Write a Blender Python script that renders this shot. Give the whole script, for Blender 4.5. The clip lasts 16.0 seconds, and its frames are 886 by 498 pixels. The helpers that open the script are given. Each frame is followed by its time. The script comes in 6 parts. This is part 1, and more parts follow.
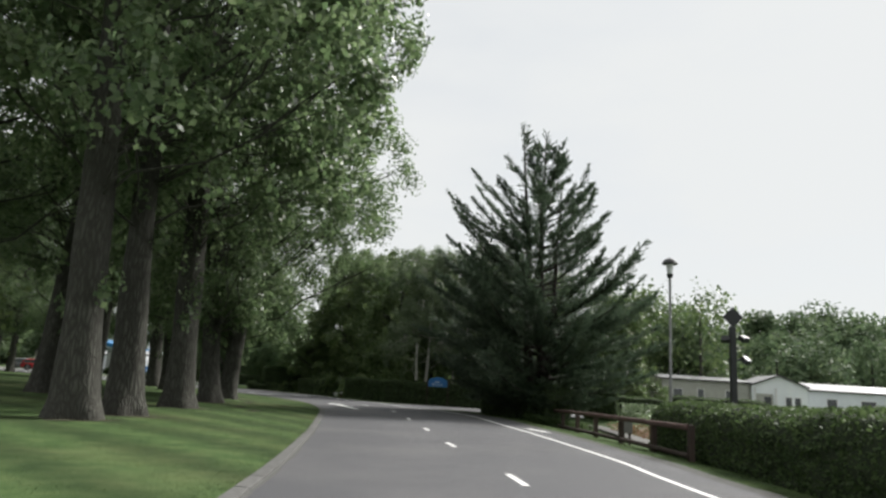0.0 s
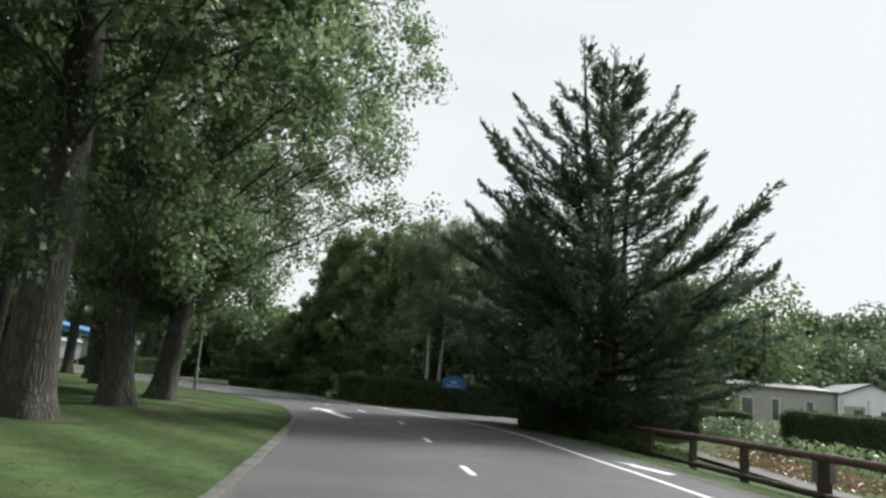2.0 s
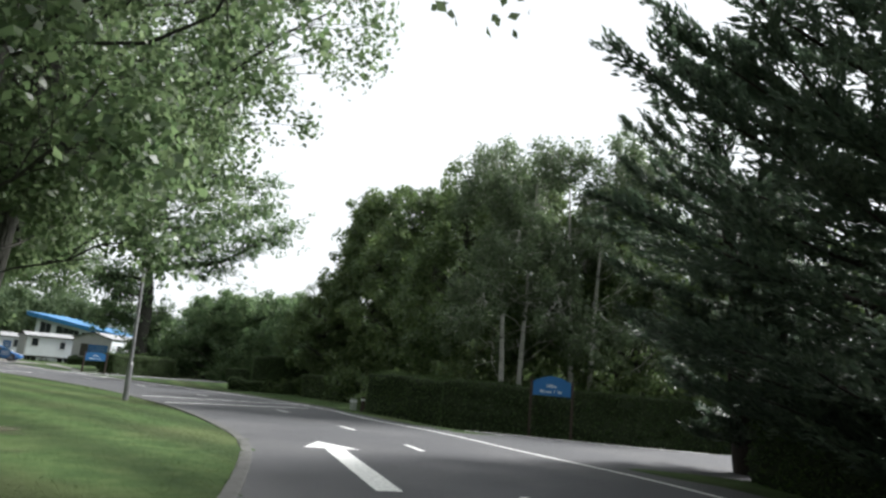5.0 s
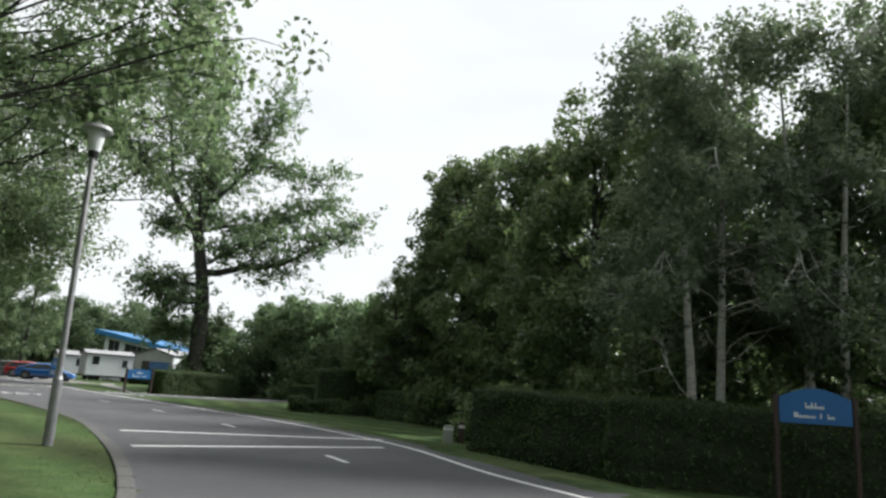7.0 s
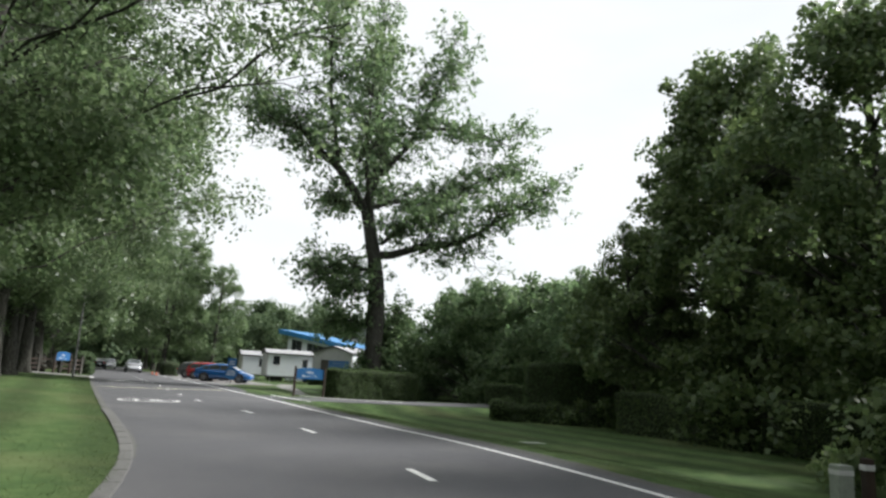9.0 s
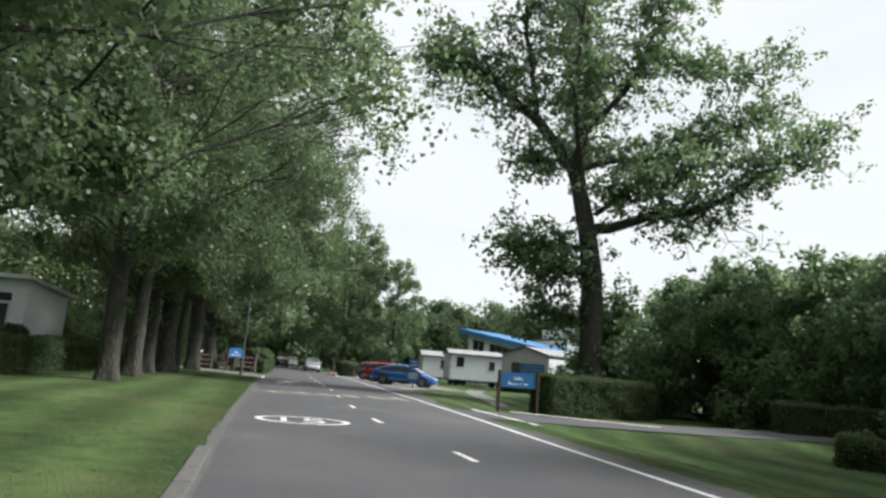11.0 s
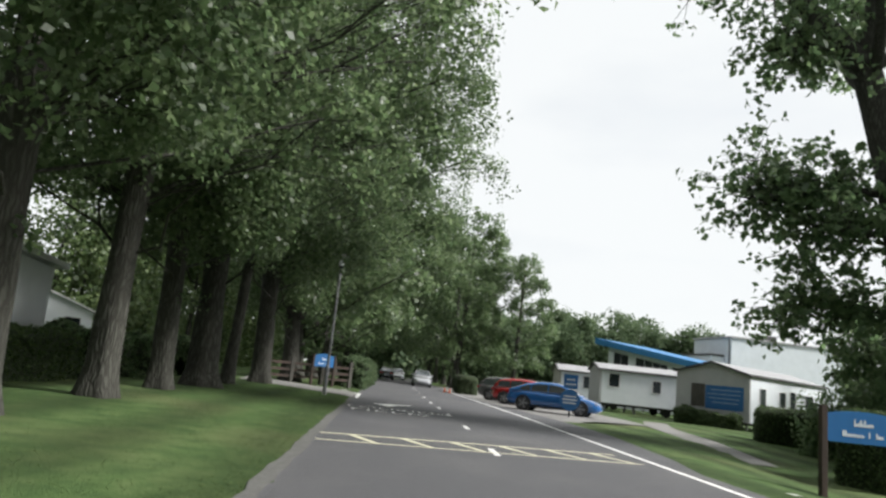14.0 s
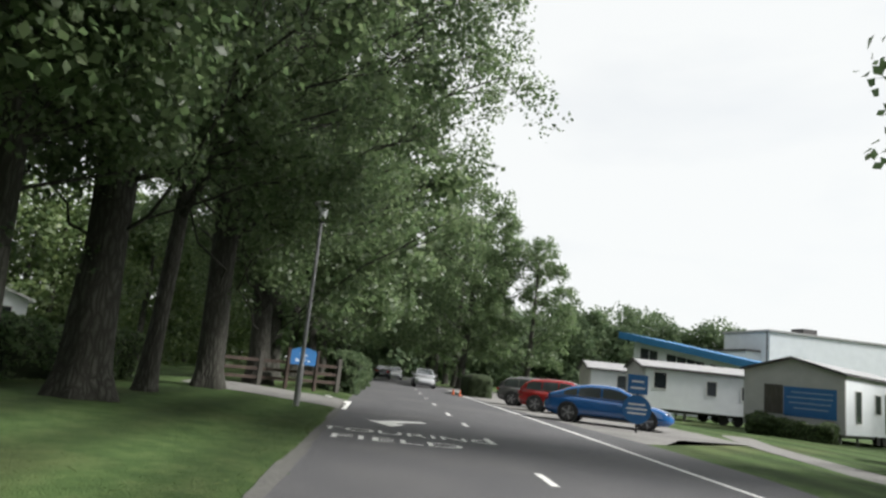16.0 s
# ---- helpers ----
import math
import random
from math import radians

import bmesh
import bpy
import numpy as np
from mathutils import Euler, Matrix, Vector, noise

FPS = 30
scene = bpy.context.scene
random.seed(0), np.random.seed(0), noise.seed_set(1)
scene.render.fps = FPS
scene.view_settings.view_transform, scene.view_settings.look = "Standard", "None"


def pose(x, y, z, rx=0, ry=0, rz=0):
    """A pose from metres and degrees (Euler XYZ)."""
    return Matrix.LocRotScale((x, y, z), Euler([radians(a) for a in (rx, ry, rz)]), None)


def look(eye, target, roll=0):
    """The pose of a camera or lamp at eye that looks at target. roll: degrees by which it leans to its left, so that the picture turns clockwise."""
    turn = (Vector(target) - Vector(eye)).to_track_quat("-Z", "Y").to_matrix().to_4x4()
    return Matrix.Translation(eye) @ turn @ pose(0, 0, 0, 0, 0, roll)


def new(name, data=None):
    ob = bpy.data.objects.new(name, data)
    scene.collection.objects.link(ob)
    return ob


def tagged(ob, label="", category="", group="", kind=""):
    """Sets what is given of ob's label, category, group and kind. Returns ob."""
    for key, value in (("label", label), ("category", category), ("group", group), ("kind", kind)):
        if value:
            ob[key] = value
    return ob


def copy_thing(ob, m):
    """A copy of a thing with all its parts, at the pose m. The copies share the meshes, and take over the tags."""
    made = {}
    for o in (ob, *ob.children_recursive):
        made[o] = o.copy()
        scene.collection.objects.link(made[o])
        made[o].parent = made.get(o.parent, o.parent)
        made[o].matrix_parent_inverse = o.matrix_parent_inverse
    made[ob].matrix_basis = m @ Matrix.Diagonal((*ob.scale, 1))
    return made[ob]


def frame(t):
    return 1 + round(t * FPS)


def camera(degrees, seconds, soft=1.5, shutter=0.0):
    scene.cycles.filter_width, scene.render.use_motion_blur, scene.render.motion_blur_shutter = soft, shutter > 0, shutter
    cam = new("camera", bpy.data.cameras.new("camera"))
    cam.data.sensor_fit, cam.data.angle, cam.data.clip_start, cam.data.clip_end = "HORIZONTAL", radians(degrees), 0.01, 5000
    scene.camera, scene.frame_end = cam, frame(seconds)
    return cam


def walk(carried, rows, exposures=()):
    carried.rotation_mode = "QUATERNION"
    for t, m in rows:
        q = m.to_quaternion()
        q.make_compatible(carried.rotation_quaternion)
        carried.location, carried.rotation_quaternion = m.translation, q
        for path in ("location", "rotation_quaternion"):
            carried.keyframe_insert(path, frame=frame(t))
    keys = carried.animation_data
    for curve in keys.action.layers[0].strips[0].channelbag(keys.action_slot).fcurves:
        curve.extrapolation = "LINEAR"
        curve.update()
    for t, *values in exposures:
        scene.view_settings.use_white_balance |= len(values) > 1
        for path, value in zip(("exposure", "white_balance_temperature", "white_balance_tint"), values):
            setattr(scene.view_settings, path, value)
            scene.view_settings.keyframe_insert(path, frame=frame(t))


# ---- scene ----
cam = camera(66.58, 16.0, soft=2.6)
PATH = [
    (0, pose(2.379, 8.052, 1.349, 101.39, -3.42, 3.47)),
    (0.5, pose(2.040, 10.387, 1.350, 101.02, -3.74, 3.37)),
    (1, pose(1.655, 12.753, 1.327, 100.78, -4.27, 3.17)),
    (1.5, pose(1.296, 15.157, 1.323, 101.34, -4.50, 3.24)),
    (2, pose(0.880, 17.665, 1.325, 101.40, -4.77, 3.60)),
    (2.5, pose(0.473, 20.257, 1.281, 100.86, -4.17, 4.44)),
    (3, pose(0.016, 22.660, 1.311, 101.86, -4.29, 5.24)),
    (3.5, pose(-0.560, 25.165, 1.300, 101.29, -4.76, 5.60)),
    (6, pose(-3.346, 36.622, 1.311, 101.33, -3.88, 7.56)),
    (6.5, pose(-4.105, 39.203, 1.311, 101.63, -3.58, 9.61)),
    (7, pose(-5.040, 41.765, 1.325, 101.95, -3.81, 12.66)),
    (7.5, pose(-6.135, 44.277, 1.284, 101.07, -3.51, 16.30)),
    (8, pose(-7.508, 46.574, 1.298, 100.60, -3.16, 19.99)),
    (8.5, pose(-8.985, 48.826, 1.349, 102.00, -2.96, 23.57)),
    (9, pose(-10.529, 51.149, 1.302, 100.83, -3.12, 27.32)),
    (11.5, pose(-20.063, 59.753, 1.319, 101.40, -4.13, 44.36)),
    (12, pose(-21.905, 61.206, 1.334, 102.75, -3.32, 46.91)),
    (12.5, pose(-23.751, 62.595, 1.336, 102.57, -3.19, 48.86)),
    (13, pose(-25.629, 63.938, 1.331, 101.50, -3.82, 49.80)),
    (13.5, pose(-27.533, 65.193, 1.331, 101.28, -4.68, 50.20)),
    (14, pose(-29.418, 66.459, 1.304, 100.54, -6.03, 50.20)),
    (14.5, pose(-31.307, 67.654, 1.320, 102.02, -6.09, 49.82)),
    (15, pose(-33.147, 68.910, 1.311, 101.12, -5.67, 49.74)),
    (15.5, pose(-34.922, 70.108, 1.318, 101.43, -5.91, 49.77)),
    (16, pose(-36.581, 71.249, 1.308, 100.40, -5.89, 49.72)),
]
walk(cam, PATH, [(0, 0.34, 6500, 10), (2.3, 0.53, 6350, 10), (3.5, 0.82, 6250, 10), (4.9, 0.78, 6250, 10), (6.3, 0.6, 6300, 10), (8.3, 0.64, 6350, 10), (11.5, 0.54, 6350, 10), (16, 0.53, 6500, 10)])

# ---- light ----
world = bpy.data.worlds.new("overcast_sky")
scene.world = world
world.use_nodes = True
wn, wl = world.node_tree.nodes, world.node_tree.links
wn.clear()
w_out = wn.new("ShaderNodeOutputWorld")
w_bg = wn.new("ShaderNodeBackground")
w_sky = wn.new("ShaderNodeTexSky")
w_sky.sky_type = "NISHITA"
w_sky.sun_disc = False
SUN_AZ, SUN_EL = radians(48), radians(42)
w_sky.sun_elevation, w_sky.sun_rotation = SUN_EL, SUN_AZ
w_scale = wn.new("ShaderNodeMix")
w_scale.data_type = "RGBA"
w_scale.blend_type = "MULTIPLY"
w_scale.inputs["Factor"].default_value = 1.0
w_scale.inputs["B"].default_value = (0.09, 0.09, 0.09, 1)
w_co = wn.new("ShaderNodeTexCoord")
w_map = wn.new("ShaderNodeMapping")
w_map.inputs["Scale"].default_value = (1.3, 1.3, 4.0)
w_noise = wn.new("ShaderNodeTexNoise")
w_noise.inputs["Scale"].default_value = 2.2
w_noise.inputs["Detail"].default_value = 6
w_ramp = wn.new("ShaderNodeValToRGB")
w_ramp.color_ramp.elements[0].position = 0.28
w_ramp.color_ramp.elements[0].color = (0.88, 0.88, 0.88, 1)
w_ramp.color_ramp.elements[1].position = 0.5
w_ramp.color_ramp.elements[1].color = (0.97, 0.97, 0.97, 1)
w_mix = wn.new("ShaderNodeMix")
w_mix.data_type = "RGBA"
w_mix.inputs["B"].default_value = (0.67, 0.685, 0.683, 1)
wl.new(w_co.outputs["Generated"], w_map.inputs["Vector"])
wl.new(w_map.outputs["Vector"], w_noise.inputs["Vector"])
wl.new(w_noise.outputs["Fac"], w_ramp.inputs["Fac"])
wl.new(w_sky.outputs["Color"], w_scale.inputs["A"])
wl.new(w_scale.outputs["Result"], w_mix.inputs["A"])
wl.new(w_ramp.outputs["Color"], w_mix.inputs["Factor"])
wl.new(w_mix.outputs["Result"], w_bg.inputs["Color"])
w_bg.inputs["Strength"].default_value = 1.0
wl.new(w_bg.outputs["Background"], w_out.inputs["Surface"])

sun_data = bpy.data.lights.new("sun", "SUN")
sun_data.energy = 5.0
sun_data.angle = radians(12)
sun_data.color = (1.0, 0.975, 0.935)
sun = new("sun", sun_data)
SUN_DIR = Vector((math.sin(SUN_AZ) * math.cos(SUN_EL), math.cos(SUN_AZ) * math.cos(SUN_EL), math.sin(SUN_EL)))
sun.matrix_world = look(SUN_DIR * 200, (0, 0, 0))

# ---- materials ----


def ramp_mat(name, stops, scale=4.0, detail=6.0, rough=0.8, bump=0.2, bump_scale=None, island=0.0, per_object=0.0, metal=0.0, spec=0.4, stretch=(1, 1, 1), second=None):
    """Noise-coloured surface: stops are (position, colour); second = (scale, colour, low, high) lays larger stains over it."""
    m = bpy.data.materials.new(name)
    m.use_nodes = True
    n, l = m.node_tree.nodes, m.node_tree.links
    b = n["Principled BSDF"]
    b.inputs["Roughness"].default_value = rough
    b.inputs["Metallic"].default_value = metal
    b.inputs["Specular IOR Level"].default_value = spec
    co = n.new("ShaderNodeTexCoord")
    mp = n.new("ShaderNodeMapping")
    mp.inputs["Scale"].default_value = stretch
    l.new(co.outputs["Object"], mp.inputs["Vector"])
    no = n.new("ShaderNodeTexNoise")
    no.inputs["Scale"].default_value = scale
    no.inputs["Detail"].default_value = detail
    no.inputs["Roughness"].default_value = 0.65
    l.new(mp.outputs["Vector"], no.inputs["Vector"])
    fac = no.outputs["Fac"]
    for amount, node, sock in ((island, "ShaderNodeNewGeometry", "Random Per Island"), (per_object, "ShaderNodeObjectInfo", "Random")):
        if amount:
            g = n.new(node)
            mx = n.new("ShaderNodeMix")
            mx.inputs["Factor"].default_value = amount
            l.new(fac, mx.inputs["A"])
            l.new(g.outputs[sock], mx.inputs["B"])
            fac = mx.outputs["Result"]
    rp = n.new("ShaderNodeValToRGB")
    el = rp.color_ramp.elements
    while len(el) < len(stops):
        el.new(0.5)
    for e, (p, c) in zip(el, stops):
        e.position, e.color = p, (*c, 1)
    l.new(fac, rp.inputs["Fac"])
    col = rp.outputs["Color"]
    if second:
        n2 = n.new("ShaderNodeTexNoise")
        n2.inputs["Scale"].default_value = second[0]
        n2.inputs["Detail"].default_value = 5
        l.new(co.outputs["Object"], n2.inputs["Vector"])
        mr = n.new("ShaderNodeMapRange")
        mr.inputs["From Min"].default_value, mr.inputs["From Max"].default_value = second[2], second[3]
        l.new(n2.outputs["Fac"], mr.inputs["Value"])
        mx2 = n.new("ShaderNodeMix")
        mx2.data_type = "RGBA"
        l.new(mr.outputs["Result"], mx2.inputs["Factor"])
        l.new(col, mx2.inputs["A"])
        mx2.inputs["B"].default_value = (*second[1], 1)
        col = mx2.outputs["Result"]
    l.new(col, b.inputs["Base Color"])
    if bump:
        nb = n.new("ShaderNodeTexNoise")
        nb.inputs["Scale"].default_value = bump_scale or scale * 3
        nb.inputs["Detail"].default_value = 4
        l.new(mp.outputs["Vector"], nb.inputs["Vector"])
        bp = n.new("ShaderNodeBump")
        bp.inputs["Strength"].default_value = bump
        bp.inputs["Distance"].default_value = 0.03
        l.new(nb.outputs["Fac"], bp.inputs["Height"])
        l.new(bp.outputs["Normal"], b.inputs["Normal"])
    return m


def leaf_mat(name, dark, mid, light, thinness=0.52, rough=0.38, spec=0.5):
    """Leaves: each takes its own green, and lets part of the light through."""
    m = bpy.data.materials.new(name)
    m.use_nodes = True
    n, l = m.node_tree.nodes, m.node_tree.links
    b = n["Principled BSDF"]
    b.inputs["Roughness"].default_value = rough
    b.inputs["Specular IOR Level"].default_value = spec
    g = n.new("ShaderNodeNewGeometry")
    co = n.new("ShaderNodeTexCoord")
    no = n.new("ShaderNodeTexNoise")
    no.inputs["Scale"].default_value = 0.55
    no.inputs["Detail"].default_value = 3
    l.new(co.outputs["Object"], no.inputs["Vector"])
    mx = n.new("ShaderNodeMix")
    mx.inputs["Factor"].default_value = 0.55
    l.new(g.outputs["Random Per Island"], mx.inputs["A"])
    l.new(no.outputs["Fac"], mx.inputs["B"])
    rp = n.new("ShaderNodeValToRGB")
    el = rp.color_ramp.elements
    el.new(0.5)
    for e, p, c in zip(el, (0.2, 0.52, 0.85), (dark, mid, light)):
        e.position, e.color = p, (*c, 1)
    l.new(mx.outputs["Result"], rp.inputs["Fac"])
    l.new(rp.outputs["Color"], b.inputs["Base Color"])
    tr = n.new("ShaderNodeBsdfTranslucent")
    hs = n.new("ShaderNodeHueSaturation")
    hs.inputs["Saturation"].default_value = 1.0
    hs.inputs["Value"].default_value = 1.6
    l.new(rp.outputs["Color"], hs.inputs["Color"])
    l.new(hs.outputs["Color"], tr.inputs["Color"])
    ms = n.new("ShaderNodeMixShader")
    ms.inputs["Fac"].default_value = thinness
    l.new(b.outputs["BSDF"], ms.inputs[1])
    l.new(tr.outputs["BSDF"], ms.inputs[2])
    l.new(ms.outputs["Shader"], n["Material Output"].inputs["Surface"])
    return m


def plain_mat(name, colour, rough=0.5, metal=0.0, spec=0.5, vary=0.12, coat=0.0):
    dark = tuple(c * (1 - vary) for c in colour)
    m = ramp_mat(name, [(0.3, dark), (0.7, colour)], scale=3.0, rough=rough, metal=metal, spec=spec, bump=0.05)
    m.node_tree.nodes["Principled BSDF"].inputs["Coat Weight"].default_value = coat
    return m


M = {}
M["grass"] = ramp_mat("mown_grass", [(0.3, (0.031, 0.059, 0.019)), (0.5, (0.052, 0.087, 0.029)), (0.72, (0.084, 0.116, 0.045))], scale=2.2, detail=10, rough=0.9, bump=0.9, bump_scale=45, spec=0.15, second=(0.22, (0.1, 0.112, 0.05), 0.5, 0.78))
gn, gl = M["grass"].node_tree.nodes, M["grass"].node_tree.links
g_co = gn.new("ShaderNodeTexCoord")
g_map = gn.new("ShaderNodeMapping")
g_map.inputs["Rotation"].default_value = (0, 0, radians(-56))
g_wave = gn.new("ShaderNodeTexWave")
g_wave.inputs["Scale"].default_value = 0.16
g_wave.inputs["Distortion"].default_value = 2.0
g_wave.inputs["Detail Scale"].default_value = 0.6
g_rng = gn.new("ShaderNodeMapRange")
g_rng.inputs["To Min"].default_value, g_rng.inputs["To Max"].default_value = 0.74, 1.26
g_hsv = gn.new("ShaderNodeHueSaturation")
g_link = gn["Principled BSDF"].inputs["Base Color"].links[0]
g_from = g_link.from_socket
gl.new(g_co.outputs["Object"], g_map.inputs["Vector"])
gl.new(g_map.outputs["Vector"], g_wave.inputs["Vector"])
gl.new(g_wave.outputs["Fac"], g_rng.inputs["Value"])
gl.new(g_rng.outputs["Result"], g_hsv.inputs["Value"])
gl.new(g_from, g_hsv.inputs["Color"])
gl.new(g_hsv.outputs["Color"], gn["Principled BSDF"].inputs["Base Color"])
M["asphalt"] = ramp_mat("worn_asphalt", [(0.3, (0.056, 0.056, 0.062)), (0.55, (0.083, 0.083, 0.089)), (0.75, (0.118, 0.117, 0.121))], scale=30, detail=8, rough=0.75, bump=0.5, bump_scale=160, spec=0.45, second=(0.35, (0.105, 0.103, 0.106), 0.45, 0.7))
M["asphalt_pale"] = ramp_mat("pale_old_asphalt", [(0.3, (0.15, 0.145, 0.14)), (0.7, (0.24, 0.235, 0.225))], scale=20, rough=0.85, bump=0.5, bump_scale=120, second=(0.5, (0.13, 0.13, 0.125), 0.5, 0.8))
M["kerb"] = ramp_mat("edging_stone", [(0.3, (0.085, 0.084, 0.08)), (0.7, (0.13, 0.128, 0.122))], scale=9, rough=0.9, bump=0.4, per_object=0.15)
M["pale_post"] = ramp_mat("pale_painted_concrete", [(0.3, (0.26, 0.29, 0.25)), (0.7, (0.36, 0.39, 0.34))], scale=7, rough=0.85, bump=0.3)
M["concrete"] = ramp_mat("kerb_concrete", [(0.3, (0.12, 0.118, 0.11)), (0.7, (0.2, 0.195, 0.185))], scale=9, rough=0.9, bump=0.4, per_object=0.4)
M["paint"] = ramp_mat("road_paint_white", [(0.3, (0.42, 0.42, 0.41)), (0.55, (0.78, 0.78, 0.76))], scale=14, detail=8, rough=0.6, bump=0.2)
M["paint_yellow"] = ramp_mat("road_paint_yellow", [(0.3, (0.46, 0.44, 0.32)), (0.6, (0.68, 0.66, 0.48))], scale=12, detail=8, rough=0.6, bump=0.2)
M["soil_grit"] = ramp_mat("edge_grit", [(0.3, (0.07, 0.07, 0.066)), (0.7, (0.125, 0.123, 0.116))], scale=12, rough=0.95, bump=0.6, bump_scale=60)
M["blade"] = leaf_mat("grass_blade", (0.046, 0.075, 0.026), (0.076, 0.11, 0.041), (0.122, 0.142, 0.068), 0.35, 0.75, 0.08)


def bark_mat(name, crack, mid, ridge, scale=7.0, rise=0.2):
    """Bark in long upright plates with dark cracks between them."""
    m = ramp_mat(name, [(0.3, mid), (0.75, ridge)], scale=5, detail=8, rough=0.95, bump=0, spec=0.15, stretch=(1, 1, 0.45), second=(0.7, tuple(c * 0.62 for c in mid), 0.45, 0.75))
    n, l = m.node_tree.nodes, m.node_tree.links
    b = n["Principled BSDF"]
    co = n.new("ShaderNodeTexCoord")
    wob = n.new("ShaderNodeTexNoise")
    wob.inputs["Scale"].default_value = 2.6
    wob.inputs["Detail"].default_value = 4
    l.new(co.outputs["Object"], wob.inputs["Vector"])
    add = n.new("ShaderNodeMix")
    add.data_type = "RGBA"
    add.blend_type = "LINEAR_LIGHT"
    add.inputs["Factor"].default_value = 0.08
    l.new(co.outputs["Object"], add.inputs["A"])
    l.new(wob.outputs["Color"], add.inputs["B"])
    mp = n.new("ShaderNodeMapping")
    mp.inputs["Scale"].default_value = (1, 1, rise)
    l.new(add.outputs["Result"], mp.inputs["Vector"])
    vo = n.new("ShaderNodeTexVoronoi")
    vo.feature = "DISTANCE_TO_EDGE"
    vo.inputs["Scale"].default_value = scale
    l.new(mp.outputs["Vector"], vo.inputs["Vector"])
    mr = n.new("ShaderNodeMapRange")
    mr.inputs["From Min"].default_value, mr.inputs["From Max"].default_value = 0.02, 0.34
    l.new(vo.outputs["Distance"], mr.inputs["Value"])
    mx = n.new("ShaderNodeMix")
    mx.data_type = "RGBA"
    mx.inputs["A"].default_value = (*crack, 1)
    src = b.inputs["Base Color"].links[0].from_socket
    l.new(src, mx.inputs["B"])
    l.new(mr.outputs["Result"], mx.inputs["Factor"])
    l.new(mx.outputs["Result"], b.inputs["Base Color"])
    fine = n.new("ShaderNodeTexNoise")
    fine.inputs["Scale"].default_value = 22
    fine.inputs["Detail"].default_value = 5
    l.new(mp.outputs["Vector"], fine.inputs["Vector"])
    sm = n.new("ShaderNodeMix")
    sm.inputs["Factor"].default_value = 0.3
    l.new(mr.outputs["Result"], sm.inputs["A"])
    l.new(fine.outputs["Fac"], sm.inputs["B"])
    bp = n.new("ShaderNodeBump")
    bp.inputs["Strength"].default_value = 0.65
    bp.inputs["Distance"].default_value = 0.035
    l.new(sm.outputs["Result"], bp.inputs["Height"])
    l.new(bp.outputs["Normal"], b.inputs["Normal"])
    return m


M["bark"] = bark_mat("furrowed_bark", (0.043, 0.042, 0.036), (0.067, 0.066, 0.057), (0.113, 0.113, 0.099), 13.0, 0.15)
M["bark_birch"] = ramp_mat("birch_bark", [(0.32, (0.06, 0.055, 0.05)), (0.45, (0.42, 0.41, 0.38)), (0.75, (0.6, 0.58, 0.53))], scale=3, detail=6, rough=0.8, bump=0.4, stretch=(1, 1, 3))
M["bark_dark"] = ramp_mat("conifer_bark", [(0.3, (0.018, 0.015, 0.013)), (0.7, (0.05, 0.04, 0.034))], scale=5, rough=0.95, bump=0.9, stretch=(1, 1, 0.25))
M["leaf"] = leaf_mat("poplar_leaf", (0.055, 0.09, 0.042), (0.1, 0.146, 0.066), (0.17, 0.215, 0.115), 0.55, 0.42, 0.5)
M["leaf_oak"] = leaf_mat("oak_leaf", (0.062, 0.106, 0.05), (0.108, 0.165, 0.076), (0.175, 0.228, 0.115), 0.6, 0.42, 0.5)
M["leaf_dark"] = leaf_mat("dark_leaf", (0.0504, 0.084, 0.0336), (0.09, 0.132, 0.0504), (0.144, 0.186, 0.072), 0.42, 0.45, 0.35)
M["leaf_birch"] = leaf_mat("birch_leaf", (0.07, 0.1, 0.055), (0.11, 0.15, 0.08), (0.165, 0.205, 0.12), 0.5)
M["leaf_hedge"] = leaf_mat("hedge_leaf", (0.042, 0.07, 0.028), (0.068, 0.104, 0.04), (0.1, 0.138, 0.056), 0.35, 0.6, 0.2)
M["leaf_far"] = leaf_mat("far_leaf", (0.05, 0.082, 0.044), (0.088, 0.128, 0.066), (0.14, 0.182, 0.092), 0.4, 0.6, 0.2)
M["needle"] = leaf_mat("cypress_needle", (0.034, 0.056, 0.036), (0.06, 0.09, 0.056), (0.1, 0.132, 0.078), 0.3, 0.55)
# near-black green: the shade inside a hedge is put into this colour
M["hedge_shade_core"] = ramp_mat("hedge_shade_core", [(0.3, (0.012, 0.02, 0.008)), (0.7, (0.03, 0.045, 0.015))], scale=8, rough=0.95, bump=1.0)
M["galv"] = ramp_mat("galvanised_steel", [(0.3, (0.2, 0.2, 0.2)), (0.7, (0.34, 0.34, 0.35))], scale=4, rough=0.55, metal=0.6, bump=0.1)
M["dark_metal"] = plain_mat("dark_painted_metal", (0.02, 0.022, 0.024), 0.45)
M["lamp_glass"] = plain_mat("lamp_diffuser", (0.72, 0.74, 0.74), 0.35)
M["lamp_top"] = plain_mat("lamp_canopy", (0.34, 0.34, 0.34), 0.5)
M["wood_dark"] = ramp_mat("stained_timber", [(0.3, (0.03, 0.022, 0.018)), (0.7, (0.075, 0.052, 0.042))], scale=4, rough=0.85, bump=0.5, stretch=(1, 1, 0.15))
M["wood_rail"] = ramp_mat("red_brown_rail", [(0.3, (0.06, 0.034, 0.03)), (0.7, (0.12, 0.068, 0.06))], scale=5, rough=0.8, bump=0.4)
M["wood_grey"] = ramp_mat("weathered_timber", [(0.3, (0.042, 0.04, 0.035)), (0.7, (0.1, 0.095, 0.084))], scale=5, rough=0.9, bump=0.5, stretch=(1, 1, 0.2))
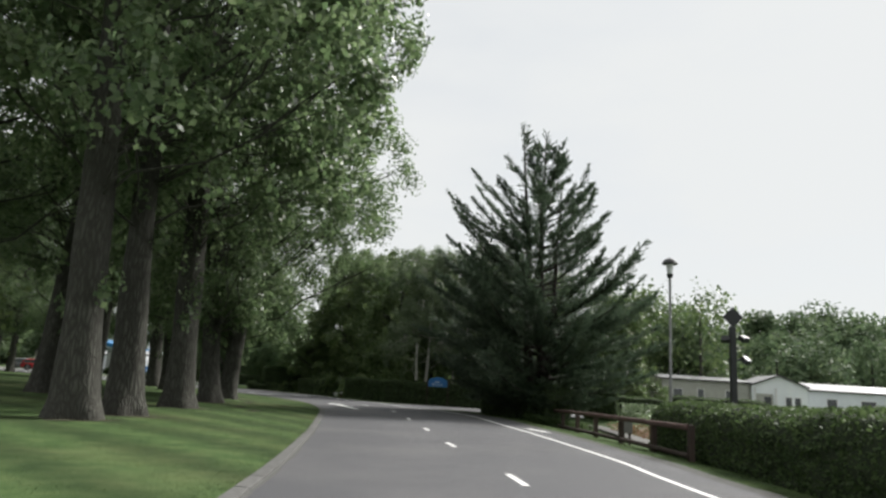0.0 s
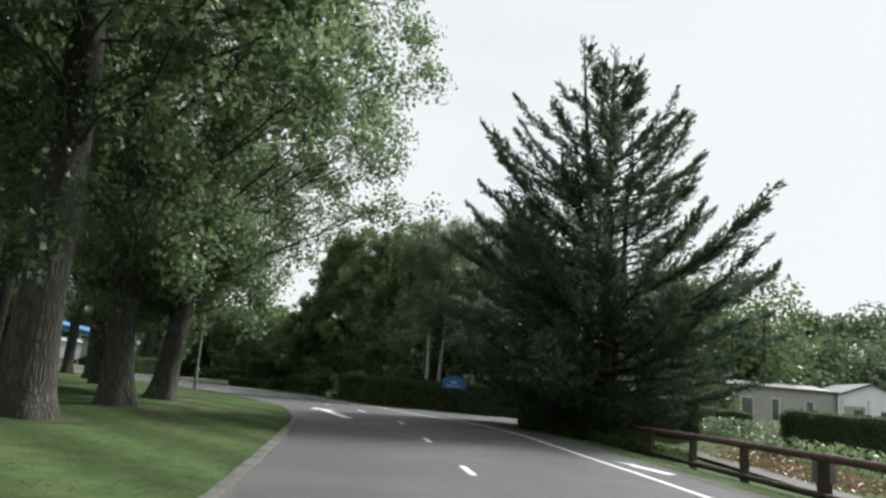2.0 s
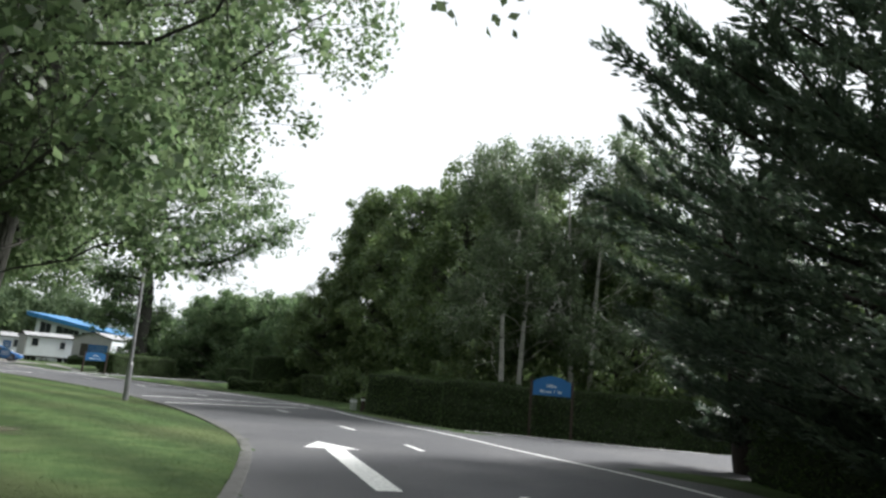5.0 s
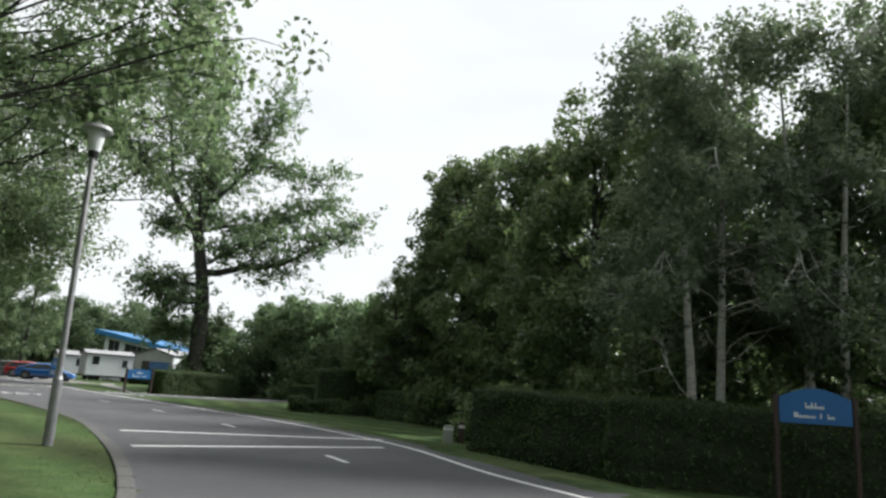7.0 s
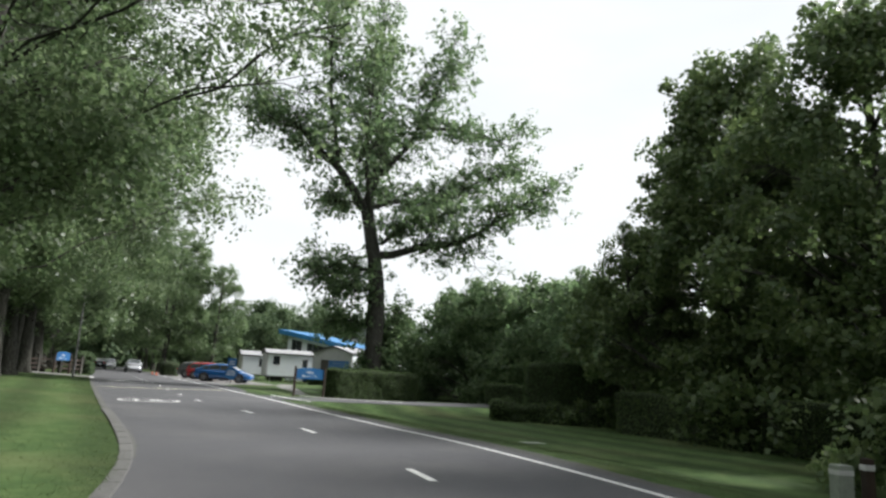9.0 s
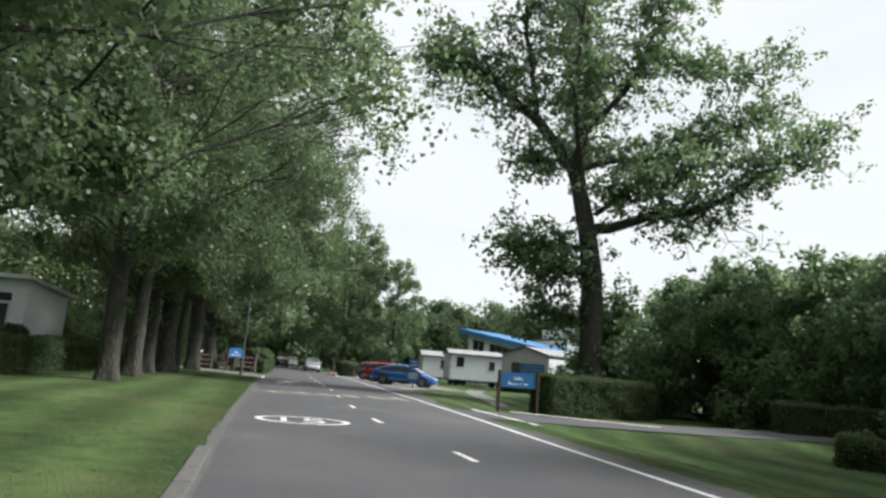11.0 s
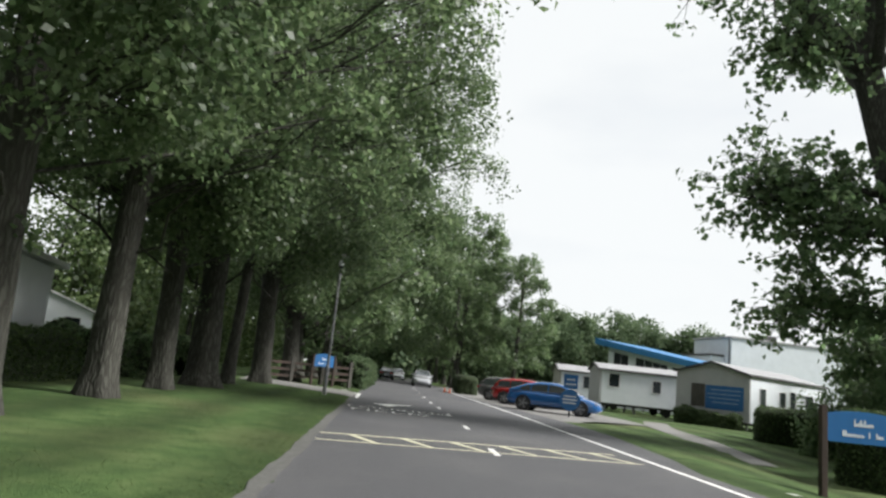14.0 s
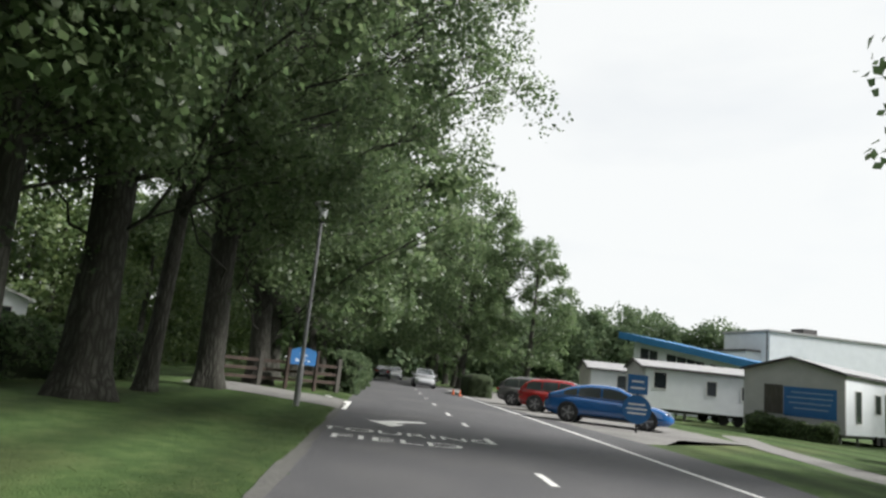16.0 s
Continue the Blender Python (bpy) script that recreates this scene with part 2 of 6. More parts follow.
M["sign_blue"] = plain_mat("sign_blue", (0.02, 0.13, 0.34), 0.45)
M["sign_white"] = plain_mat("sign_lettering", (0.75, 0.78, 0.8), 0.5)
M["clad_white"] = ramp_mat("white_cladding", [(0.3, (0.6, 0.63, 0.665)), (0.7, (0.68, 0.71, 0.745))], scale=1.5, rough=0.5, bump=0.05)
M["clad_bright"] = ramp_mat("bright_render", [(0.3, (0.74, 0.77, 0.8)), (0.7, (0.82, 0.84, 0.86))], scale=1.5, rough=0.6, bump=0.05)
M["clad_hall"] = ramp_mat("hall_cladding", [(0.3, (0.5, 0.535, 0.57)), (0.7, (0.57, 0.605, 0.64))], scale=1.2, rough=0.55, bump=0.05, second=(0.2, (0.46, 0.49, 0.52), 0.5, 0.8))
M["clad_grey"] = ramp_mat("grey_cladding", [(0.3, (0.36, 0.365, 0.37)), (0.7, (0.43, 0.435, 0.44))], scale=1.5, rough=0.6, bump=0.05)
M["clad_cream"] = ramp_mat("cream_cladding", [(0.3, (0.3, 0.3, 0.27)), (0.7, (0.4, 0.4, 0.36))], scale=1.5, rough=0.6, bump=0.05)
M["roof_metal"] = ramp_mat("pale_metal_roof", [(0.3, (0.22, 0.22, 0.225)), (0.7, (0.33, 0.33, 0.335))], scale=2, rough=0.5, bump=0.05)
M["roof_edge"] = plain_mat("dark_roof_edge", (0.05, 0.048, 0.048), 0.6)
M["blue_panel"] = plain_mat("blue_fascia", (0.03, 0.17, 0.37), 0.5)
M["window"] = plain_mat("dark_window_glass", (0.025, 0.03, 0.035), 0.08, spec=0.8)
M["car_glass"] = plain_mat("car_glass", (0.05, 0.058, 0.065), 0.05, spec=1.0, coat=1.0)
M["sign_pale"] = plain_mat("faded_lettering", (0.3, 0.4, 0.55), 0.5)
M["frame_white"] = plain_mat("white_window_frame", (0.7, 0.7, 0.7), 0.4)
M["rubber"] = plain_mat("tyre_rubber", (0.015, 0.015, 0.015), 0.8)
M["alloy_dark"] = plain_mat("dark_alloy_rim", (0.09, 0.09, 0.095), 0.35, metal=0.7)
M["alloy"] = plain_mat("alloy_rim", (0.4, 0.4, 0.41), 0.35, metal=0.8)
M["car_blue"] = plain_mat("blue_car_paint", (0.018, 0.105, 0.31), 0.16, vary=0.03, coat=1.0)
M["car_red"] = plain_mat("red_car_paint", (0.3, 0.012, 0.015), 0.18, vary=0.03, coat=1.0)
M["car_grey"] = plain_mat("grey_car_paint", (0.1, 0.1, 0.1), 0.18, vary=0.03, coat=1.0)
M["car_silver"] = plain_mat("silver_car_paint", (0.42, 0.43, 0.45), 0.18, metal=0.4, vary=0.03, coat=1.0)
M["car_dark"] = plain_mat("dark_car_paint", (0.02, 0.022, 0.03), 0.18, vary=0.03, coat=1.0)
M["tail_red"] = plain_mat("tail_light_red", (0.35, 0.01, 0.01), 0.2)
M["head_clear"] = plain_mat("headlight_clear", (0.3, 0.32, 0.34), 0.25)
M["flower"] = leaf_mat("border_flowers", (0.06, 0.075, 0.025), (0.16, 0.085, 0.045), (0.28, 0.18, 0.12), 0.3)
M["cone"] = plain_mat("orange_plastic", (0.6, 0.1, 0.02), 0.5)

# ---- mesh helpers ----


def link(name, me, mat=None, parent=None, label=""):
    ob = new(name, me)
    if mat and not me.materials:
        me.materials.append(mat)
    if parent:
        ob.parent = parent
    return tagged(ob, label) if label else ob


def part(name, bm, mat, parent=None, label="", smooth=False):
    me = bpy.data.meshes.new(name)
    bm.normal_update()
    bm.to_mesh(me)
    bm.free()
    if smooth:
        me.polygons.foreach_set("use_smooth", [True] * len(me.polygons))
    return link(name, me, mat, parent, label)


def thing(name, place, label, category, group="", kind="", turn=0.0):
    ob = new(name)
    ob.empty_display_size = 0.2
    ob.matrix_basis = pose(*place, 0, 0, turn)
    return tagged(ob, label, category, group, kind)


def array_mesh(name, verts, faces, smooth=False):
    """A mesh from arrays: verts (n, 3), faces (m, k), all of one size."""
    verts, faces = np.asarray(verts, dtype=np.float32), np.asarray(faces, dtype=np.int32)
    me = bpy.data.meshes.new(name)
    me.vertices.add(len(verts))
    me.vertices.foreach_set("co", verts.ravel())
    k = faces.shape[1]
    me.loops.add(faces.size)
    me.loops.foreach_set("vertex_index", faces.ravel())
    me.polygons.add(len(faces))
    me.polygons.foreach_set("loop_start", np.arange(0, faces.size, k, dtype=np.int32))
    if smooth:
        me.polygons.foreach_set("use_smooth", np.ones(len(faces), dtype=bool))
    me.update(calc_edges=True)
    return me


def add_box(bm, lo, hi, bevel=0.0, m=None):
    r = bmesh.ops.create_cube(bm, size=1.0)
    vs = r["verts"]
    lo, hi = Vector(lo), Vector(hi)
    for v in vs:
        v.co = Vector(((lo[i] + hi[i]) / 2 + v.co[i] * (hi[i] - lo[i]) for i in range(3)))
    if bevel:
        es = list({e for v in vs for e in v.link_edges})
        r2 = bmesh.ops.bevel(bm, geom=es, offset=bevel, segments=2, affect="EDGES", profile=0.7)
        vs = list({v for f in r2["faces"] for v in f.verts} | {v for v in vs if v.is_valid})
    if m is not None:
        bmesh.ops.transform(bm, matrix=m, verts=[v for v in vs if v.is_valid])
    return vs


def add_tube(bm, pts, radii, sides=10, cap=True):
    """A tapered tube along points."""
    rings = []
    pts = [Vector(p) for p in pts]
    for i, p in enumerate(pts):
        d = (pts[min(i + 1, len(pts) - 1)] - pts[max(i - 1, 0)]).normalized()
        a = d.orthogonal().normalized() if abs(d.z) < 0.95 else Vector((1, 0, 0))
        a = (a - d * a.dot(d)).normalized()
        b = d.cross(a)
        rings.append([bm.verts.new(p + (a * math.cos(t) + b * math.sin(t)) * radii[i]) for t in (2 * math.pi * k / sides for k in range(sides))])
    for r0, r1 in zip(rings, rings[1:]):
        for k in range(sides):
            bm.faces.new((r0[k], r0[(k + 1) % sides], r1[(k + 1) % sides], r1[k]))
    if cap:
        bm.faces.new(rings[0][::-1])
        bm.faces.new(rings[-1])


def tubes_mesh(name, paths, sides=7):
    """One mesh of many tapered tubes: paths of (points (n, 3), radii (n,))."""
    V, F, base = [], [], 0
    ang = np.arange(sides) * 2 * np.pi / sides
    for pts, rad in paths:
        pts, rad = np.asarray(pts, float), np.asarray(rad, float)
        d = np.gradient(pts, axis=0)
        d /= np.linalg.norm(d, axis=1)[:, None] + 1e-9
        ref = np.where(np.abs(d[:, 2:3]) < 0.9, np.array([[0, 0, 1.0]]), np.array([[1.0, 0, 0]]))
        a = np.cross(d, ref)
        a /= np.linalg.norm(a, axis=1)[:, None] + 1e-9
        b = np.cross(d, a)
        if abs(d[0, 2]) > 0.5:
            a = np.array([1.0, 0, 0]) - d * d[:, :1]
            a /= np.linalg.norm(a, axis=1)[:, None] + 1e-9
            b = np.cross(d, a)
        ring = pts[:, None] + rad[:, None, None] * (a[:, None] * np.cos(ang)[None, :, None] + b[:, None] * np.sin(ang)[None, :, None])
        n = len(pts)
        V.append(ring.reshape(-1, 3))
        i, k = np.meshgrid(np.arange(n - 1), np.arange(sides), indexing="ij")
        k2 = (k + 1) % sides
        F.append(np.stack([i * sides + k, i * sides + k2, (i + 1) * sides + k2, (i + 1) * sides + k], -1).reshape(-1, 4) + base)
        base += n * sides
    return array_mesh(name, np.concatenate(V), np.concatenate(F), smooth=True)


def trunk_mesh(name, paths, sides=22, seed=0):
    """Stems with uneven girth, shallow flutes and roots that spread at the foot."""
    rng = np.random.default_rng(seed + 900)
    V, F, base = [], [], 0
    ang = np.arange(sides) * 2 * np.pi / sides
    n = 44
    for pts, rad in paths:
        pts, rad = np.asarray(pts, float), np.asarray(rad, float)
        s = np.concatenate([[0], np.cumsum(np.linalg.norm(np.diff(pts, axis=0), axis=1))])
        u = np.linspace(0, 1, n) ** 1.6 * s[-1]
        smooth = spline(pts, 0.15)
        s2 = np.concatenate([[0], np.cumsum(np.linalg.norm(np.diff(smooth, axis=0), axis=1))]) * s[-1]
        s2 = s2 / s2[-1] * s[-1]
        P = np.stack([np.interp(u, s2, smooth[:, k]) for k in range(3)], 1)
        R = np.interp(u, s, rad)
        d = np.gradient(P, axis=0)
        d /= np.linalg.norm(d, axis=1)[:, None]
        a = np.array([1.0, 0, 0]) - d * d[:, :1]
        a /= np.linalg.norm(a, axis=1)[:, None]
        b = np.cross(d, a)
        z = P[:, 2:3]
        ph = rng.uniform(0, 6.28, 5)
        f = 1 + 0.05 * np.sin(2 * ang + ph[0] + 0.8 * z) + 0.035 * np.sin(5 * ang + ph[1] - 0.5 * z) + 0.02 * np.sin(9 * ang + ph[2] + 1.9 * z) + 0.03 * np.sin(2.3 * z + ph[4])
        f = f + 0.16 * np.exp(-np.maximum(z, 0) / 0.4) * (0.4 + np.cos(5 * ang + ph[3]) + 0.5 * np.cos(3 * ang + ph[1]))
        ring = P[:, None] + (R[:, None] * f)[:, :, None] * (a[:, None] * np.cos(ang)[None, :, None] + b[:, None] * np.sin(ang)[None, :, None])
        V.append(ring.reshape(-1, 3))
        i, k = np.meshgrid(np.arange(n - 1), np.arange(sides), indexing="ij")
        k2 = (k + 1) % sides
        F.append(np.stack([i * sides + k, i * sides + k2, (i + 1) * sides + k2, (i + 1) * sides + k], -1).reshape(-1, 4) + base)
        base += n * sides
    return array_mesh(name, np.concatenate(V), np.concatenate(F), smooth=True)


def leaf_arrays(rng, pos, size, along=None, slim=0.62, lift=0.35, vary=0.35, face=None):
    """Folded four-cornered leaves at pos; along: the way each points (random if None); face: the way each faces."""
    n = len(pos)
    if along is None:
        along = rng.normal(size=(n, 3))
        along[:, 2] -= 0.25
    along = along / (np.linalg.norm(along, axis=1)[:, None] + 1e-9)
    up = rng.normal(size=(n, 3))
    up[:, 2] += lift * 3
    if face is not None:
        up = face
    side = np.cross(along, up)
    side /= np.linalg.norm(side, axis=1)[:, None] + 1e-9
    nor = np.cross(side, along)
    s = size * (1 + vary * rng.uniform(-1, 1, n))[:, None]
    w = s * slim * 0.5
    fold = nor * s * 0.12
    base = pos - along * s * 0.5
    verts = np.stack([base, pos + side * w + fold, pos + along * s * 0.5, pos - side * w + fold], 1).reshape(-1, 3)
    return verts, np.arange(n * 4).reshape(-1, 4)


def spline(points, step=0.5):
    """Catmull-Rom curve through 2D or 3D points, at about even steps."""
    p = np.asarray(points, float)
    p = np.vstack([2 * p[0] - p[1], p, 2 * p[-1] - p[-2]])
    out = []
    for i in range(1, len(p) - 2):
        n = max(2, int(np.linalg.norm(p[i + 1] - p[i]) / step))
        for t in np.arange(n) / n:
            out.append(0.5 * (2 * p[i] + (p[i + 1] - p[i - 1]) * t + (2 * p[i - 1] - 5 * p[i] + 4 * p[i + 1] - p[i + 2]) * t * t + (3 * p[i] - p[i - 1] - 3 * p[i + 1] + p[i + 2]) * t ** 3))
    out.append(p[-2])
    return np.array(out)


def nearest(poly, q):
    """For points q (n, 2): distance to the polyline, signed positive on its left, and arc index."""
    a, b = poly[:-1], poly[1:]
    ab = b - a
    best = np.full(len(q), 1e9)
    sign = np.ones(len(q))
    for i in range(len(a)):
        t = np.clip(((q - a[i]) @ ab[i]) / (ab[i] @ ab[i] + 1e-9), 0, 1)
        d = q - a[i] - t[:, None] * ab[i]
        r = np.hypot(d[:, 0], d[:, 1])
        k = r < best
        best[k] = r[k]
        sign[k] = np.sign(ab[i][0] * d[k, 1] - ab[i][1] * d[k, 0])
    return best * sign


# ---- the road's lines in plan ----
LEFT = spline([(2.6, -30), (0.9, 5), (-0.3, 16), (-1.55, 23.5), (-2.95, 30.6), (-4.1, 35.9), (-5.0, 39.2), (-6.75, 43.8), (-8.7, 46.9), (-11.4, 50.4), (-14.9, 54.2), (-18.6, 57.7), (-23.2, 61.0), (-28.3, 64.4), (-33.4, 67.9), (-40.2, 72.6), (-47.1, 77.4), (-57, 84.3), (-80, 100.3), (-140, 142)], 0.8)
LINE = spline([(9.5, -30), (7.4, 5), (5.6, 19.4), (5.25, 23), (4.08, 29.8), (3.5, 32.6), (2.6, 37), (1.95, 40), (0.4, 43.8), (-2.0, 47.4), (-4.3, 50.9), (-6.8, 53.8), (-9.4, 57.6), (-12.6, 60.8), (-16.6, 64.1), (-20.2, 66.5), (-25.4, 70.2), (-30.6, 74.0), (-36.4, 78.1), (-43.4, 83.0), (-49.5, 87.3), (-61.3, 95.3), (-80, 108), (-140, 149)], 0.8)


def offset(poly, d):
    """The polyline moved by d to its right."""
    t = np.gradient(poly, axis=0)
    t /= np.linalg.norm(t, axis=1)[:, None]
    return poly + np.stack([t[:, 1], -t[:, 0]], 1) * np.broadcast_to(np.asarray(d, float), (len(poly),))[:, None]


shoulder = np.where(LINE[:, 1] < 44, 1.05, np.where(LINE[:, 1] < 56, 0.7, 0.45))
shoulder = shoulder + 1.15 * np.interp(LINE[:, 0], [-60, -47, -43.5, -38.5, -36.5], [0, 1.0, 1.0, 0.45, 0])
RIGHT = offset(LINE, shoulder)


def smooth01(x, a, b):
    t = np.clip((x - a) / (b - a), 0, 1)
    return t * t * (3 - 2 * t)


SIDE_ROADS = [(spline([(-3.5, 48.6), (2, 49.2), (9, 50.4), (32, 55.5)], 1.0), 2.7), (spline([(-33, 75.5), (-29.4, 78.6), (-26.4, 82.5), (-21.5, 93), (-18, 104)], 1.0), 1.9)]


def ground_z(q):
    """Height of the open ground at points (n, 2)."""
    q = np.asarray(q, float).reshape(-1, 2)
    dl = nearest(LEFT, q)
    dr = -nearest(RIGHT, q)
    z = np.zeros(len(q))
    inside = (dl < 0) & (dr < 0)
    rise = np.clip(dl * 0.12, 0, 0.03) + np.clip((dl - 0.3) * 0.03, 0, 0.13)
    far = smooth01(-q[:, 0], 34, 44)
    fall = np.clip(dr * 0.1, 0, 0.03) - np.clip((dr - 0.6) * (0.14 * (1 - far) + 0.02 * far), 0, 0.38 * (1 - far) + 0.2 * far)
    z = np.where(dl > 0, rise, np.where(dr > 0, fall, z))
    depth = np.minimum(np.clip(-dl, 0, 9), np.clip(-dr, 0, 9))
    z = np.where(inside, -np.clip(depth * 0.12, 0, 0.06), z)
    lot = smooth01(-q[:, 0], 40.0, 46.0) * (1 - smooth01(dr, 13.0, 20.0))
    z = np.where(dr > 0, z * (1 - lot) - 0.02 * lot, z)
    for poly, half in SIDE_ROADS:
        d = np.abs(nearest(poly, q)) - half
        w = 1 - smooth01(d, 0.0, 2.5)
        z = np.where(inside, z, z * (1 - w) + np.where(d < 0, -0.05, np.minimum(0.02, -0.05 + d * 0.15)) * w)
    return z


def gz(x, y):
    return float(ground_z([(x, y)])[0])


# ---- ground and roads ----


def ground_sheet():
    near_x, near_y = np.arange(-92, 30.1, 0.75), np.arange(-6, 132.1, 0.75)
    far = np.array([1500, 700, 350, 190, 110, 60, 30, 14, 6.0])
    xs = np.concatenate([near_x[0] - far, near_x, near_x[-1] + far[::-1]])
    ys = np.concatenate([near_y[0] - far, near_y, near_y[-1] + far[::-1]])
    gx, gy = np.meshgrid(xs, ys, indexing="ij")
    q = np.stack([gx.ravel(), gy.ravel()], 1)
    z = ground_z(q)
    rng = np.random.default_rng(3)
    z = z + np.where(np.abs(z) > 0.035, rng.normal(0, 0.006, len(z)), 0)
    n, k = len(xs), len(ys)
    i, j = np.meshgrid(np.arange(n - 1), np.arange(k - 1), indexing="ij")
    F = np.stack([i * k + j, (i + 1) * k + j, (i + 1) * k + j + 1, i * k + j + 1], -1).reshape(-1, 4)
    me = array_mesh("ground", np.column_stack([q, z]), F, smooth=True)
    return tagged(link("ground", me, M["grass"]), "mown green lawn and verges with dry patches", "lawn", kind="structure")


def strip(name, a, b, z, mat, label="", category="", kind="structure", parent=None, cols=1):
    """A sheet between two polylines of equal length."""
    n = len(a)
    rows = [np.column_stack([a + (b - a) * t, np.full(n, z)]) for t in np.linspace(0, 1, cols + 1)]
    V = np.concatenate(rows)
    F = []
    for c in range(cols):
        i = np.arange(n - 1)
        F.append(np.stack([c * n + i, (c + 1) * n + i, (c + 1) * n + i + 1, c * n + i + 1], -1))
    me = array_mesh(name, V, np.concatenate(F))
    ob = link(name, me, mat, parent)
    if label:
        tagged(ob, label, category, kind=kind)
    return ob


def resample(poly, n):
    s = np.concatenate([[0], np.cumsum(np.linalg.norm(np.diff(poly, axis=0), axis=1))])
    t = np.linspace(0, s[-1], n)
    return np.stack([np.interp(t, s, poly[:, 0]), np.interp(t, s, poly[:, 1])], 1)


ground = ground_sheet()
road = strip("road", resample(LEFT, 420), resample(RIGHT, 420), 0.0, M["asphalt"], "worn grey asphalt two-lane road with faded markings", "road", cols=4)


def patch(name, pts, z, mat, label, category, kind="structure"):
    bm = bmesh.new()
    bm.faces.new([bm.verts.new((x, y, z)) for x, y in pts])
    r = bmesh.ops.triangulate(bm, faces=bm.faces[:])
    ob = part(name, bm, mat)
    if ob.data.polygons[0].normal.z < 0:
        ob.data.flip_normals()
    return tagged(ob, label, category, kind=kind)


side_road = patch("side_road", [(0.6, 45.3), (3.2, 46.1), (9, 47.6), (32, 52.7), (32, 58.2), (9, 53.2), (2, 52.1), (-3.2, 52.3), (-5.6, 53.4), (-3.6, 50.2), (-1.2, 47.2)], -0.006, M["asphalt"], "worn asphalt side road at the junction mouth", "road")
exit_centre, exit_half = SIDE_ROADS[1]
exit_road = strip("exit_road", offset(exit_centre, -exit_half + 0.1), offset(exit_centre, exit_half - 0.1), -0.012, M["asphalt"], "worn asphalt exit lane beside the hedge", "road")
car_park = patch("car_park", [(-47.4, 86.0), (-47.2, 88.6), (-48.4, 91.2), (-47.6, 94.2), (-50.6, 96.6), (-62, 104), (-84, 118), (-88, 113.8)], -0.007, M["asphalt_pale"], "pale gravelly parking strip beside the road", "parking")
# its worn edge goes down into the ground
bm = bmesh.new()
bm.from_mesh(car_park.data)
rim = [e for e in bm.edges if len(e.link_faces) == 1]
grown = bmesh.ops.extrude_edge_only(bm, edges=rim)["geom"]
for v in grown:
    if isinstance(v, bmesh.types.BMVert):
        v.co.z -= 0.08
bm.to_mesh(car_park.data)
bm.free()
FOOT = spline([(-50.4, 98.8), (-47.6, 94.9), (-45.2, 92.2), (-42.6, 89.6), (-38.6, 85.6)], 0.5)


def laid(name, rows, mat, label, category, lift=0.016):
    """A surface laid on the ground between two lines of plan points."""
    a, b = resample(spline(rows[0], 0.4), 24), resample(spline(rows[1], 0.4), 24)
    cols = 5
    V, n = [], len(a)
    for t in np.linspace(0, 1, cols + 1):
        q = a + (b - a) * t
        V.append(np.column_stack([q, ground_z(q) + lift]))
    i = np.arange(n - 1)
    F = np.concatenate([np.stack([c * n + i, (c + 1) * n + i, (c + 1) * n + i + 1, c * n + i + 1], -1) for c in range(cols)])
    me = array_mesh(name, np.concatenate(V), F)
    if me.polygons[0].normal.z < 0:
        me.flip_normals()
    return tagged(link(name, me, mat), label, category, kind="structure")


laid("entrance_apron", ([(-53.4, 81.75), (-55.2, 81.0), (-57.0, 80.0), (-59.0, 79.2)], [(-57.3, 84.45), (-59.0, 83.6), (-61.0, 82.6), (-63.0, 81.4)]), M["asphalt_pale"], "pale worn path to the gateway", "path")


def paint(name, pts, mat=None, z=0.005):
    bm = bmesh.new()
    bm.faces.new([bm.verts.new((x, y, z)) for x, y in pts])
    bmesh.ops.triangulate(bm, faces=bm.faces[:])
    ob = part(name, bm, mat or M["paint"])
    if ob.data.polygons[0].normal.z < 0:
        ob.data.flip_normals()
    return ob


def painted_line(name, poly, width, label, mat=None, z=0.005):
    w = 0.5 * width
    return strip(name, offset(poly, -w), offset(poly, w), z, mat or M["paint"], label, "road marking")


edge_pts = LINE[(LINE[:, 1] > 4) & (LINE[:, 0] > -76)]
painted_line("edge_line", edge_pts, 0.13, "worn white painted edge line on asphalt")

# centre dashes, at even steps along the road
CENTRE = spline([(4.4, 8.5), (3.0, 18.5), (1.66, 24.3), (0.66, 29.2), (-0.47, 34.5), (-1.9, 40.6), (-4.1, 45.8), (-6.3, 49.2), (-9.6, 53.8), (-15.2, 59.6), (-20.2, 63.5), (-25.2, 66.9), (-30.2, 69.7), (-34.1, 72.3), (-38.7, 75.6), (-43.2, 78.9), (-47.1, 81.6), (-50.4, 83.9), (-53.8, 86.2), (-62, 92), (-90, 112)], 0.1)
DASHES = [(3.0, 18.9), (1.66, 24.3), (0.66, 29.2), (-0.47, 34.5), (-1.95, 40.4), (-4.1, 45.8), (-6.35, 49.4), (-9.6, 54.0), (-15.1, 59.6), (-20.2, 63.5), (-25.1, 66.9), (-30.2, 69.8), (-34.1, 72.3), (-38.7, 75.6), (-43.0, 78.8), (-47.0, 81.6), (-50.4, 83.9), (-53.8, 86.2), (-58.3, 89.4), (-63, 92.7), (-68, 96.2), (-73, 99.8)]
for x, y in DASHES:
    k = int(np.argmin((CENTRE[:, 0] - x) ** 2 + (CENTRE[:, 1] - y) ** 2))
    seg = CENTRE[max(0, k - 6):k + 6]
    painted_line("centre_dash", seg, 0.12, "short white painted centre dash")

# ---- trees ----


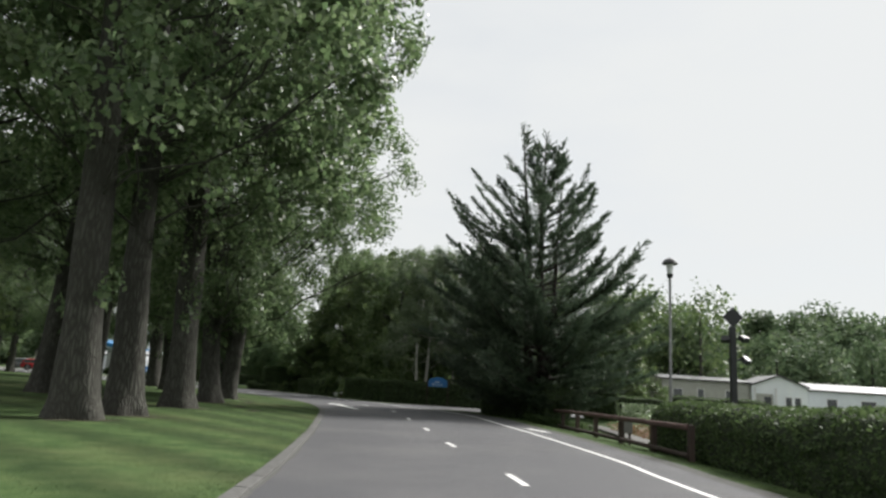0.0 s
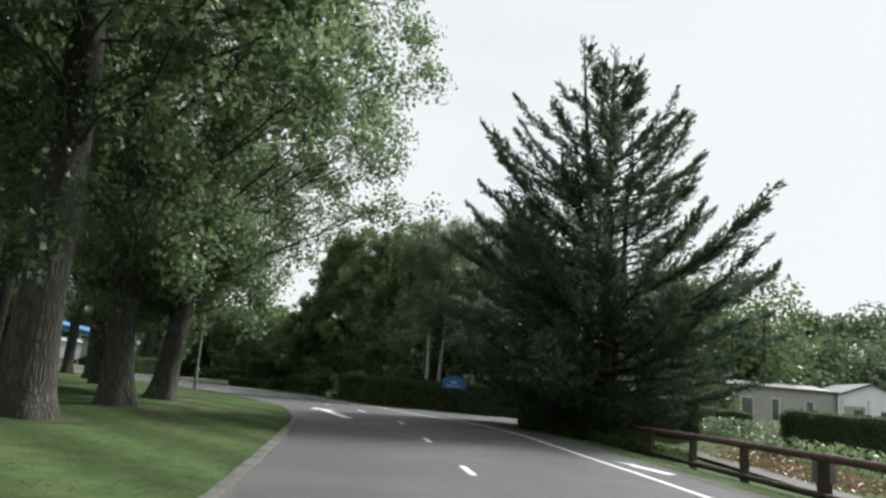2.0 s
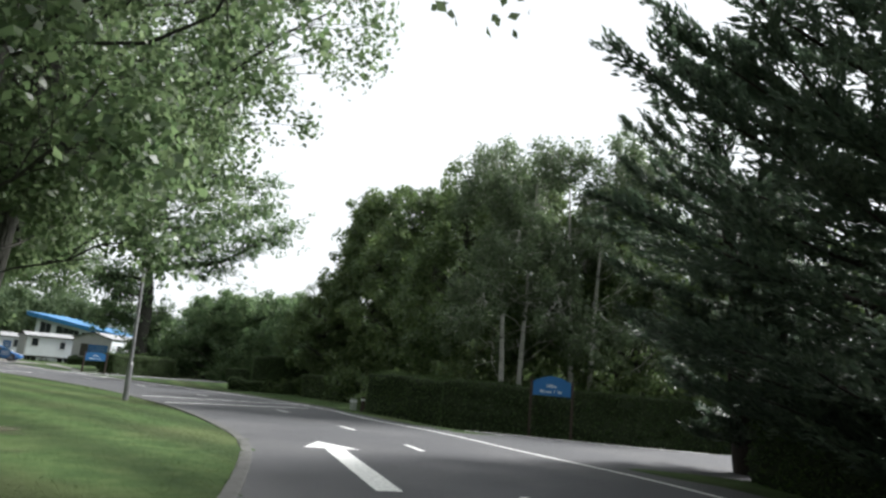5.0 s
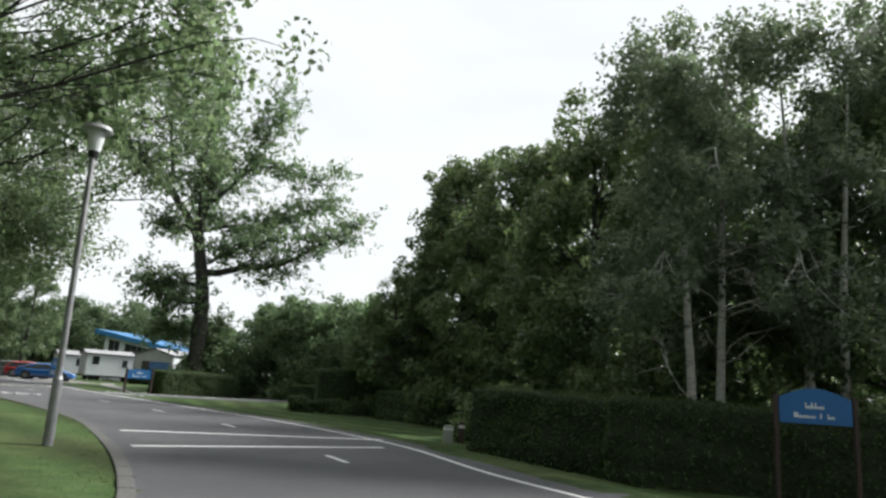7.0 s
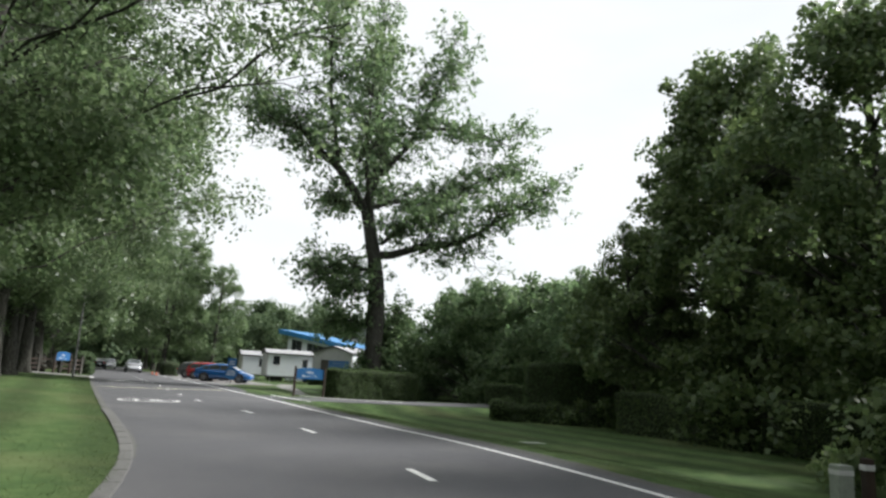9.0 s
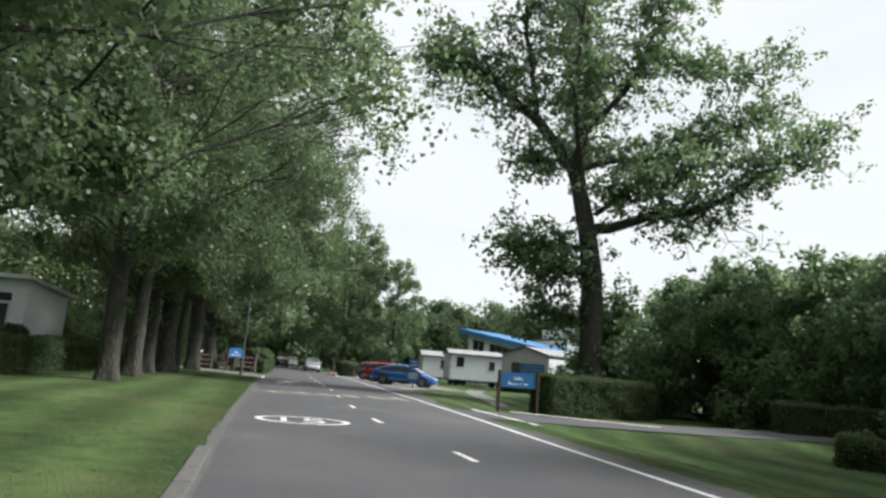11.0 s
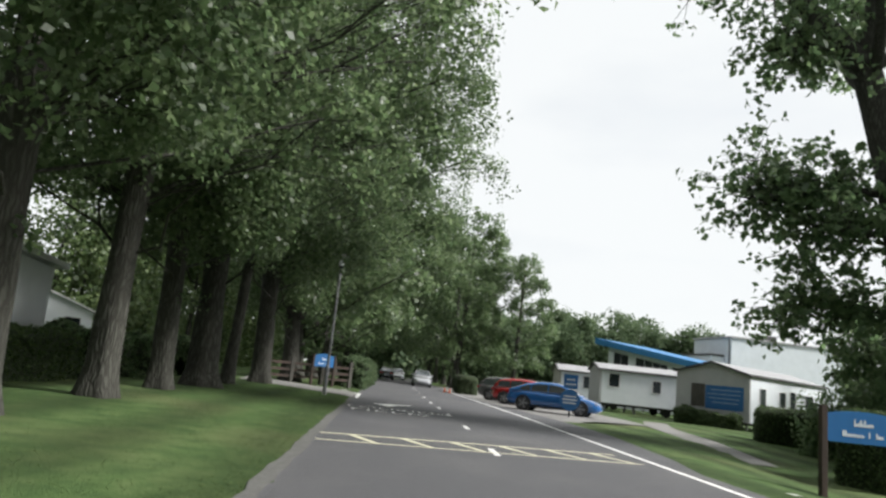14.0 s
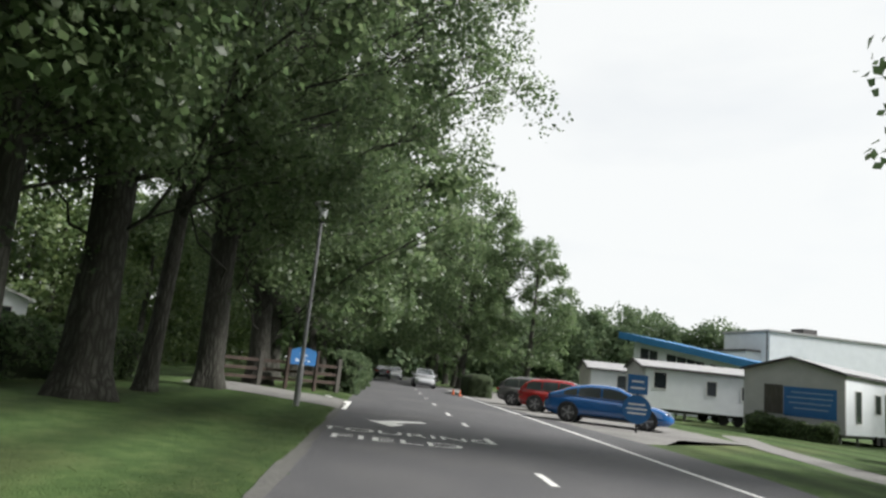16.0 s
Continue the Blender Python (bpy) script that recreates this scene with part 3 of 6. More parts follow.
def wiggle(rng, a, b, n, amount):
    """Points from a to b with a little wander."""
    a, b = np.asarray(a, float), np.asarray(b, float)
    t = np.linspace(0, 1, n)[:, None]
    w = np.cumsum(rng.normal(0, amount, (n, 3)), axis=0)
    w = w - t * w[-1] - (1 - t) * w[0]
    return a + (b - a) * t + w


def bunch(rng, c, r, m, out, flat=0.85):
    """Leaves of one rounded bunch: their places, and the way each faces."""
    d = rng.normal(size=(m, 3))
    d /= np.linalg.norm(d, axis=1)[:, None]
    p = c + d * (r * rng.uniform(0.0, 1.0, m) ** 0.42)[:, None] * np.array([1, 1, flat])
    f = d * 0.75 + out * 0.5 + np.array([0, 0, 0.45]) + rng.normal(size=(m, 3)) * 0.42
    return p, f


def grow(rng, trunk, trunk_r, lobes, per_lobe=9, leaves=60, clump=0.5, droop=0.0, limb_r=0.14, flat=0.8, rise=0.55):
    """Limbs from the trunk's line to each lobe (centre, radius), twigs through it, and bunches of leaves on them."""
    trunk = np.asarray(trunk, float)
    paths = [(trunk, trunk_r)]
    P, N = [], []
    for c, r in lobes:
        c = np.asarray(c, float)
        horiz = np.hypot(trunk[:, 0] - c[0], trunk[:, 1] - c[1])
        want = c[2] - horiz * rise
        k = int(np.argmin(np.abs(trunk[:, 2] - want) + (trunk[:, 2] > c[2]) * 5))
        k = min(max(k, 1), len(trunk) - 1)
        d = np.linalg.norm(c - trunk[k])
        limb = wiggle(rng, trunk[k], c, 6, 0.05 * d)
        lr = min(limb_r * (0.45 + 0.09 * d), 0.75 * trunk_r[k])
        paths.append((limb, np.linspace(lr, max(0.02, lr * 0.3), 6)))
        out = (c - trunk[k]) / (d + 1e-6)
        for _ in range(per_lobe):
            v = rng.normal(size=3)
            v /= np.linalg.norm(v)
            if v @ out < -0.3:
                v = -v
            e = c + v * r * rng.uniform(0.5, 1.05) * np.array([1, 1, flat])
            e[2] -= droop * rng.uniform(0, 1)
            paths.append((wiggle(rng, limb[rng.integers(3, 6)], e, 4, 0.06 * r), np.linspace(0.013, 0.004, 4)))
            m = rng.integers(int(leaves * 0.5), int(leaves * 1.5))
            p, f = bunch(rng, e, clump * rng.uniform(0.65, 1.35), m, v, 0.85 + droop * 0.2)
            P.append(p)
            N.append(f)
    return paths, np.concatenate(P), np.concatenate(N)


def tree_object(name, place, paths, pos, leaf, bark, leafm, label, rng, slim=0.7, group="", sides=9, along=None, face=None, stems=1):
    """Trunk, joined branches and leaves; the first paths are the stems."""
    ob = thing(name, place, label, "tree", group)
    if bark is M["bark"]:
        link("trunk", trunk_mesh("trunk", paths[:stems], 24, int(rng.integers(1000))), bark, ob)
    else:
        link("trunk", tubes_mesh("trunk", paths[:stems], sides + 6), bark, ob)
    tagged(link("branchwork", tubes_mesh("branchwork", paths[stems:], 6), bark, ob), kind="stuff")
    v, f = leaf_arrays(rng, pos, leaf, along, slim, face=face)
    link("crown", array_mesh("crown", v, f), leafm, ob)
    return ob


def flared(h, r, n=14, lean=(0, 0), rng=None, top=0.25):
    """A trunk's line and radii, swelling at the foot."""
    t = np.linspace(0, 1, n) ** 1.7
    z = t * h - 0.15
    bend = np.cumsum(rng.normal(0, 0.012 * h / n * 3, (n, 2)), axis=0) if rng is not None else np.zeros((n, 2))
    x = lean[0] * t + bend[:, 0] * t
    y = lean[1] * t + bend[:, 1] * t
    rad = r * (1 - (1 - top) * t) + r * 0.3 * np.exp(-np.maximum(z, 0) / 0.3)
    return np.column_stack([x, y, z]), rad


def avenue_tree(seed, h=21.0, radius=7.0, r=0.44, low=4.0, n_lobes=66, leaves=70, leaf=0.185, per=8, near=0, clump=0.6):
    """Tall broad crown on a thick bare trunk that leans off the road; the crown reaches out over it (local x)."""
    rng = np.random.default_rng(seed)
    line, rad = flared(h * 0.86, r, 16, (-1.1 + rng.normal(0, 0.2), rng.normal(0, 0.2)), rng)
    lobes = []
    for i in range(n_lobes):
        t = (i + 0.5) / n_lobes
        z = low + 0.6 + (h - low - 1.4) * t
        f = (z - low) / (h - low)
        a = i * 2.39996 + rng.normal(0, 0.35)
        R = radius * float(np.interp(f, [0, 0.12, 0.35, 0.65, 1.0], [0.5, 0.82, 1.0, 0.84, 0.22]))
        R *= rng.uniform(0.66, 1.08) if i % 4 else rng.uniform(0.3, 0.65)
        R = min(max(R * (1.0 + 0.22 * math.cos(a)), 1.2), radius * 1.06)
        base = line[np.argmin(np.abs(line[:, 2] - z))]
        lobes.append(((base[0] * 0.6 + R * math.cos(a), base[1] + R * math.sin(a), z + rng.normal(0, 0.5)), rng.uniform(1.1, 2.0)))
    # leafy boughs that hang low in front of the trunk
    for i in range(near):
        a = rng.uniform(-1.9, 1.9)
        R = rng.uniform(1.0, 2.9)
        lobes.append(((R * math.cos(a), R * math.sin(a), low + (rng.uniform(-0.2, 1.2) if i % 2 else rng.uniform(1.0, 6.0)) + 0.1 * R), rng.uniform(0.8, 1.3)))
    paths, pos, face = grow(rng, line, rad, lobes, per, leaves, clump, 0.6, 0.036)
    # shoots on the trunk
    for _ in range(12):
        z = rng.uniform(1.2, low + 5.0)
        a = rng.uniform(0, 6.28)
        o = np.array([math.cos(a), math.sin(a), 0])
        c = np.array([np.interp(z, line[:, 2], line[:, 0]), np.interp(z, line[:, 2], line[:, 1]), z])
        tip = c + o * (r + rng.uniform(0.05, 0.45)) + np.array([0, 0, 0.3])
        paths.append((wiggle(rng, c, tip, 3, 0.02), np.array([0.02, 0.012, 0.005])))
        p, f = bunch(rng, tip, rng.uniform(0.18, 0.42), 26, o, 1.3)
        pos, face = np.concatenate([pos, p]), np.concatenate([face, f])
    return rng, paths, pos, leaf, face


protos = [avenue_tree(11, 21.0, 6.1, 0.47, 6.0), avenue_tree(12, 20.5, 5.9, 0.41, 6.2), avenue_tree(13, 22.5, 6.7, 0.32, 4.8, 62, 82, 0.135, 8, 24),
          avenue_tree(14, 21.0, 6.6, 0.4, 3.4, 60, 34, 0.34, 7, 0, 0.8), avenue_tree(15, 21.0, 6.5, 0.39, 3.4, 62, 82, 0.135, 8, 26)]
# x, y, form, way of the road side, size
SPOTS_A = [(-6.5, 22.6, 0, 12, 1.0), (-6.5, 24.7, 1, -6, 1.0), (-7.35, 29.6, 0, 340, 1.0), (-8.3, 34.4, 4, 30, 0.98), (-9.35, 38.9, 4, 200, 0.95), (-10.3, 41.0, 4, 226, 0.8),
           (-15.5, 46.0, 4, 50, 0.95), (-18.8, 51.0, 1, 28, 1.0), (-24.8, 58.2, 2, 62, 1.0), (-31.0, 60.8, 4, 70, 1.05),
           (-40.5, 67.55, 2, 66, 1.0), (-44.4, 70.0, 2, 130, 1.0), (-48.2, 72.4, 2, 58, 0.95), (-50.9, 74.5, 2, 320, 1.05), (-57.2, 79.4, 2, 64, 1.14),
           (-62.2, 83.4, 4, 50, 1.16), (-67.0, 86.2, 3, 60, 1.12), (-73.0, 90.6, 3, 30, 1.0), (-79.0, 95.0, 3, 90, 1.0), (-86.0, 100.0, 3, 55, 1.05), (-94.0, 105.5, 3, 20, 1.05), (-104.0, 112.5, 3, 70, 1.1), (-118.0, 122.0, 3, 40, 1.1),
           (-66.0, 63.0, 3, 10, 0.8), (-60.0, 55.5, 3, 200, 0.8), (-47.0, 53.0, 3, 120, 0.8), (-13.2, 26.5, 1, 120, 0.9), (-14.6, 33.5, 0, 200, 0.9), (-17.0, 41.0, 1, 160, 0.85)]
# trunks stouter or slimmer than their form
GIRTH = {(-50.9, 74.5): 1.38, (-57.2, 79.4): 1.15}
made = {}
for x, y, k, turn, s in SPOTS_A:
    m = pose(x, y, gz(x, y), 0, 0, turn)
    if k not in made:
        rng, paths, pos, leaf, face = protos[k]
        made[k] = tree_object("avenue_tree", (x, y, gz(x, y)), paths, pos, leaf, M["bark"], M["leaf"], "tall broad green roadside tree with a thick furrowed trunk", rng, group="trees along the road", face=face)
        made[k].matrix_basis = m @ Matrix.Scale(s, 4)
    else:
        c = copy_thing(made[k], m)
        c.scale = (s, s, s)
        for q in c.children:
            if q.name.startswith("trunk"):
                g = GIRTH.get((x, y), 1.0)
                q.scale = (g, g, 1.0)


# slim pale leaning stem among the avenue
def slim_tree():
    rng = np.random.default_rng(40)
    line, rad = flared(13, 0.24, 14, (0.3, 0.45), rng)
    lobes = [((line[9][0] + rng.normal(0, 2.2), line[9][1] + rng.normal(0, 2.2), rng.uniform(6, 13.5)), 1.5) for _ in range(14)]
    paths, pos, face = grow(rng, line, rad, lobes, 8, 70, 0.5, 0.4)
    tree_object("slim_tree", (-53.7, 76.5, 0.08), paths, pos, 0.19, M["bark"], M["leaf"], "slim leaning tree with knotty pale bark", rng, face=face)


slim_tree()


def great_tree():
    """The large open-crowned tree behind the clipped hedge: limbs, boughs off them, leaf bunches along the boughs."""
    rng = np.random.default_rng(5)
    e = np.array([0.73, 0.69])   # across the road; n away from it
    n = np.array([-0.69, 0.73])

    def at(lat, dep, z):
        return np.array([lat * e[0] + dep * n[0], lat * e[1] + dep * n[1], z])

    # (lat, depth, height, radius) along each limb; how far boughs reach from it, how many, where the leaves begin
    trunk = [(0.25, 0, -0.6, 1.0), (0.2, 0, 0, 0.84), (0.16, 0, 0.6, 0.74), (0.12, 0, 1.6, 0.67), (0.12, 0, 4, 0.6), (0.02, 0, 6.8, 0.55), (-0.3, 0, 9.4, 0.51), (-0.75, 0, 11.5, 0.47), (-1.1, 0, 13.1, 0.43)]
    limbs = [([(-1.1, 0, 13.0, 0.42), (-2.2, 0.3, 14.5, 0.36), (-3.3, 0.5, 16, 0.31), (-4.6, 0.8, 17.2, 0.27), (-6.2, 1.2, 18.8, 0.21), (-8.2, 1.5, 19.8, 0.13), (-9.6, 2, 20.4, 0.04)], 2.7, 40, 0.36),
             ([(-3.3, 0.5, 16, 0.2), (-3.8, 0.2, 18.6, 0.17), (-4.4, -0.4, 21.6, 0.12), (-4.6, -0.6, 25, 0.08), (-4.4, -0.6, 28.6, 0.03)], 2.9, 30, 0.3),
             ([(-1.1, 0, 13.1, 0.36), (-0.7, 0.2, 15.4, 0.3), (-0.4, 0.4, 18, 0.24), (-0.8, 0.4, 21.4, 0.17), (-0.9, 0.2, 25, 0.1), (-0.6, 0, 28.4, 0.03)], 2.6, 37, 0.2),
             ([(-0.6, 0.2, 15.6, 0.2), (1.2, -0.4, 17.6, 0.16), (2.4, -0.8, 20.2, 0.11), (3.6, -1, 23.4, 0.07), (4.6, -1, 27, 0.02)], 2.2, 30, 0.15),
             ([(2.0, -0.7, 19.4, 0.12), (4.4, -0.4, 19.8, 0.1), (7.2, 0, 19.6, 0.07), (10.4, 0.6, 20.2, 0.02)], 2.1, 20, 0.1),
             ([(-0.9, 0, 13.2, 0.22), (1.0, 0.6, 14.0, 0.18), (3.2, 1.0, 14.4, 0.14), (5.4, 1.2, 15.4, 0.1), (8.0, 1.4, 16.8, 0.07), (11, 1.4, 18.2, 0.03)], 2.0, 37, 0.12),
             ([(-0.4, 0, 9.7, 0.34), (0.8, -0.2, 9.9, 0.29), (2.3, -0.5, 10.5, 0.25), (5.9, -0.9, 11.4, 0.19), (8.1, -1.2, 12.9, 0.14), (10.4, -1.2, 14.6, 0.09), (12.4, -1, 16.4, 0.03)], 2.5, 37, 0.22),
             ([(-0.9, -0.2, 12.6, 0.16), (-2.2, -0.6, 13.3, 0.12), (-3.4, -0.8, 13.2, 0.08), (-4.4, -0.9, 13.0, 0.03)], 1.0, 10, 0.45),
             ([(-0.2, 0, 8.6, 0.18), (-1.4, 0.3, 8.9, 0.13), (-2.8, 0.4, 8.6, 0.1), (-4.0, 0.2, 8.3, 0.06), (-5.0, 0, 8.3, 0.02)], 1.25, 21, 0.2),
             ([(0, 0, 7.6, 0.14), (-1.2, -0.6, 7.2, 0.1), (-2.4, -0.9, 7.2, 0.06), (-3.2, -1, 7.3, 0.02)], 0.9, 11, 0.25),
             ([(0, -0.3, 10.6, 0.16), (1.6, -1.2, 11.8, 0.12), (3.6, -1.8, 12.8, 0.08), (5.6, -2, 13.2, 0.03)], 1.5, 20, 0.15),
             ([(-0.9, 0.4, 12.4, 0.2), (-0.6, 2.4, 14.2, 0.15), (0.4, 4.2, 17.2, 0.1), (1.0, 5.0, 21, 0.04)], 2.4, 22, 0.3),
             ([(-0.9, -0.4, 12.8, 0.2), (-1.6, -2.2, 15.2, 0.15), (-2.0, -3.8, 18.4, 0.1), (-1.8, -4.6, 22, 0.04)], 2.4, 22, 0.35),
             ([(0.1, 0, 4.4, 0.1), (-0.9, 0.6, 5.1, 0.08), (-2.0, 1.0, 5.2, 0.05), (-3.0, 1.2, 4.9, 0.02)], 0.8, 13, 0.25),
             ([(0.2, 0.2, 2.6, 0.1), (0.9, 0.8, 3.6, 0.07), (1.5, 1.0, 5.0, 0.05), (1.7, 1.1, 6.6, 0.02)], 0.8, 20, 0.2),
             ([(0.2, 0.2, 1.6, 0.07), (1.0, 0.8, 2.2, 0.05), (1.7, 1.0, 2.9, 0.02)], 0.7, 12, 0.3)]
    paths = [(np.array([at(a, b, c) for a, b, c, _ in trunk]), np.array([q[3] for q in trunk]))]
    P, N = [], []
    for rows, reach, count, begin in limbs:
        pts = spline([at(a, b, c) for a, b, c, _ in rows], 0.7)
        rad = np.interp(np.linspace(0, 1, len(pts)), np.linspace(0, 1, len(rows)), [q[3] for q in rows])
        pts[1:-1] += rng.normal(0, 0.05, (len(pts) - 2, 3))
        paths.append((pts, rad))
        for i in range(count):
            u = begin + (1 - begin) * (i + rng.uniform(0, 1)) / count
            k = min(int(u * (len(pts) - 1)), len(pts) - 2)
            along = pts[k + 1] - pts[k]
            along = along / np.linalg.norm(along)
            v = rng.normal(size=3) + along * 0.9
            v[2] += 0.25
            v /= np.linalg.norm(v)
            L = reach * rng.uniform(0.45, 1.6) * (1.0 - 0.15 * u)
            bough = wiggle(rng, pts[k], pts[k] + v * L, 6, 0.07 * L)
            bough[:, 2] -= np.linspace(0, 1, 6) ** 2 * 0.12 * L
            paths.append((bough, np.linspace(min(0.05, rad[k] * 0.6), 0.008, 6)))
            for _ in range(13):
                b = bough[rng.integers(1, 6)]
                w = rng.normal(size=3)
                w /= np.linalg.norm(w)
                c = b + w * rng.uniform(0.2, 1.9) * np.array([1, 1, 0.85])
                paths.append((wiggle(rng, b, c, 3, 0.02), np.array([0.014, 0.01, 0.004])))
                p, f = bunch(rng, c, rng.uniform(0.22, 0.62), rng.integers(6, 16), w, 0.8)
                P.append(p)
                N.append(f)
    # ivy at the foot
    for _ in range(12):
        a = rng.uniform(0, 6.28)
        o = np.array([math.cos(a), math.sin(a), 0])
        p, f = bunch(rng, at(0.2, 0, rng.uniform(0.4, 6.0)) + o * 0.8, 0.4, 40, o, 1.2)
        P.append(p)
        N.append(f)
    return tree_object("great_tree", (-36.4, 90.4, gz(-36.4, 90.4)), paths, np.concatenate(P), 0.25, M["bark"], M["leaf_oak"], "very large open-crowned tree with a dark leaning trunk", rng, sides=12, face=np.concatenate(N))


great_tree()


def birch(place, seed, h, stems, radius):
    rng = np.random.default_rng(seed)
    paths, pos, face = [], [], []
    for sx, sy, lx, ly in stems:
        line, rad = flared(h * rng.uniform(0.85, 0.95), 0.13, 12, (lx, ly), rng, 0.15)
        line[:, 0] += sx
        line[:, 1] += sy
        lobes = []
        for i in range(22):
            z = rng.uniform(3.6, h)
            f = (z - 3.8) / (h - 3.8)
            R = radius * (1 - 0.75 * f ** 1.5) * rng.uniform(0.2, 1)
            a = rng.uniform(0, 6.28)
            b = line[np.argmin(np.abs(line[:, 2] - z))]
            lobes.append(((b[0] + R * math.cos(a), b[1] + R * math.sin(a), z), rng.uniform(0.8, 1.3)))
        p, q, w = grow(rng, line, rad, lobes, 9, 62, 0.42, 1.3, 0.016)
        paths.insert(0, p[0])
        paths += p[1:]
        pos.append(q)
        face.append(w)
    return tree_object("birch", place, paths, np.concatenate(pos), 0.14, M["bark_birch"], M["leaf_birch"], "silver birch with pale stems and drooping fine leaves", rng, 0.7, "birches behind the hedge", face=np.concatenate(face), stems=len(stems))


birch((-2.7, 59.55, -0.3), 61, 12.0, [(0, 0, -0.5, 0.2), (0.55, 0.4, 0.4, 0.2)], 3.2)
birch((0.05, 59.9, -0.3), 62, 12.5, [(0, 0, -0.3, 0.2), (0.6, 0.2, 0.6, -0.3)], 3.4)
birch((2.9, 61.0, -0.3), 63, 12.0, [(0, 0, 0.2, 0)], 3.0)


def bushy_tree(seed, h, radius, leaf=0.19, low=0.1, n_lobes=62, leaves=62):
    """A dense dark tree, leafy to the ground."""
    rng = np.random.default_rng(seed)
    line, rad = flared(h * 0.85, 0.22, 12, rng.normal(0, 0.4, 2), rng)
    lobes = []
    for i in range(n_lobes):
        t = (i + 0.5) / n_lobes
        z = low + 0.5 + (h - low - 1.2) * t
        R = radius * (1 - 0.75 * t ** 2.2) * rng.uniform(0.3, 1.04)
        a = i * 2.39996 + rng.normal(0, 0.4)
        lobes.append(((R * math.cos(a), R * math.sin(a), z), rng.uniform(0.9, 1.6)))
    paths, pos, face = grow(rng, line, rad, lobes, 9, leaves, 0.5, 0.2, 0.09)
    return rng, paths, pos, leaf, face


SPOTS_D = [(-12.7, 78.8, 0, 0, 1.22), (-8.0, 75.0, 1, 80, 1.24), (-5.2, 67.6, 0, 200, 1.02), (-9.8, 81.0, 1, 10, 1.1), (2.6, 62.4, 1, 300, 1.0), (-2.0, 64.5, 0, 120, 1.0), (7.0, 59.5, 0, 50, 0.85), (12.0, 60.5, 1, 140, 0.8), (-16.5, 80.5, 1, 200, 0.75), (-13.6, 86.0, 0, 70, 1.15)]
dark = {}
for k, (h, radius) in enumerate(((12.6, 3.7), (11.6, 4.0))):
    x, y, kk, turn, s = SPOTS_D[k]
    rng, paths, pos, leaf, face = bushy_tree(81 + k, h, radius)
    dark[k] = tree_object("bushy_tree", (x, y, gz(x, y)), paths, pos, leaf, M["bark"], M["leaf_dark"], "dense dark green tree leafy to the ground", rng, face=face, group="dark trees behind the hedges")
    dark[k].matrix_basis = pose(x, y, gz(x, y), 0, 0, turn) @ Matrix.Scale(s, 4)
for x, y, k, turn, s in SPOTS_D[2:]:
    c = copy_thing(dark[k], pose(x, y, gz(x, y), 0, 0, turn))
    c.scale = (s, s, s)

# lower shrubs between the great tree and the dark trees
SPOTS_S = [(-30.5, 97, 9.0), (-25.5, 96, 9.0), (-22, 93, 8.4), (-34, 101, 9.2), (-19.5, 89, 7.4), (-27.5, 102, 9.8), (-38, 96, 6.2)]
rng, paths, pos, leaf, face = bushy_tree(95, 6.0, 3.0, 0.17, -0.4, 34, 80)
shrub = tree_object("shrub_tree", (0, 0, 0), paths, pos, leaf, M["bark"], M["leaf_oak"], "rounded mid-green shrubby tree", rng, face=face, group="shrubs behind the lawn")
x, y, h = SPOTS_S[0]
shrub.matrix_basis = pose(x, y, gz(x, y)) @ Matrix.Scale(h / 6.0, 4)
for i, (x, y, h) in enumerate(SPOTS_S[1:]):
    c = copy_thing(shrub, pose(x, y, gz(x, y), 0, 0, 50 * i + 40))
    c.scale = (h / 6.0,) * 3


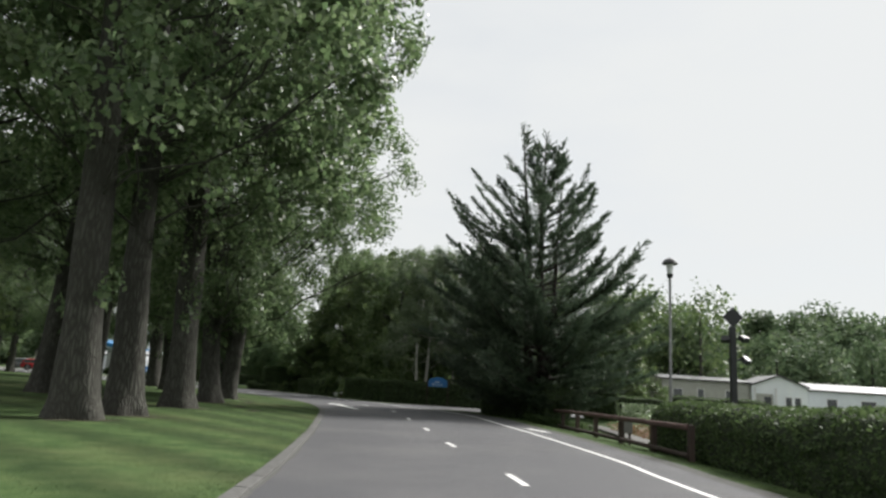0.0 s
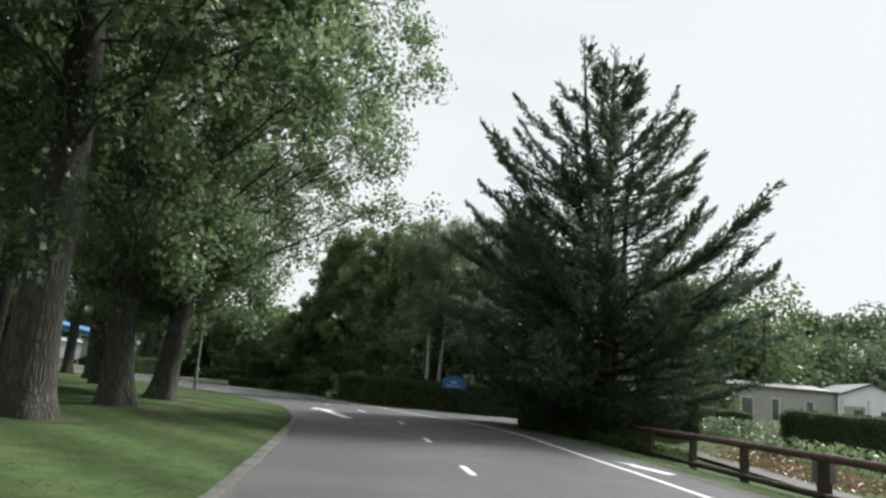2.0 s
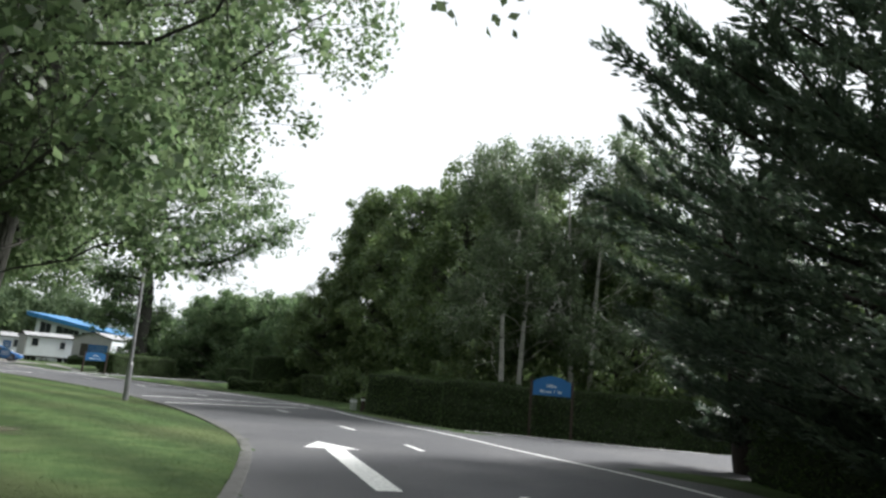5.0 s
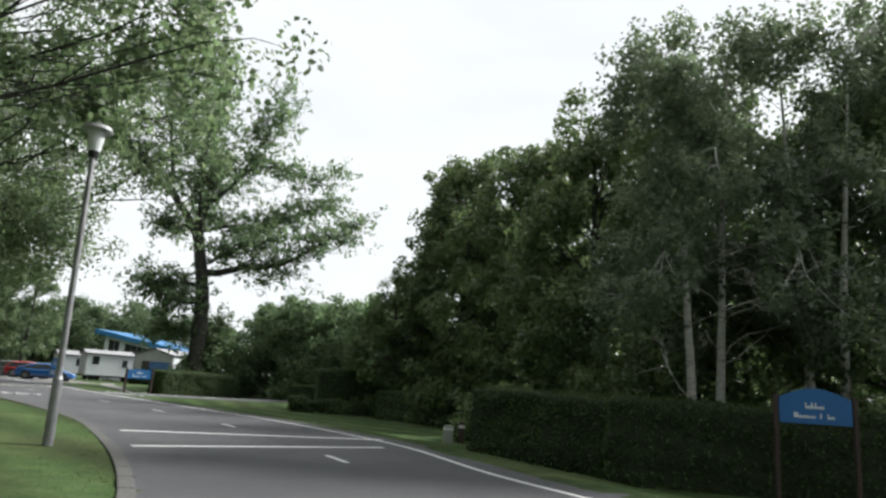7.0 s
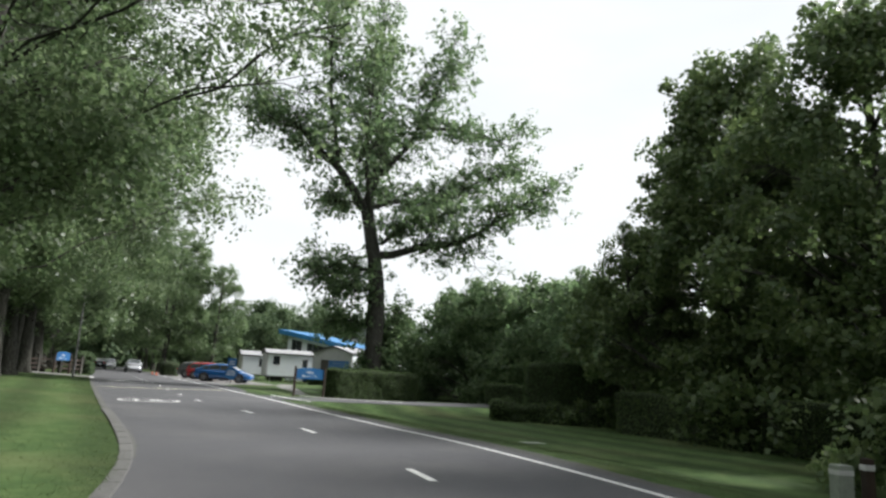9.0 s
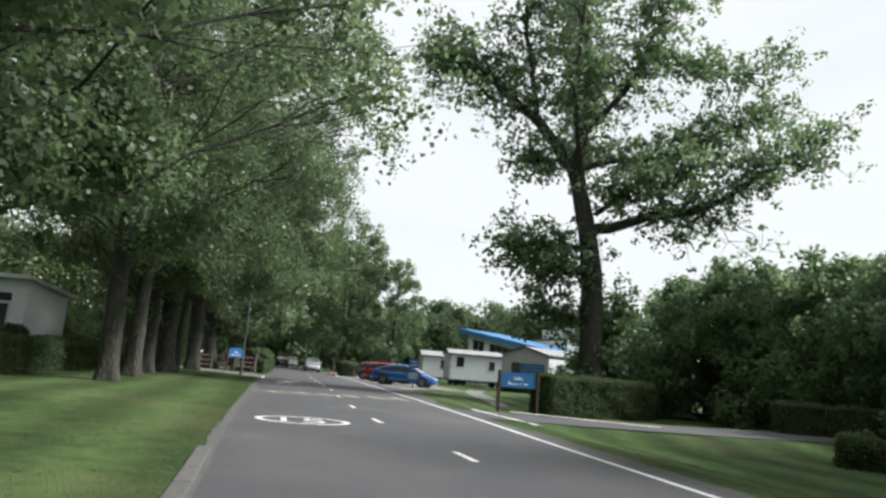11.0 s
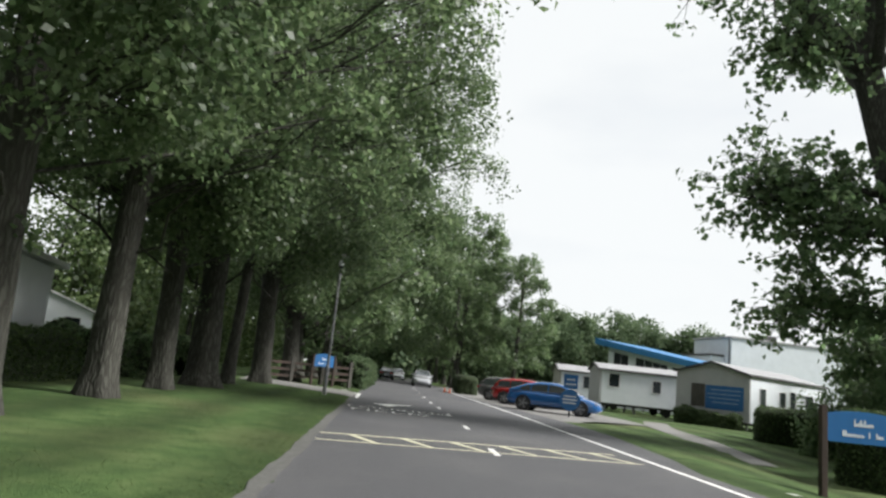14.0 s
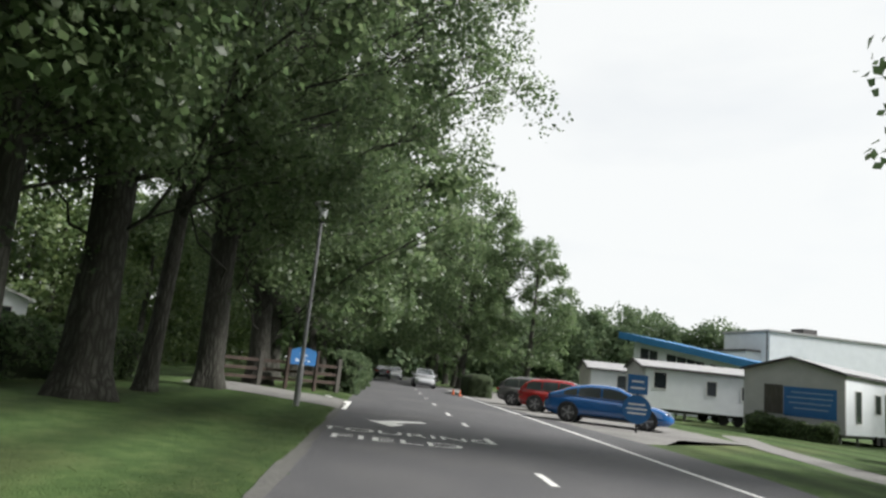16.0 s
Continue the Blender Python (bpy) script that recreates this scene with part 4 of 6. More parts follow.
def cypress(name, place, h, radius, seed, leaders, label, n=150):
    """Wide dark conifer: separate long boughs sweep out and up, each feathered with pointed sprays."""
    rng = np.random.default_rng(seed)
    paths, P, A = [], [], []
    for lx, ly, lh in leaders:
        line = wiggle(rng, (lx * 0.25, ly * 0.25, -0.3), (lx, ly, lh), 12, 0.06)
        paths.append((line, np.linspace(0.27 * lh / h, 0.015, 12)))

    def spray(p, d, length, k):
        """Short scale-leaved shoots along a twig."""
        t = np.linspace(0.1, 1, k)[:, None]
        P.append(p + d * length * t + rng.normal(0, 0.035, (k, 3)))
        al = d + rng.normal(0, 0.22, (k, 3))
        al[:, 2] += 0.12
        A.append(al)

    for i in range(n):
        lead = leaders[0] if i % 3 else leaders[(i // 3) % len(leaders)]
        f = (i + 0.5) / n
        tip_z = 1.0 + f ** 1.12 * (lead[2] - 1.4)
        full = min(radius, 0.35 + 0.88 * (lead[2] - tip_z)) * min(1.0, 0.12 + 0.3 * tip_z)
        L = max(full * rng.uniform(0.55, 1.08), 0.4)
        fr = tip_z / lead[2]
        rise = np.interp(fr, [0, 0.3, 0.7, 1], [0.12, 0.3, 0.6, 1.1]) * rng.uniform(0.8, 1.2)
        z = max(0.5, tip_z - rise * L)
        q = z / lead[2]
        s = np.array([lead[0] * (0.25 + 0.75 * q), lead[1] * (0.25 + 0.75 * q), z])
        a = i * 2.39996 + rng.normal(0, 0.45)
        out = np.array([math.cos(a), math.sin(a), 0])
        m = 11
        t = np.linspace(0, 1, m)
        br = s + out * (L * t)[:, None]
        br[:, 2] = z + (tip_z - z) * (0.35 * t + 0.65 * t ** 2.2)
        br += np.cumsum(rng.normal(0, 0.012 * L, (m, 3)), axis=0) * t[:, None]
        paths.append((br, np.linspace(0.018 + 0.009 * L, 0.005, m)))
        side = np.array([-math.sin(a), math.cos(a), 0])
        bare = 0.1 + 0.22 * fr
        twigs = int(8 + 12 * L)
        for u in bare + (1 - bare) * np.sort(rng.random(twigs)) ** 0.85:
            c = np.array([np.interp(u, t, br[:, ax]) for ax in range(3)])
            k0 = min(int(u * (m - 1)), m - 2)
            d = br[k0 + 1] - br[k0]
            d = d / np.linalg.norm(d)
            sg = rng.choice((-1, 1))
            v = d * rng.uniform(0.75, 1.1) + side * sg * rng.uniform(0.1, 1.1) + np.array([0, 0, rng.uniform(-0.3, 0.42)])
            v /= np.linalg.norm(v)
            length = (0.22 + 0.42 * L ** 0.75 * (1 - u) ** 0.7) * rng.uniform(0.6, 1.3)
            spray(c, v, length, int(8 + 11 * length))
        spray(br[-2], (br[-1] - br[-2]) / np.linalg.norm(br[-1] - br[-2]), 0.5, 9)
    for lx, ly, lh in leaders:
        for z in np.linspace(lh - 2.2, lh, 16):
            a = rng.uniform(0, 6.28)
            q = z / lh
            spray(np.array([lx * (0.25 + 0.75 * q), ly * (0.25 + 0.75 * q), z - 0.2]), np.array([math.cos(a) * 0.35, math.sin(a) * 0.35, 0.93]), 0.45, 8)
    pos, along = np.concatenate(P), np.concatenate(A)
    return tree_object(name, place, paths, pos, 0.16, M["bark_dark"], M["needle"], label, rng, 0.32, along=along, stems=len(leaders))


cypress("cypress", (5.1, 42.9, -0.35), 15.4, 6.2, 21, [(0, 0, 15.4), (-1.27, 0, 15.85), (0.9, 0.8, 12.6)], "large dark cypress with upswept ragged branches", 205)
cypress("small_cypress", (2.9, 47.0, -0.3), 10.2, 2.5, 22, [(-0.8, 0, 10.2), (0.6, 0.4, 8.8)], "smaller dark cypress beside the side road", 75)


# ---- hedges ----


def hedge(name, a, b, width, height, label, leafm=None, density=230, side=1, seed=7, leaf=0.085, top_round=0.12, lump=0.07):
    """A clipped hedge along a-b (its front foot line), width thick towards its left (side=1) or right (-1)."""
    rng = np.random.default_rng(seed)
    a, b = np.array(a, float), np.array(b, float)
    L = np.linalg.norm(b - a)
    d = (b - a) / L
    nrm = np.array([-d[1], d[0]]) * side
    za, zb = gz(*a), gz(*b)
    ob = thing(name, (a[0], a[1], 0), label, "hedge")
    bm = bmesh.new()
    add_box(bm, (0, 0, 0), (1, 1, 1))
    bmesh.ops.subdivide_edges(bm, edges=bm.edges[:], cuts=max(8, min(int(L / 0.3), 36)), use_grid_fill=True)
    H = height + 0.1
    for v in bm.verts:
        u, w, h = v.co
        p = np.array([(u - 0.5) * L, (w - 0.5) * width, h * H])
        q = np.array([np.clip(p[0], -L / 2 + top_round, L / 2 - top_round), np.clip(p[1], -width / 2 + top_round, width / 2 - top_round), min(p[2], H - top_round)])
        o = p - q
        if np.linalg.norm(o) > top_round:
            p = q + o / np.linalg.norm(o) * top_round
        wx = a + d * (p[0] + L / 2) + nrm * (p[1] + width / 2)
        at = Vector((wx[0], wx[1], p[2]))
        nz = noise.noise(at * 0.9) * lump * 1.7 + noise.noise(at * 3.5) * lump
        out = Vector((*(d * o[0] + nrm * o[1]), o[2]))
        out = out.normalized() if out.length > 1e-6 else Vector((0, 0, 0))
        v.co = Vector((wx[0] - a[0], wx[1] - a[1], za + (zb - za) * u - 0.1 + p[2])) + out * nz
    # solid core, coloured as the shade behind the leaves
    core = part("core", bm, M["hedge_shade_core"], ob, smooth=True)
    # leaves over the faces
    me = core.data
    me.calc_loop_triangles()
    tri = np.array([t.vertices[:] for t in me.loop_triangles])
    co = np.array([v.co[:] for v in me.vertices])
    A, B, C = co[tri[:, 0]], co[tri[:, 1]], co[tri[:, 2]]
    n = np.cross(B - A, C - A)
    area = np.linalg.norm(n, axis=1) / 2
    keep = n[:, 2] > -0.5 * np.linalg.norm(n, axis=1)
    area = area * keep
    cnt = rng.poisson(area * density)
    idx = np.repeat(np.arange(len(tri)), cnt)
    r1, r2 = rng.random(len(idx)), rng.random(len(idx))
    k = r1 + r2 > 1
    r1[k], r2[k] = 1 - r1[k], 1 - r2[k]
    nn = n[idx] / (np.linalg.norm(n[idx], axis=1)[:, None] + 1e-9)
    pos = A[idx] + (B - A)[idx] * r1[:, None] + (C - A)[idx] * r2[:, None] + nn * rng.uniform(-0.01, 0.07, len(idx))[:, None]
    along = nn * 0.5 + rng.normal(0, 0.6, (len(idx), 3))
    v, f = leaf_arrays(rng, pos, leaf, along)
    link("foliage", array_mesh("foliage", v, f), leafm or M["leaf_hedge"], ob)
    return ob


hedge("broad_hedge", (7.35, 29.4), (7.9, 12.0), 3.7, 1.36, "broad clipped green hedge beside the verge", side=1, seed=1, top_round=0.55, density=300)
hedge("junction_hedge", (2.2, 45.6), (5.2, 40.6), 1.6, 1.75, "dark clipped hedge at the junction corner", side=1, seed=2, density=260)
hedge("long_hedge", (-8.6, 61.2), (-4.4, 57.2), 1.4, 1.75, "long dark clipped hedge behind the verge", side=1, seed=3, density=260)
hedge("side_road_hedge", (-4.75, 57.05), (14.0, 58.8), 1.3, 1.72, "dark clipped hedge along the side road", side=1, seed=4, density=200)
hedge("lawn_hedge", (-35.1, 84.8), (-32.65, 90.5), 1.6, 1.8, "neatly clipped green hedge block", side=1, seed=5, density=300)
hedge("stepped_hedge", (-20.9, 79.2), (-17.4, 81.0), 1.6, 2.5, "taller dark clipped hedge block", side=1, seed=6, density=220)
hedge("front_hedge", (-22.2, 78.6), (-17.0, 79.9), 0.9, 0.8, "low dark ground-cover hedge in front of the taller block", side=1, seed=19, density=200, leaf=0.1, top_round=0.3, lump=0.2, leafm=M["leaf_dark"])
hedge("shade_hedge", (-16.8, 77.6), (-7.4, 70.6), 1.2, 1.5, "long dark clipped hedge under the trees", side=1, seed=20, density=200, leafm=M["leaf_dark"])
hedge("low_hedge", (-26.0, 86.4), (-22.4, 88.2), 1.2, 1.15, "low dark clipped hedge", side=1, seed=8, density=220)
hedge("box_hedge", (8.1, 47.2), (9.8, 47.1), 1.4, 1.65, "small square clipped hedge in the garden", side=1, seed=9, density=300, top_round=0.25)
hedge("garden_hedge", (12.0, 44.0), (16.4, 43.0), 1.2, 1.75, "dark clipped hedge in front of the lodge", side=1, seed=10, density=200)
hedge("far_garden_hedge", (9.6, 51.5), (13.4, 51.0), 1.2, 1.3, "low clipped garden hedge", side=1, seed=14, density=200)
hedge("caravan_shrubs", (-52.6, 104.2), (-48.8, 104.4), 0.9, 0.85, "low rounded green shrubs beside the grey caravan", side=1, seed=11, density=260, top_round=0.35, lump=0.22)
hedge("path_hedge", (-43.4, 95.6), (-39.4, 97.8), 1.6, 1.5, "rounded dark clipped hedge beside the path", side=1, seed=12, density=200, top_round=0.4)
hedge("parking_hedge", (-69.0, 101.0), (-73.6, 104.4), 1.6, 1.4, "dark rounded hedge beside the parked cars", side=-1, seed=13, density=200, top_round=0.4)
hedge("lawn_edge_hedge", (-37.8, 62.4), (-49.6, 70.8), 1.2, 1.1, "low clipped dark green hedge behind the lawn", side=1, seed=15, density=230, top_round=0.2, lump=0.1)
hedge("rough_hedge", (-50.0, 70.8), (-60.5, 77.9), 1.3, 1.25, "overgrown mid-green hedge behind the trees", side=1, seed=18, density=260, leaf=0.12, top_round=0.4, lump=0.3, leafm=M["leaf_oak"])
hedge("lane_hedge", (-61.7, 87.7), (-92.0, 109.0), 1.3, 1.5, "overgrown pale green hedge along the road", side=1, seed=16, density=170, leaf=0.16, top_round=0.3, lump=0.3, leafm=M["leaf_far"])
hedge("verge_bush", (-56.6, 76.4), (-58.0, 77.5), 0.8, 1.3, "yellow-green bush between the trunks", side=1, seed=17, density=300, leaf=0.11, top_round=0.35, lump=0.25, leafm=M["leaf"])


# ---- woods and far trees ----
def wood(name, spots, label, seed, leaf=0.5, leafm=None, per=900, category="woods"):
    """Distant trees massed together: x, y, height, radius each."""
    rng = np.random.default_rng(seed)
    P, N, paths = [], [], []
    for x, y, h, r in spots:
        z0 = -0.3
        paths.append((np.array([[x, y, z0], [x, y, h * 0.5], [x, y, h * 0.8]]), np.array([0.22, 0.15, 0.05])))
        for _ in range(30):
            f = rng.uniform(0.02, 1.0)
            R = r * (1 - 0.72 * f ** 2) * rng.uniform(0.3, 1)
            a = rng.uniform(0, 6.28)
            c = np.array([x + R * math.cos(a), y + R * math.sin(a), z0 + 0.5 + f * h * 0.93])
            p, q = bunch(rng, c, r * rng.uniform(0.26, 0.46), int(per * 1.5) // 30, np.array([math.cos(a), math.sin(a), 0.3]))
            P.append(p)
            N.append(q)
    ob = thing(name, (0, 0, 0), label, category, kind="stuff")
    link("trunks", tubes_mesh("trunks", paths, 5), M["bark"], ob)
    v, f = leaf_arrays(rng, np.concatenate(P), leaf * 0.72, slim=0.75, face=np.concatenate(N))
    link("crowns", array_mesh("crowns", v, f), leafm or M["leaf_far"], ob)
    return ob


rw = np.random.default_rng(77)


def belt(a, b, n, h, r, depth=8.0):
    a, b = np.array(a, float), np.array(b, float)
    out = []
    for i in range(n):
        p = a + (b - a) * (i + rw.uniform(0, 1)) / n
        t = (b - a) / np.linalg.norm(b - a)
        p = p + np.array([-t[1], t[0]]) * rw.uniform(-depth, depth)
        out.append((p[0], p[1], h * rw.uniform(0.82, 1.12), r * rw.uniform(0.8, 1.2)))
    return out


wood("hill_wood", belt((-6, 124), (130, 96), 44, 14, 6.5, 6), "pale green wood behind the lodges", 1, 0.85, None, 3600)
wood("low_wood", belt((-112, 205), (-10, 190), 26, 6.5, 5.0, 4), "low green trees beyond the caravans", 12, 0.9)
wood("far_wood", belt((-165, 172), (-112, 192), 18, 17, 6.5, 7), "hazy green wood behind the clubhouse", 2, 0.9, None, 2200)
wood("near_far_wood", belt((-122, 146), (-88, 178), 20, 13.5, 5.5, 3), "green trees beside the clubhouse", 6, 0.72, None, 2200)
wood("end_wood", belt((-185, 186), (-134, 126), 26, 20, 7.0, 18), "green trees closing the far end of the road", 3, 1.4, None, 1200)
left_spots = [q for q in belt((-72, 66), (-114, 92), 24, 14, 5.0, 4) if not (q[0] > -93 and 67.5 < q[1] < 83)]
wood("left_wood", left_spots + belt((-95, 62), (-97, 88), 9, 14, 4.6, 1.0) + belt((-59, 58.5), (-75, 66.5), 10, 17, 4.2, 1.2), "dark green trees behind the lawn", 4, 0.55, M["leaf_dark"], 1500)
wood("lawn_wood", belt((-22, 36), (-58, 52), 13, 13, 5.0, 4), "dark green trees at the back of the lawn", 5, 0.55, M["leaf_dark"], 1200)
wood("lane_wood", [q for q in belt((-63.5, 73), (-106, 101), 18, 10.5, 3.6, 1.5) if q[1] > 82.5], "dark green trees behind the avenue", 21, 0.45, M["leaf_dark"], 1800)
wood("back_wood", belt((-16, -40), (40, -44), 14, 16, 6.0, 6), "trees behind the start of the road", 7, 1.0)
wood("garden_wood", belt((14, 74), (44, 82), 8, 9, 4.4, 3), "trees behind the lodges", 8, 0.5, None, 2400)
wood("mid_wood", belt((-10, 86), (24, 72), 11, 11, 4.8, 5), "dark trees behind the birches", 9, 0.5, M["leaf_dark"], 1500)
wood("behind_great_tree", belt((-46, 114), (-10, 104), 10, 8.5, 4.2, 4), "green trees behind the lawn hedge", 10, 0.5, M["leaf_oak"], 1200)

for i, (x, y, k, s) in enumerate([(-84.5, 114.0, 3, 0.92), (-79.0, 117.0, 3, 0.7), (-91.5, 119.5, 3, 0.9), (-100, 125.5, 3, 0.92), (-111, 133, 3, 0.95), (-124, 142, 3, 1.0)]):
    c = copy_thing(made[k], pose(x, y, gz(x, y), 0, 0, 190 + 63 * i))
    c.scale = (s, s, s)


# ---- lamps ----
def street_lamp(x, y, h, lean=(0, 0), grey=True):
    z = gz(x, y)
    ob = thing("street_lamp", (x, y, z), "grey steel lamp post with a lantern under a round cap" if grey else "thin steel lamp post with a mushroom-shaped cap", "street lamp", "lamp posts")
    tip = (lean[0], lean[1], h - 0.55)
    bm = bmesh.new()
    add_tube(bm, [(0, 0, -0.2), (lean[0] * 0.2, lean[1] * 0.2, 1.05)], [0.085, 0.08], 14)
    add_tube(bm, [(lean[0] * 0.2, lean[1] * 0.2, 1.05), (lean[0] * 0.21, lean[1] * 0.21, 1.12), tip], [0.08, 0.056, 0.048] if grey else [0.07, 0.046, 0.04], 14)
    part("post", bm, M["galv"], ob, smooth=False)
    bm = bmesh.new()
    add_tube(bm, [(tip[0], tip[1], h - 0.62), (tip[0], tip[1], h - 0.5)], [0.075, 0.1], 16)
    part("collar", bm, M["dark_metal"], ob)
    bm = bmesh.new()
    add_tube(bm, [(tip[0], tip[1], h - 0.5), (tip[0], tip[1], h - 0.3), (tip[0], tip[1], h - 0.13)], [0.1, 0.13, 0.145] if grey else [0.08, 0.1, 0.11], 18)
    part("lantern", bm, M["lamp_glass"], ob, "pale translucent lantern")
    bm = bmesh.new()
    if grey:
        add_tube(bm, [(tip[0], tip[1], h - 0.14), (tip[0], tip[1], h - 0.11), (tip[0], tip[1], h - 0.04), (tip[0], tip[1], h)], [0.24, 0.26, 0.23, 0.09], 20)
    else:
        add_tube(bm, [(tip[0], tip[1], h - 0.2), (tip[0], tip[1], h - 0.18), (tip[0], tip[1], h - 0.08), (tip[0], tip[1], h)], [0.22, 0.24, 0.19, 0.05], 20)
    part("cap", bm, M["lamp_top"] if grey else M["dark_metal"], ob, "round metal cap")
    return ob


street_lamp(-13.68, 51.42, 5.5, (-0.1, -0.05))
street_lamp(-53.0, 80.2, 5.6, (0, 0))
street_lamp(7.9, 28.95, 5.85, (0, 0), False)


def mast():
    """Dark timber post with floodlights and a square board on its point."""
    x, y = 8.8, 26.3
    z = gz(x, y)
    ob = thing("floodlight_post", (x, y, z), "dark post with floodlights and a diamond-set board", "floodlight post")
    bm = bmesh.new()
    add_box(bm, (-0.075, -0.075, -0.2), (0.075, 0.075, 3.62), 0.02)
    part("post", bm, M["dark_metal"], ob)
    for i, (dx, dz, ang) in enumerate(((-0.22, 3.25, -20), (0.24, 3.3, 25), (0.28, 2.75, 40))):
        bm = bmesh.new()
        add_box(bm, (-0.1, -0.12, -0.07), (0.1, 0.08, 0.07), 0.02, pose(dx, -0.1, dz, ang, 0, ang))
        add_tube(bm, [(0, 0, dz), (dx, -0.05, dz)], [0.025, 0.025], 8)
        part("floodlight", bm, M["dark_metal"], ob)
    bm = bmesh.new()
    add_box(bm, (-0.19, -0.015, -0.19), (0.19, 0.015, 0.19), 0.01, pose(0, -0.06, 3.85, 0, 45, 0))
    part("board", bm, M["dark_metal"], ob, "dark square board set on its point")


mast()


# ---- rail fence beside the start of the road ----
def rail_fence():
    pts = [(7.15, 24.4), (6.98, 27.2), (6.66, 30.0), (6.3, 32.6), (6.0, 35.1), (5.85, 38.7), (5.75, 41.2)]
    x0, y0 = pts[0]
    ob = thing("rail_fence", (x0, y0, 0), "low rail fence with dark posts and a red-brown top rail", "fence")
    zs = [gz(*p) for p in pts]
    for (x, y), z in zip(pts, zs):
        bm = bmesh.new()
        add_box(bm, (-0.07, -0.07, -0.15), (0.07, 0.07, 0.82), 0.015, pose(x - x0, y - y0, z, 0, 0, 8))
        part("post", bm, M["wood_dark"], ob)
    for i in range(len(pts) - 1):
        a, b = pts[i], pts[i + 1]
        for dz, r, mat in ((0.76, 0.07, M["wood_rail"]), (0.13, 0.06, M["wood_dark"])):
            bm = bmesh.new()
            add_tube(bm, [(a[0] - x0 - 0.06, a[1] - y0, zs[i] + dz), (b[0] - x0 - 0.06, b[1] - y0, zs[i + 1] + dz)], [r, r], 10)
            part("rail", bm, mat, ob)


rail_fence()


def meter_box(x, y, turn):
    z = gz(x, y)
    ob = thing("service_post", (x, y, z), "small grey service box on two short legs", "service box", turn=turn)
    bm = bmesh.new()
    add_box(bm, (-0.17, -0.09, 0.35), (0.17, 0.09, 0.75), 0.02)
    part("box", bm, M["concrete"], ob)
    for s in (-0.1, 0.1):
        bm = bmesh.new()
        add_box(bm, (s - 0.03, -0.03, -0.1), (s + 0.03, 0.03, 0.37), 0.006)
        part("leg", bm, M["wood_dark"], ob)


meter_box(6.95, 30.6, 10)


def flower_bed(cx, cy, n, sx, sy, turn, seed, mat, label, h=0.35, leaf=0.09):
    rng = np.random.default_rng(seed)
    a = radians(turn)
    u, w = rng.uniform(-1, 1, n) * sx, rng.uniform(-1, 1, n) * sy
    x, y = cx + u * math.cos(a) - w * math.sin(a), cy + u * math.sin(a) + w * math.cos(a)
    z = ground_z(np.stack([x, y], 1)) + rng.uniform(0.02, 1, n) ** 1.5 * h
    v, f = leaf_arrays(rng, np.stack([x, y, z], 1), leaf)
    ob = link("flower_bed", array_mesh("flower_bed", v, f), mat)
    return tagged(ob, label, "flower bed", kind="stuff")


flower_bed(9.6, 38.5, 2600, 1.0, 4.2, 4, 1, M["flower"], "orange and pink bedding flowers in the garden", 0.4)
flower_bed(11.4, 40.0, 2200, 0.9, 4.5, 4, 2, M["leaf"], "leafy garden border plants", 0.9, 0.14)
flower_bed(12.5, 49.0, 2600, 2.2, 0.8, 10, 3, M["leaf_birch"], "yellowing garden shrubs", 1.0, 0.13)
flower_bed(5.7, 39.9, 2600, 1.7, 0.45, -42, 4, M["leaf_hedge"], "low spreading ground-cover plants", 0.4, 0.1)
patch("garden_path", [(8.2, 32), (9.0, 32), (8.6, 45), (7.8, 45)], -0.26, M["concrete"], "pale concrete garden path", "path")


# ---- bollards ----
def bollard(x, y, w, h, mat, label):
    z = gz(x, y)
    ob = thing("bollard", (x, y, z), label, "bollard", turn=30)
    bm = bmesh.new()
    add_box(bm, (-w, -w, -0.15), (w, w, h), 0.025)
    part("post", bm, mat, ob)
    bm = bmesh.new()
    add_box(bm, (-w - 0.004, -w - 0.004, h * 0.72), (w + 0.004, w + 0.004, h * 0.86), 0.005)
    part("band", bm, M["frame_white"] if mat is not M["concrete"] else M["galv"], ob, "pale reflective band")


patch("verge_slab", [(-17.55, 69.5), (-17.2, 69.25), (-16.75, 69.65), (-17.1, 69.9)], gz(-17.15, 69.57) + 0.03, M["pale_post"], "flat pale concrete cover slab in the grass", "slab")
bollard(-9.95, 64.85, 0.135, 0.58, M["pale_post"], "short pale concrete marker post on the verge")
bollard(-9.55, 65.1, 0.08, 0.7, M["wood_dark"], "short dark timber marker post on the verge")


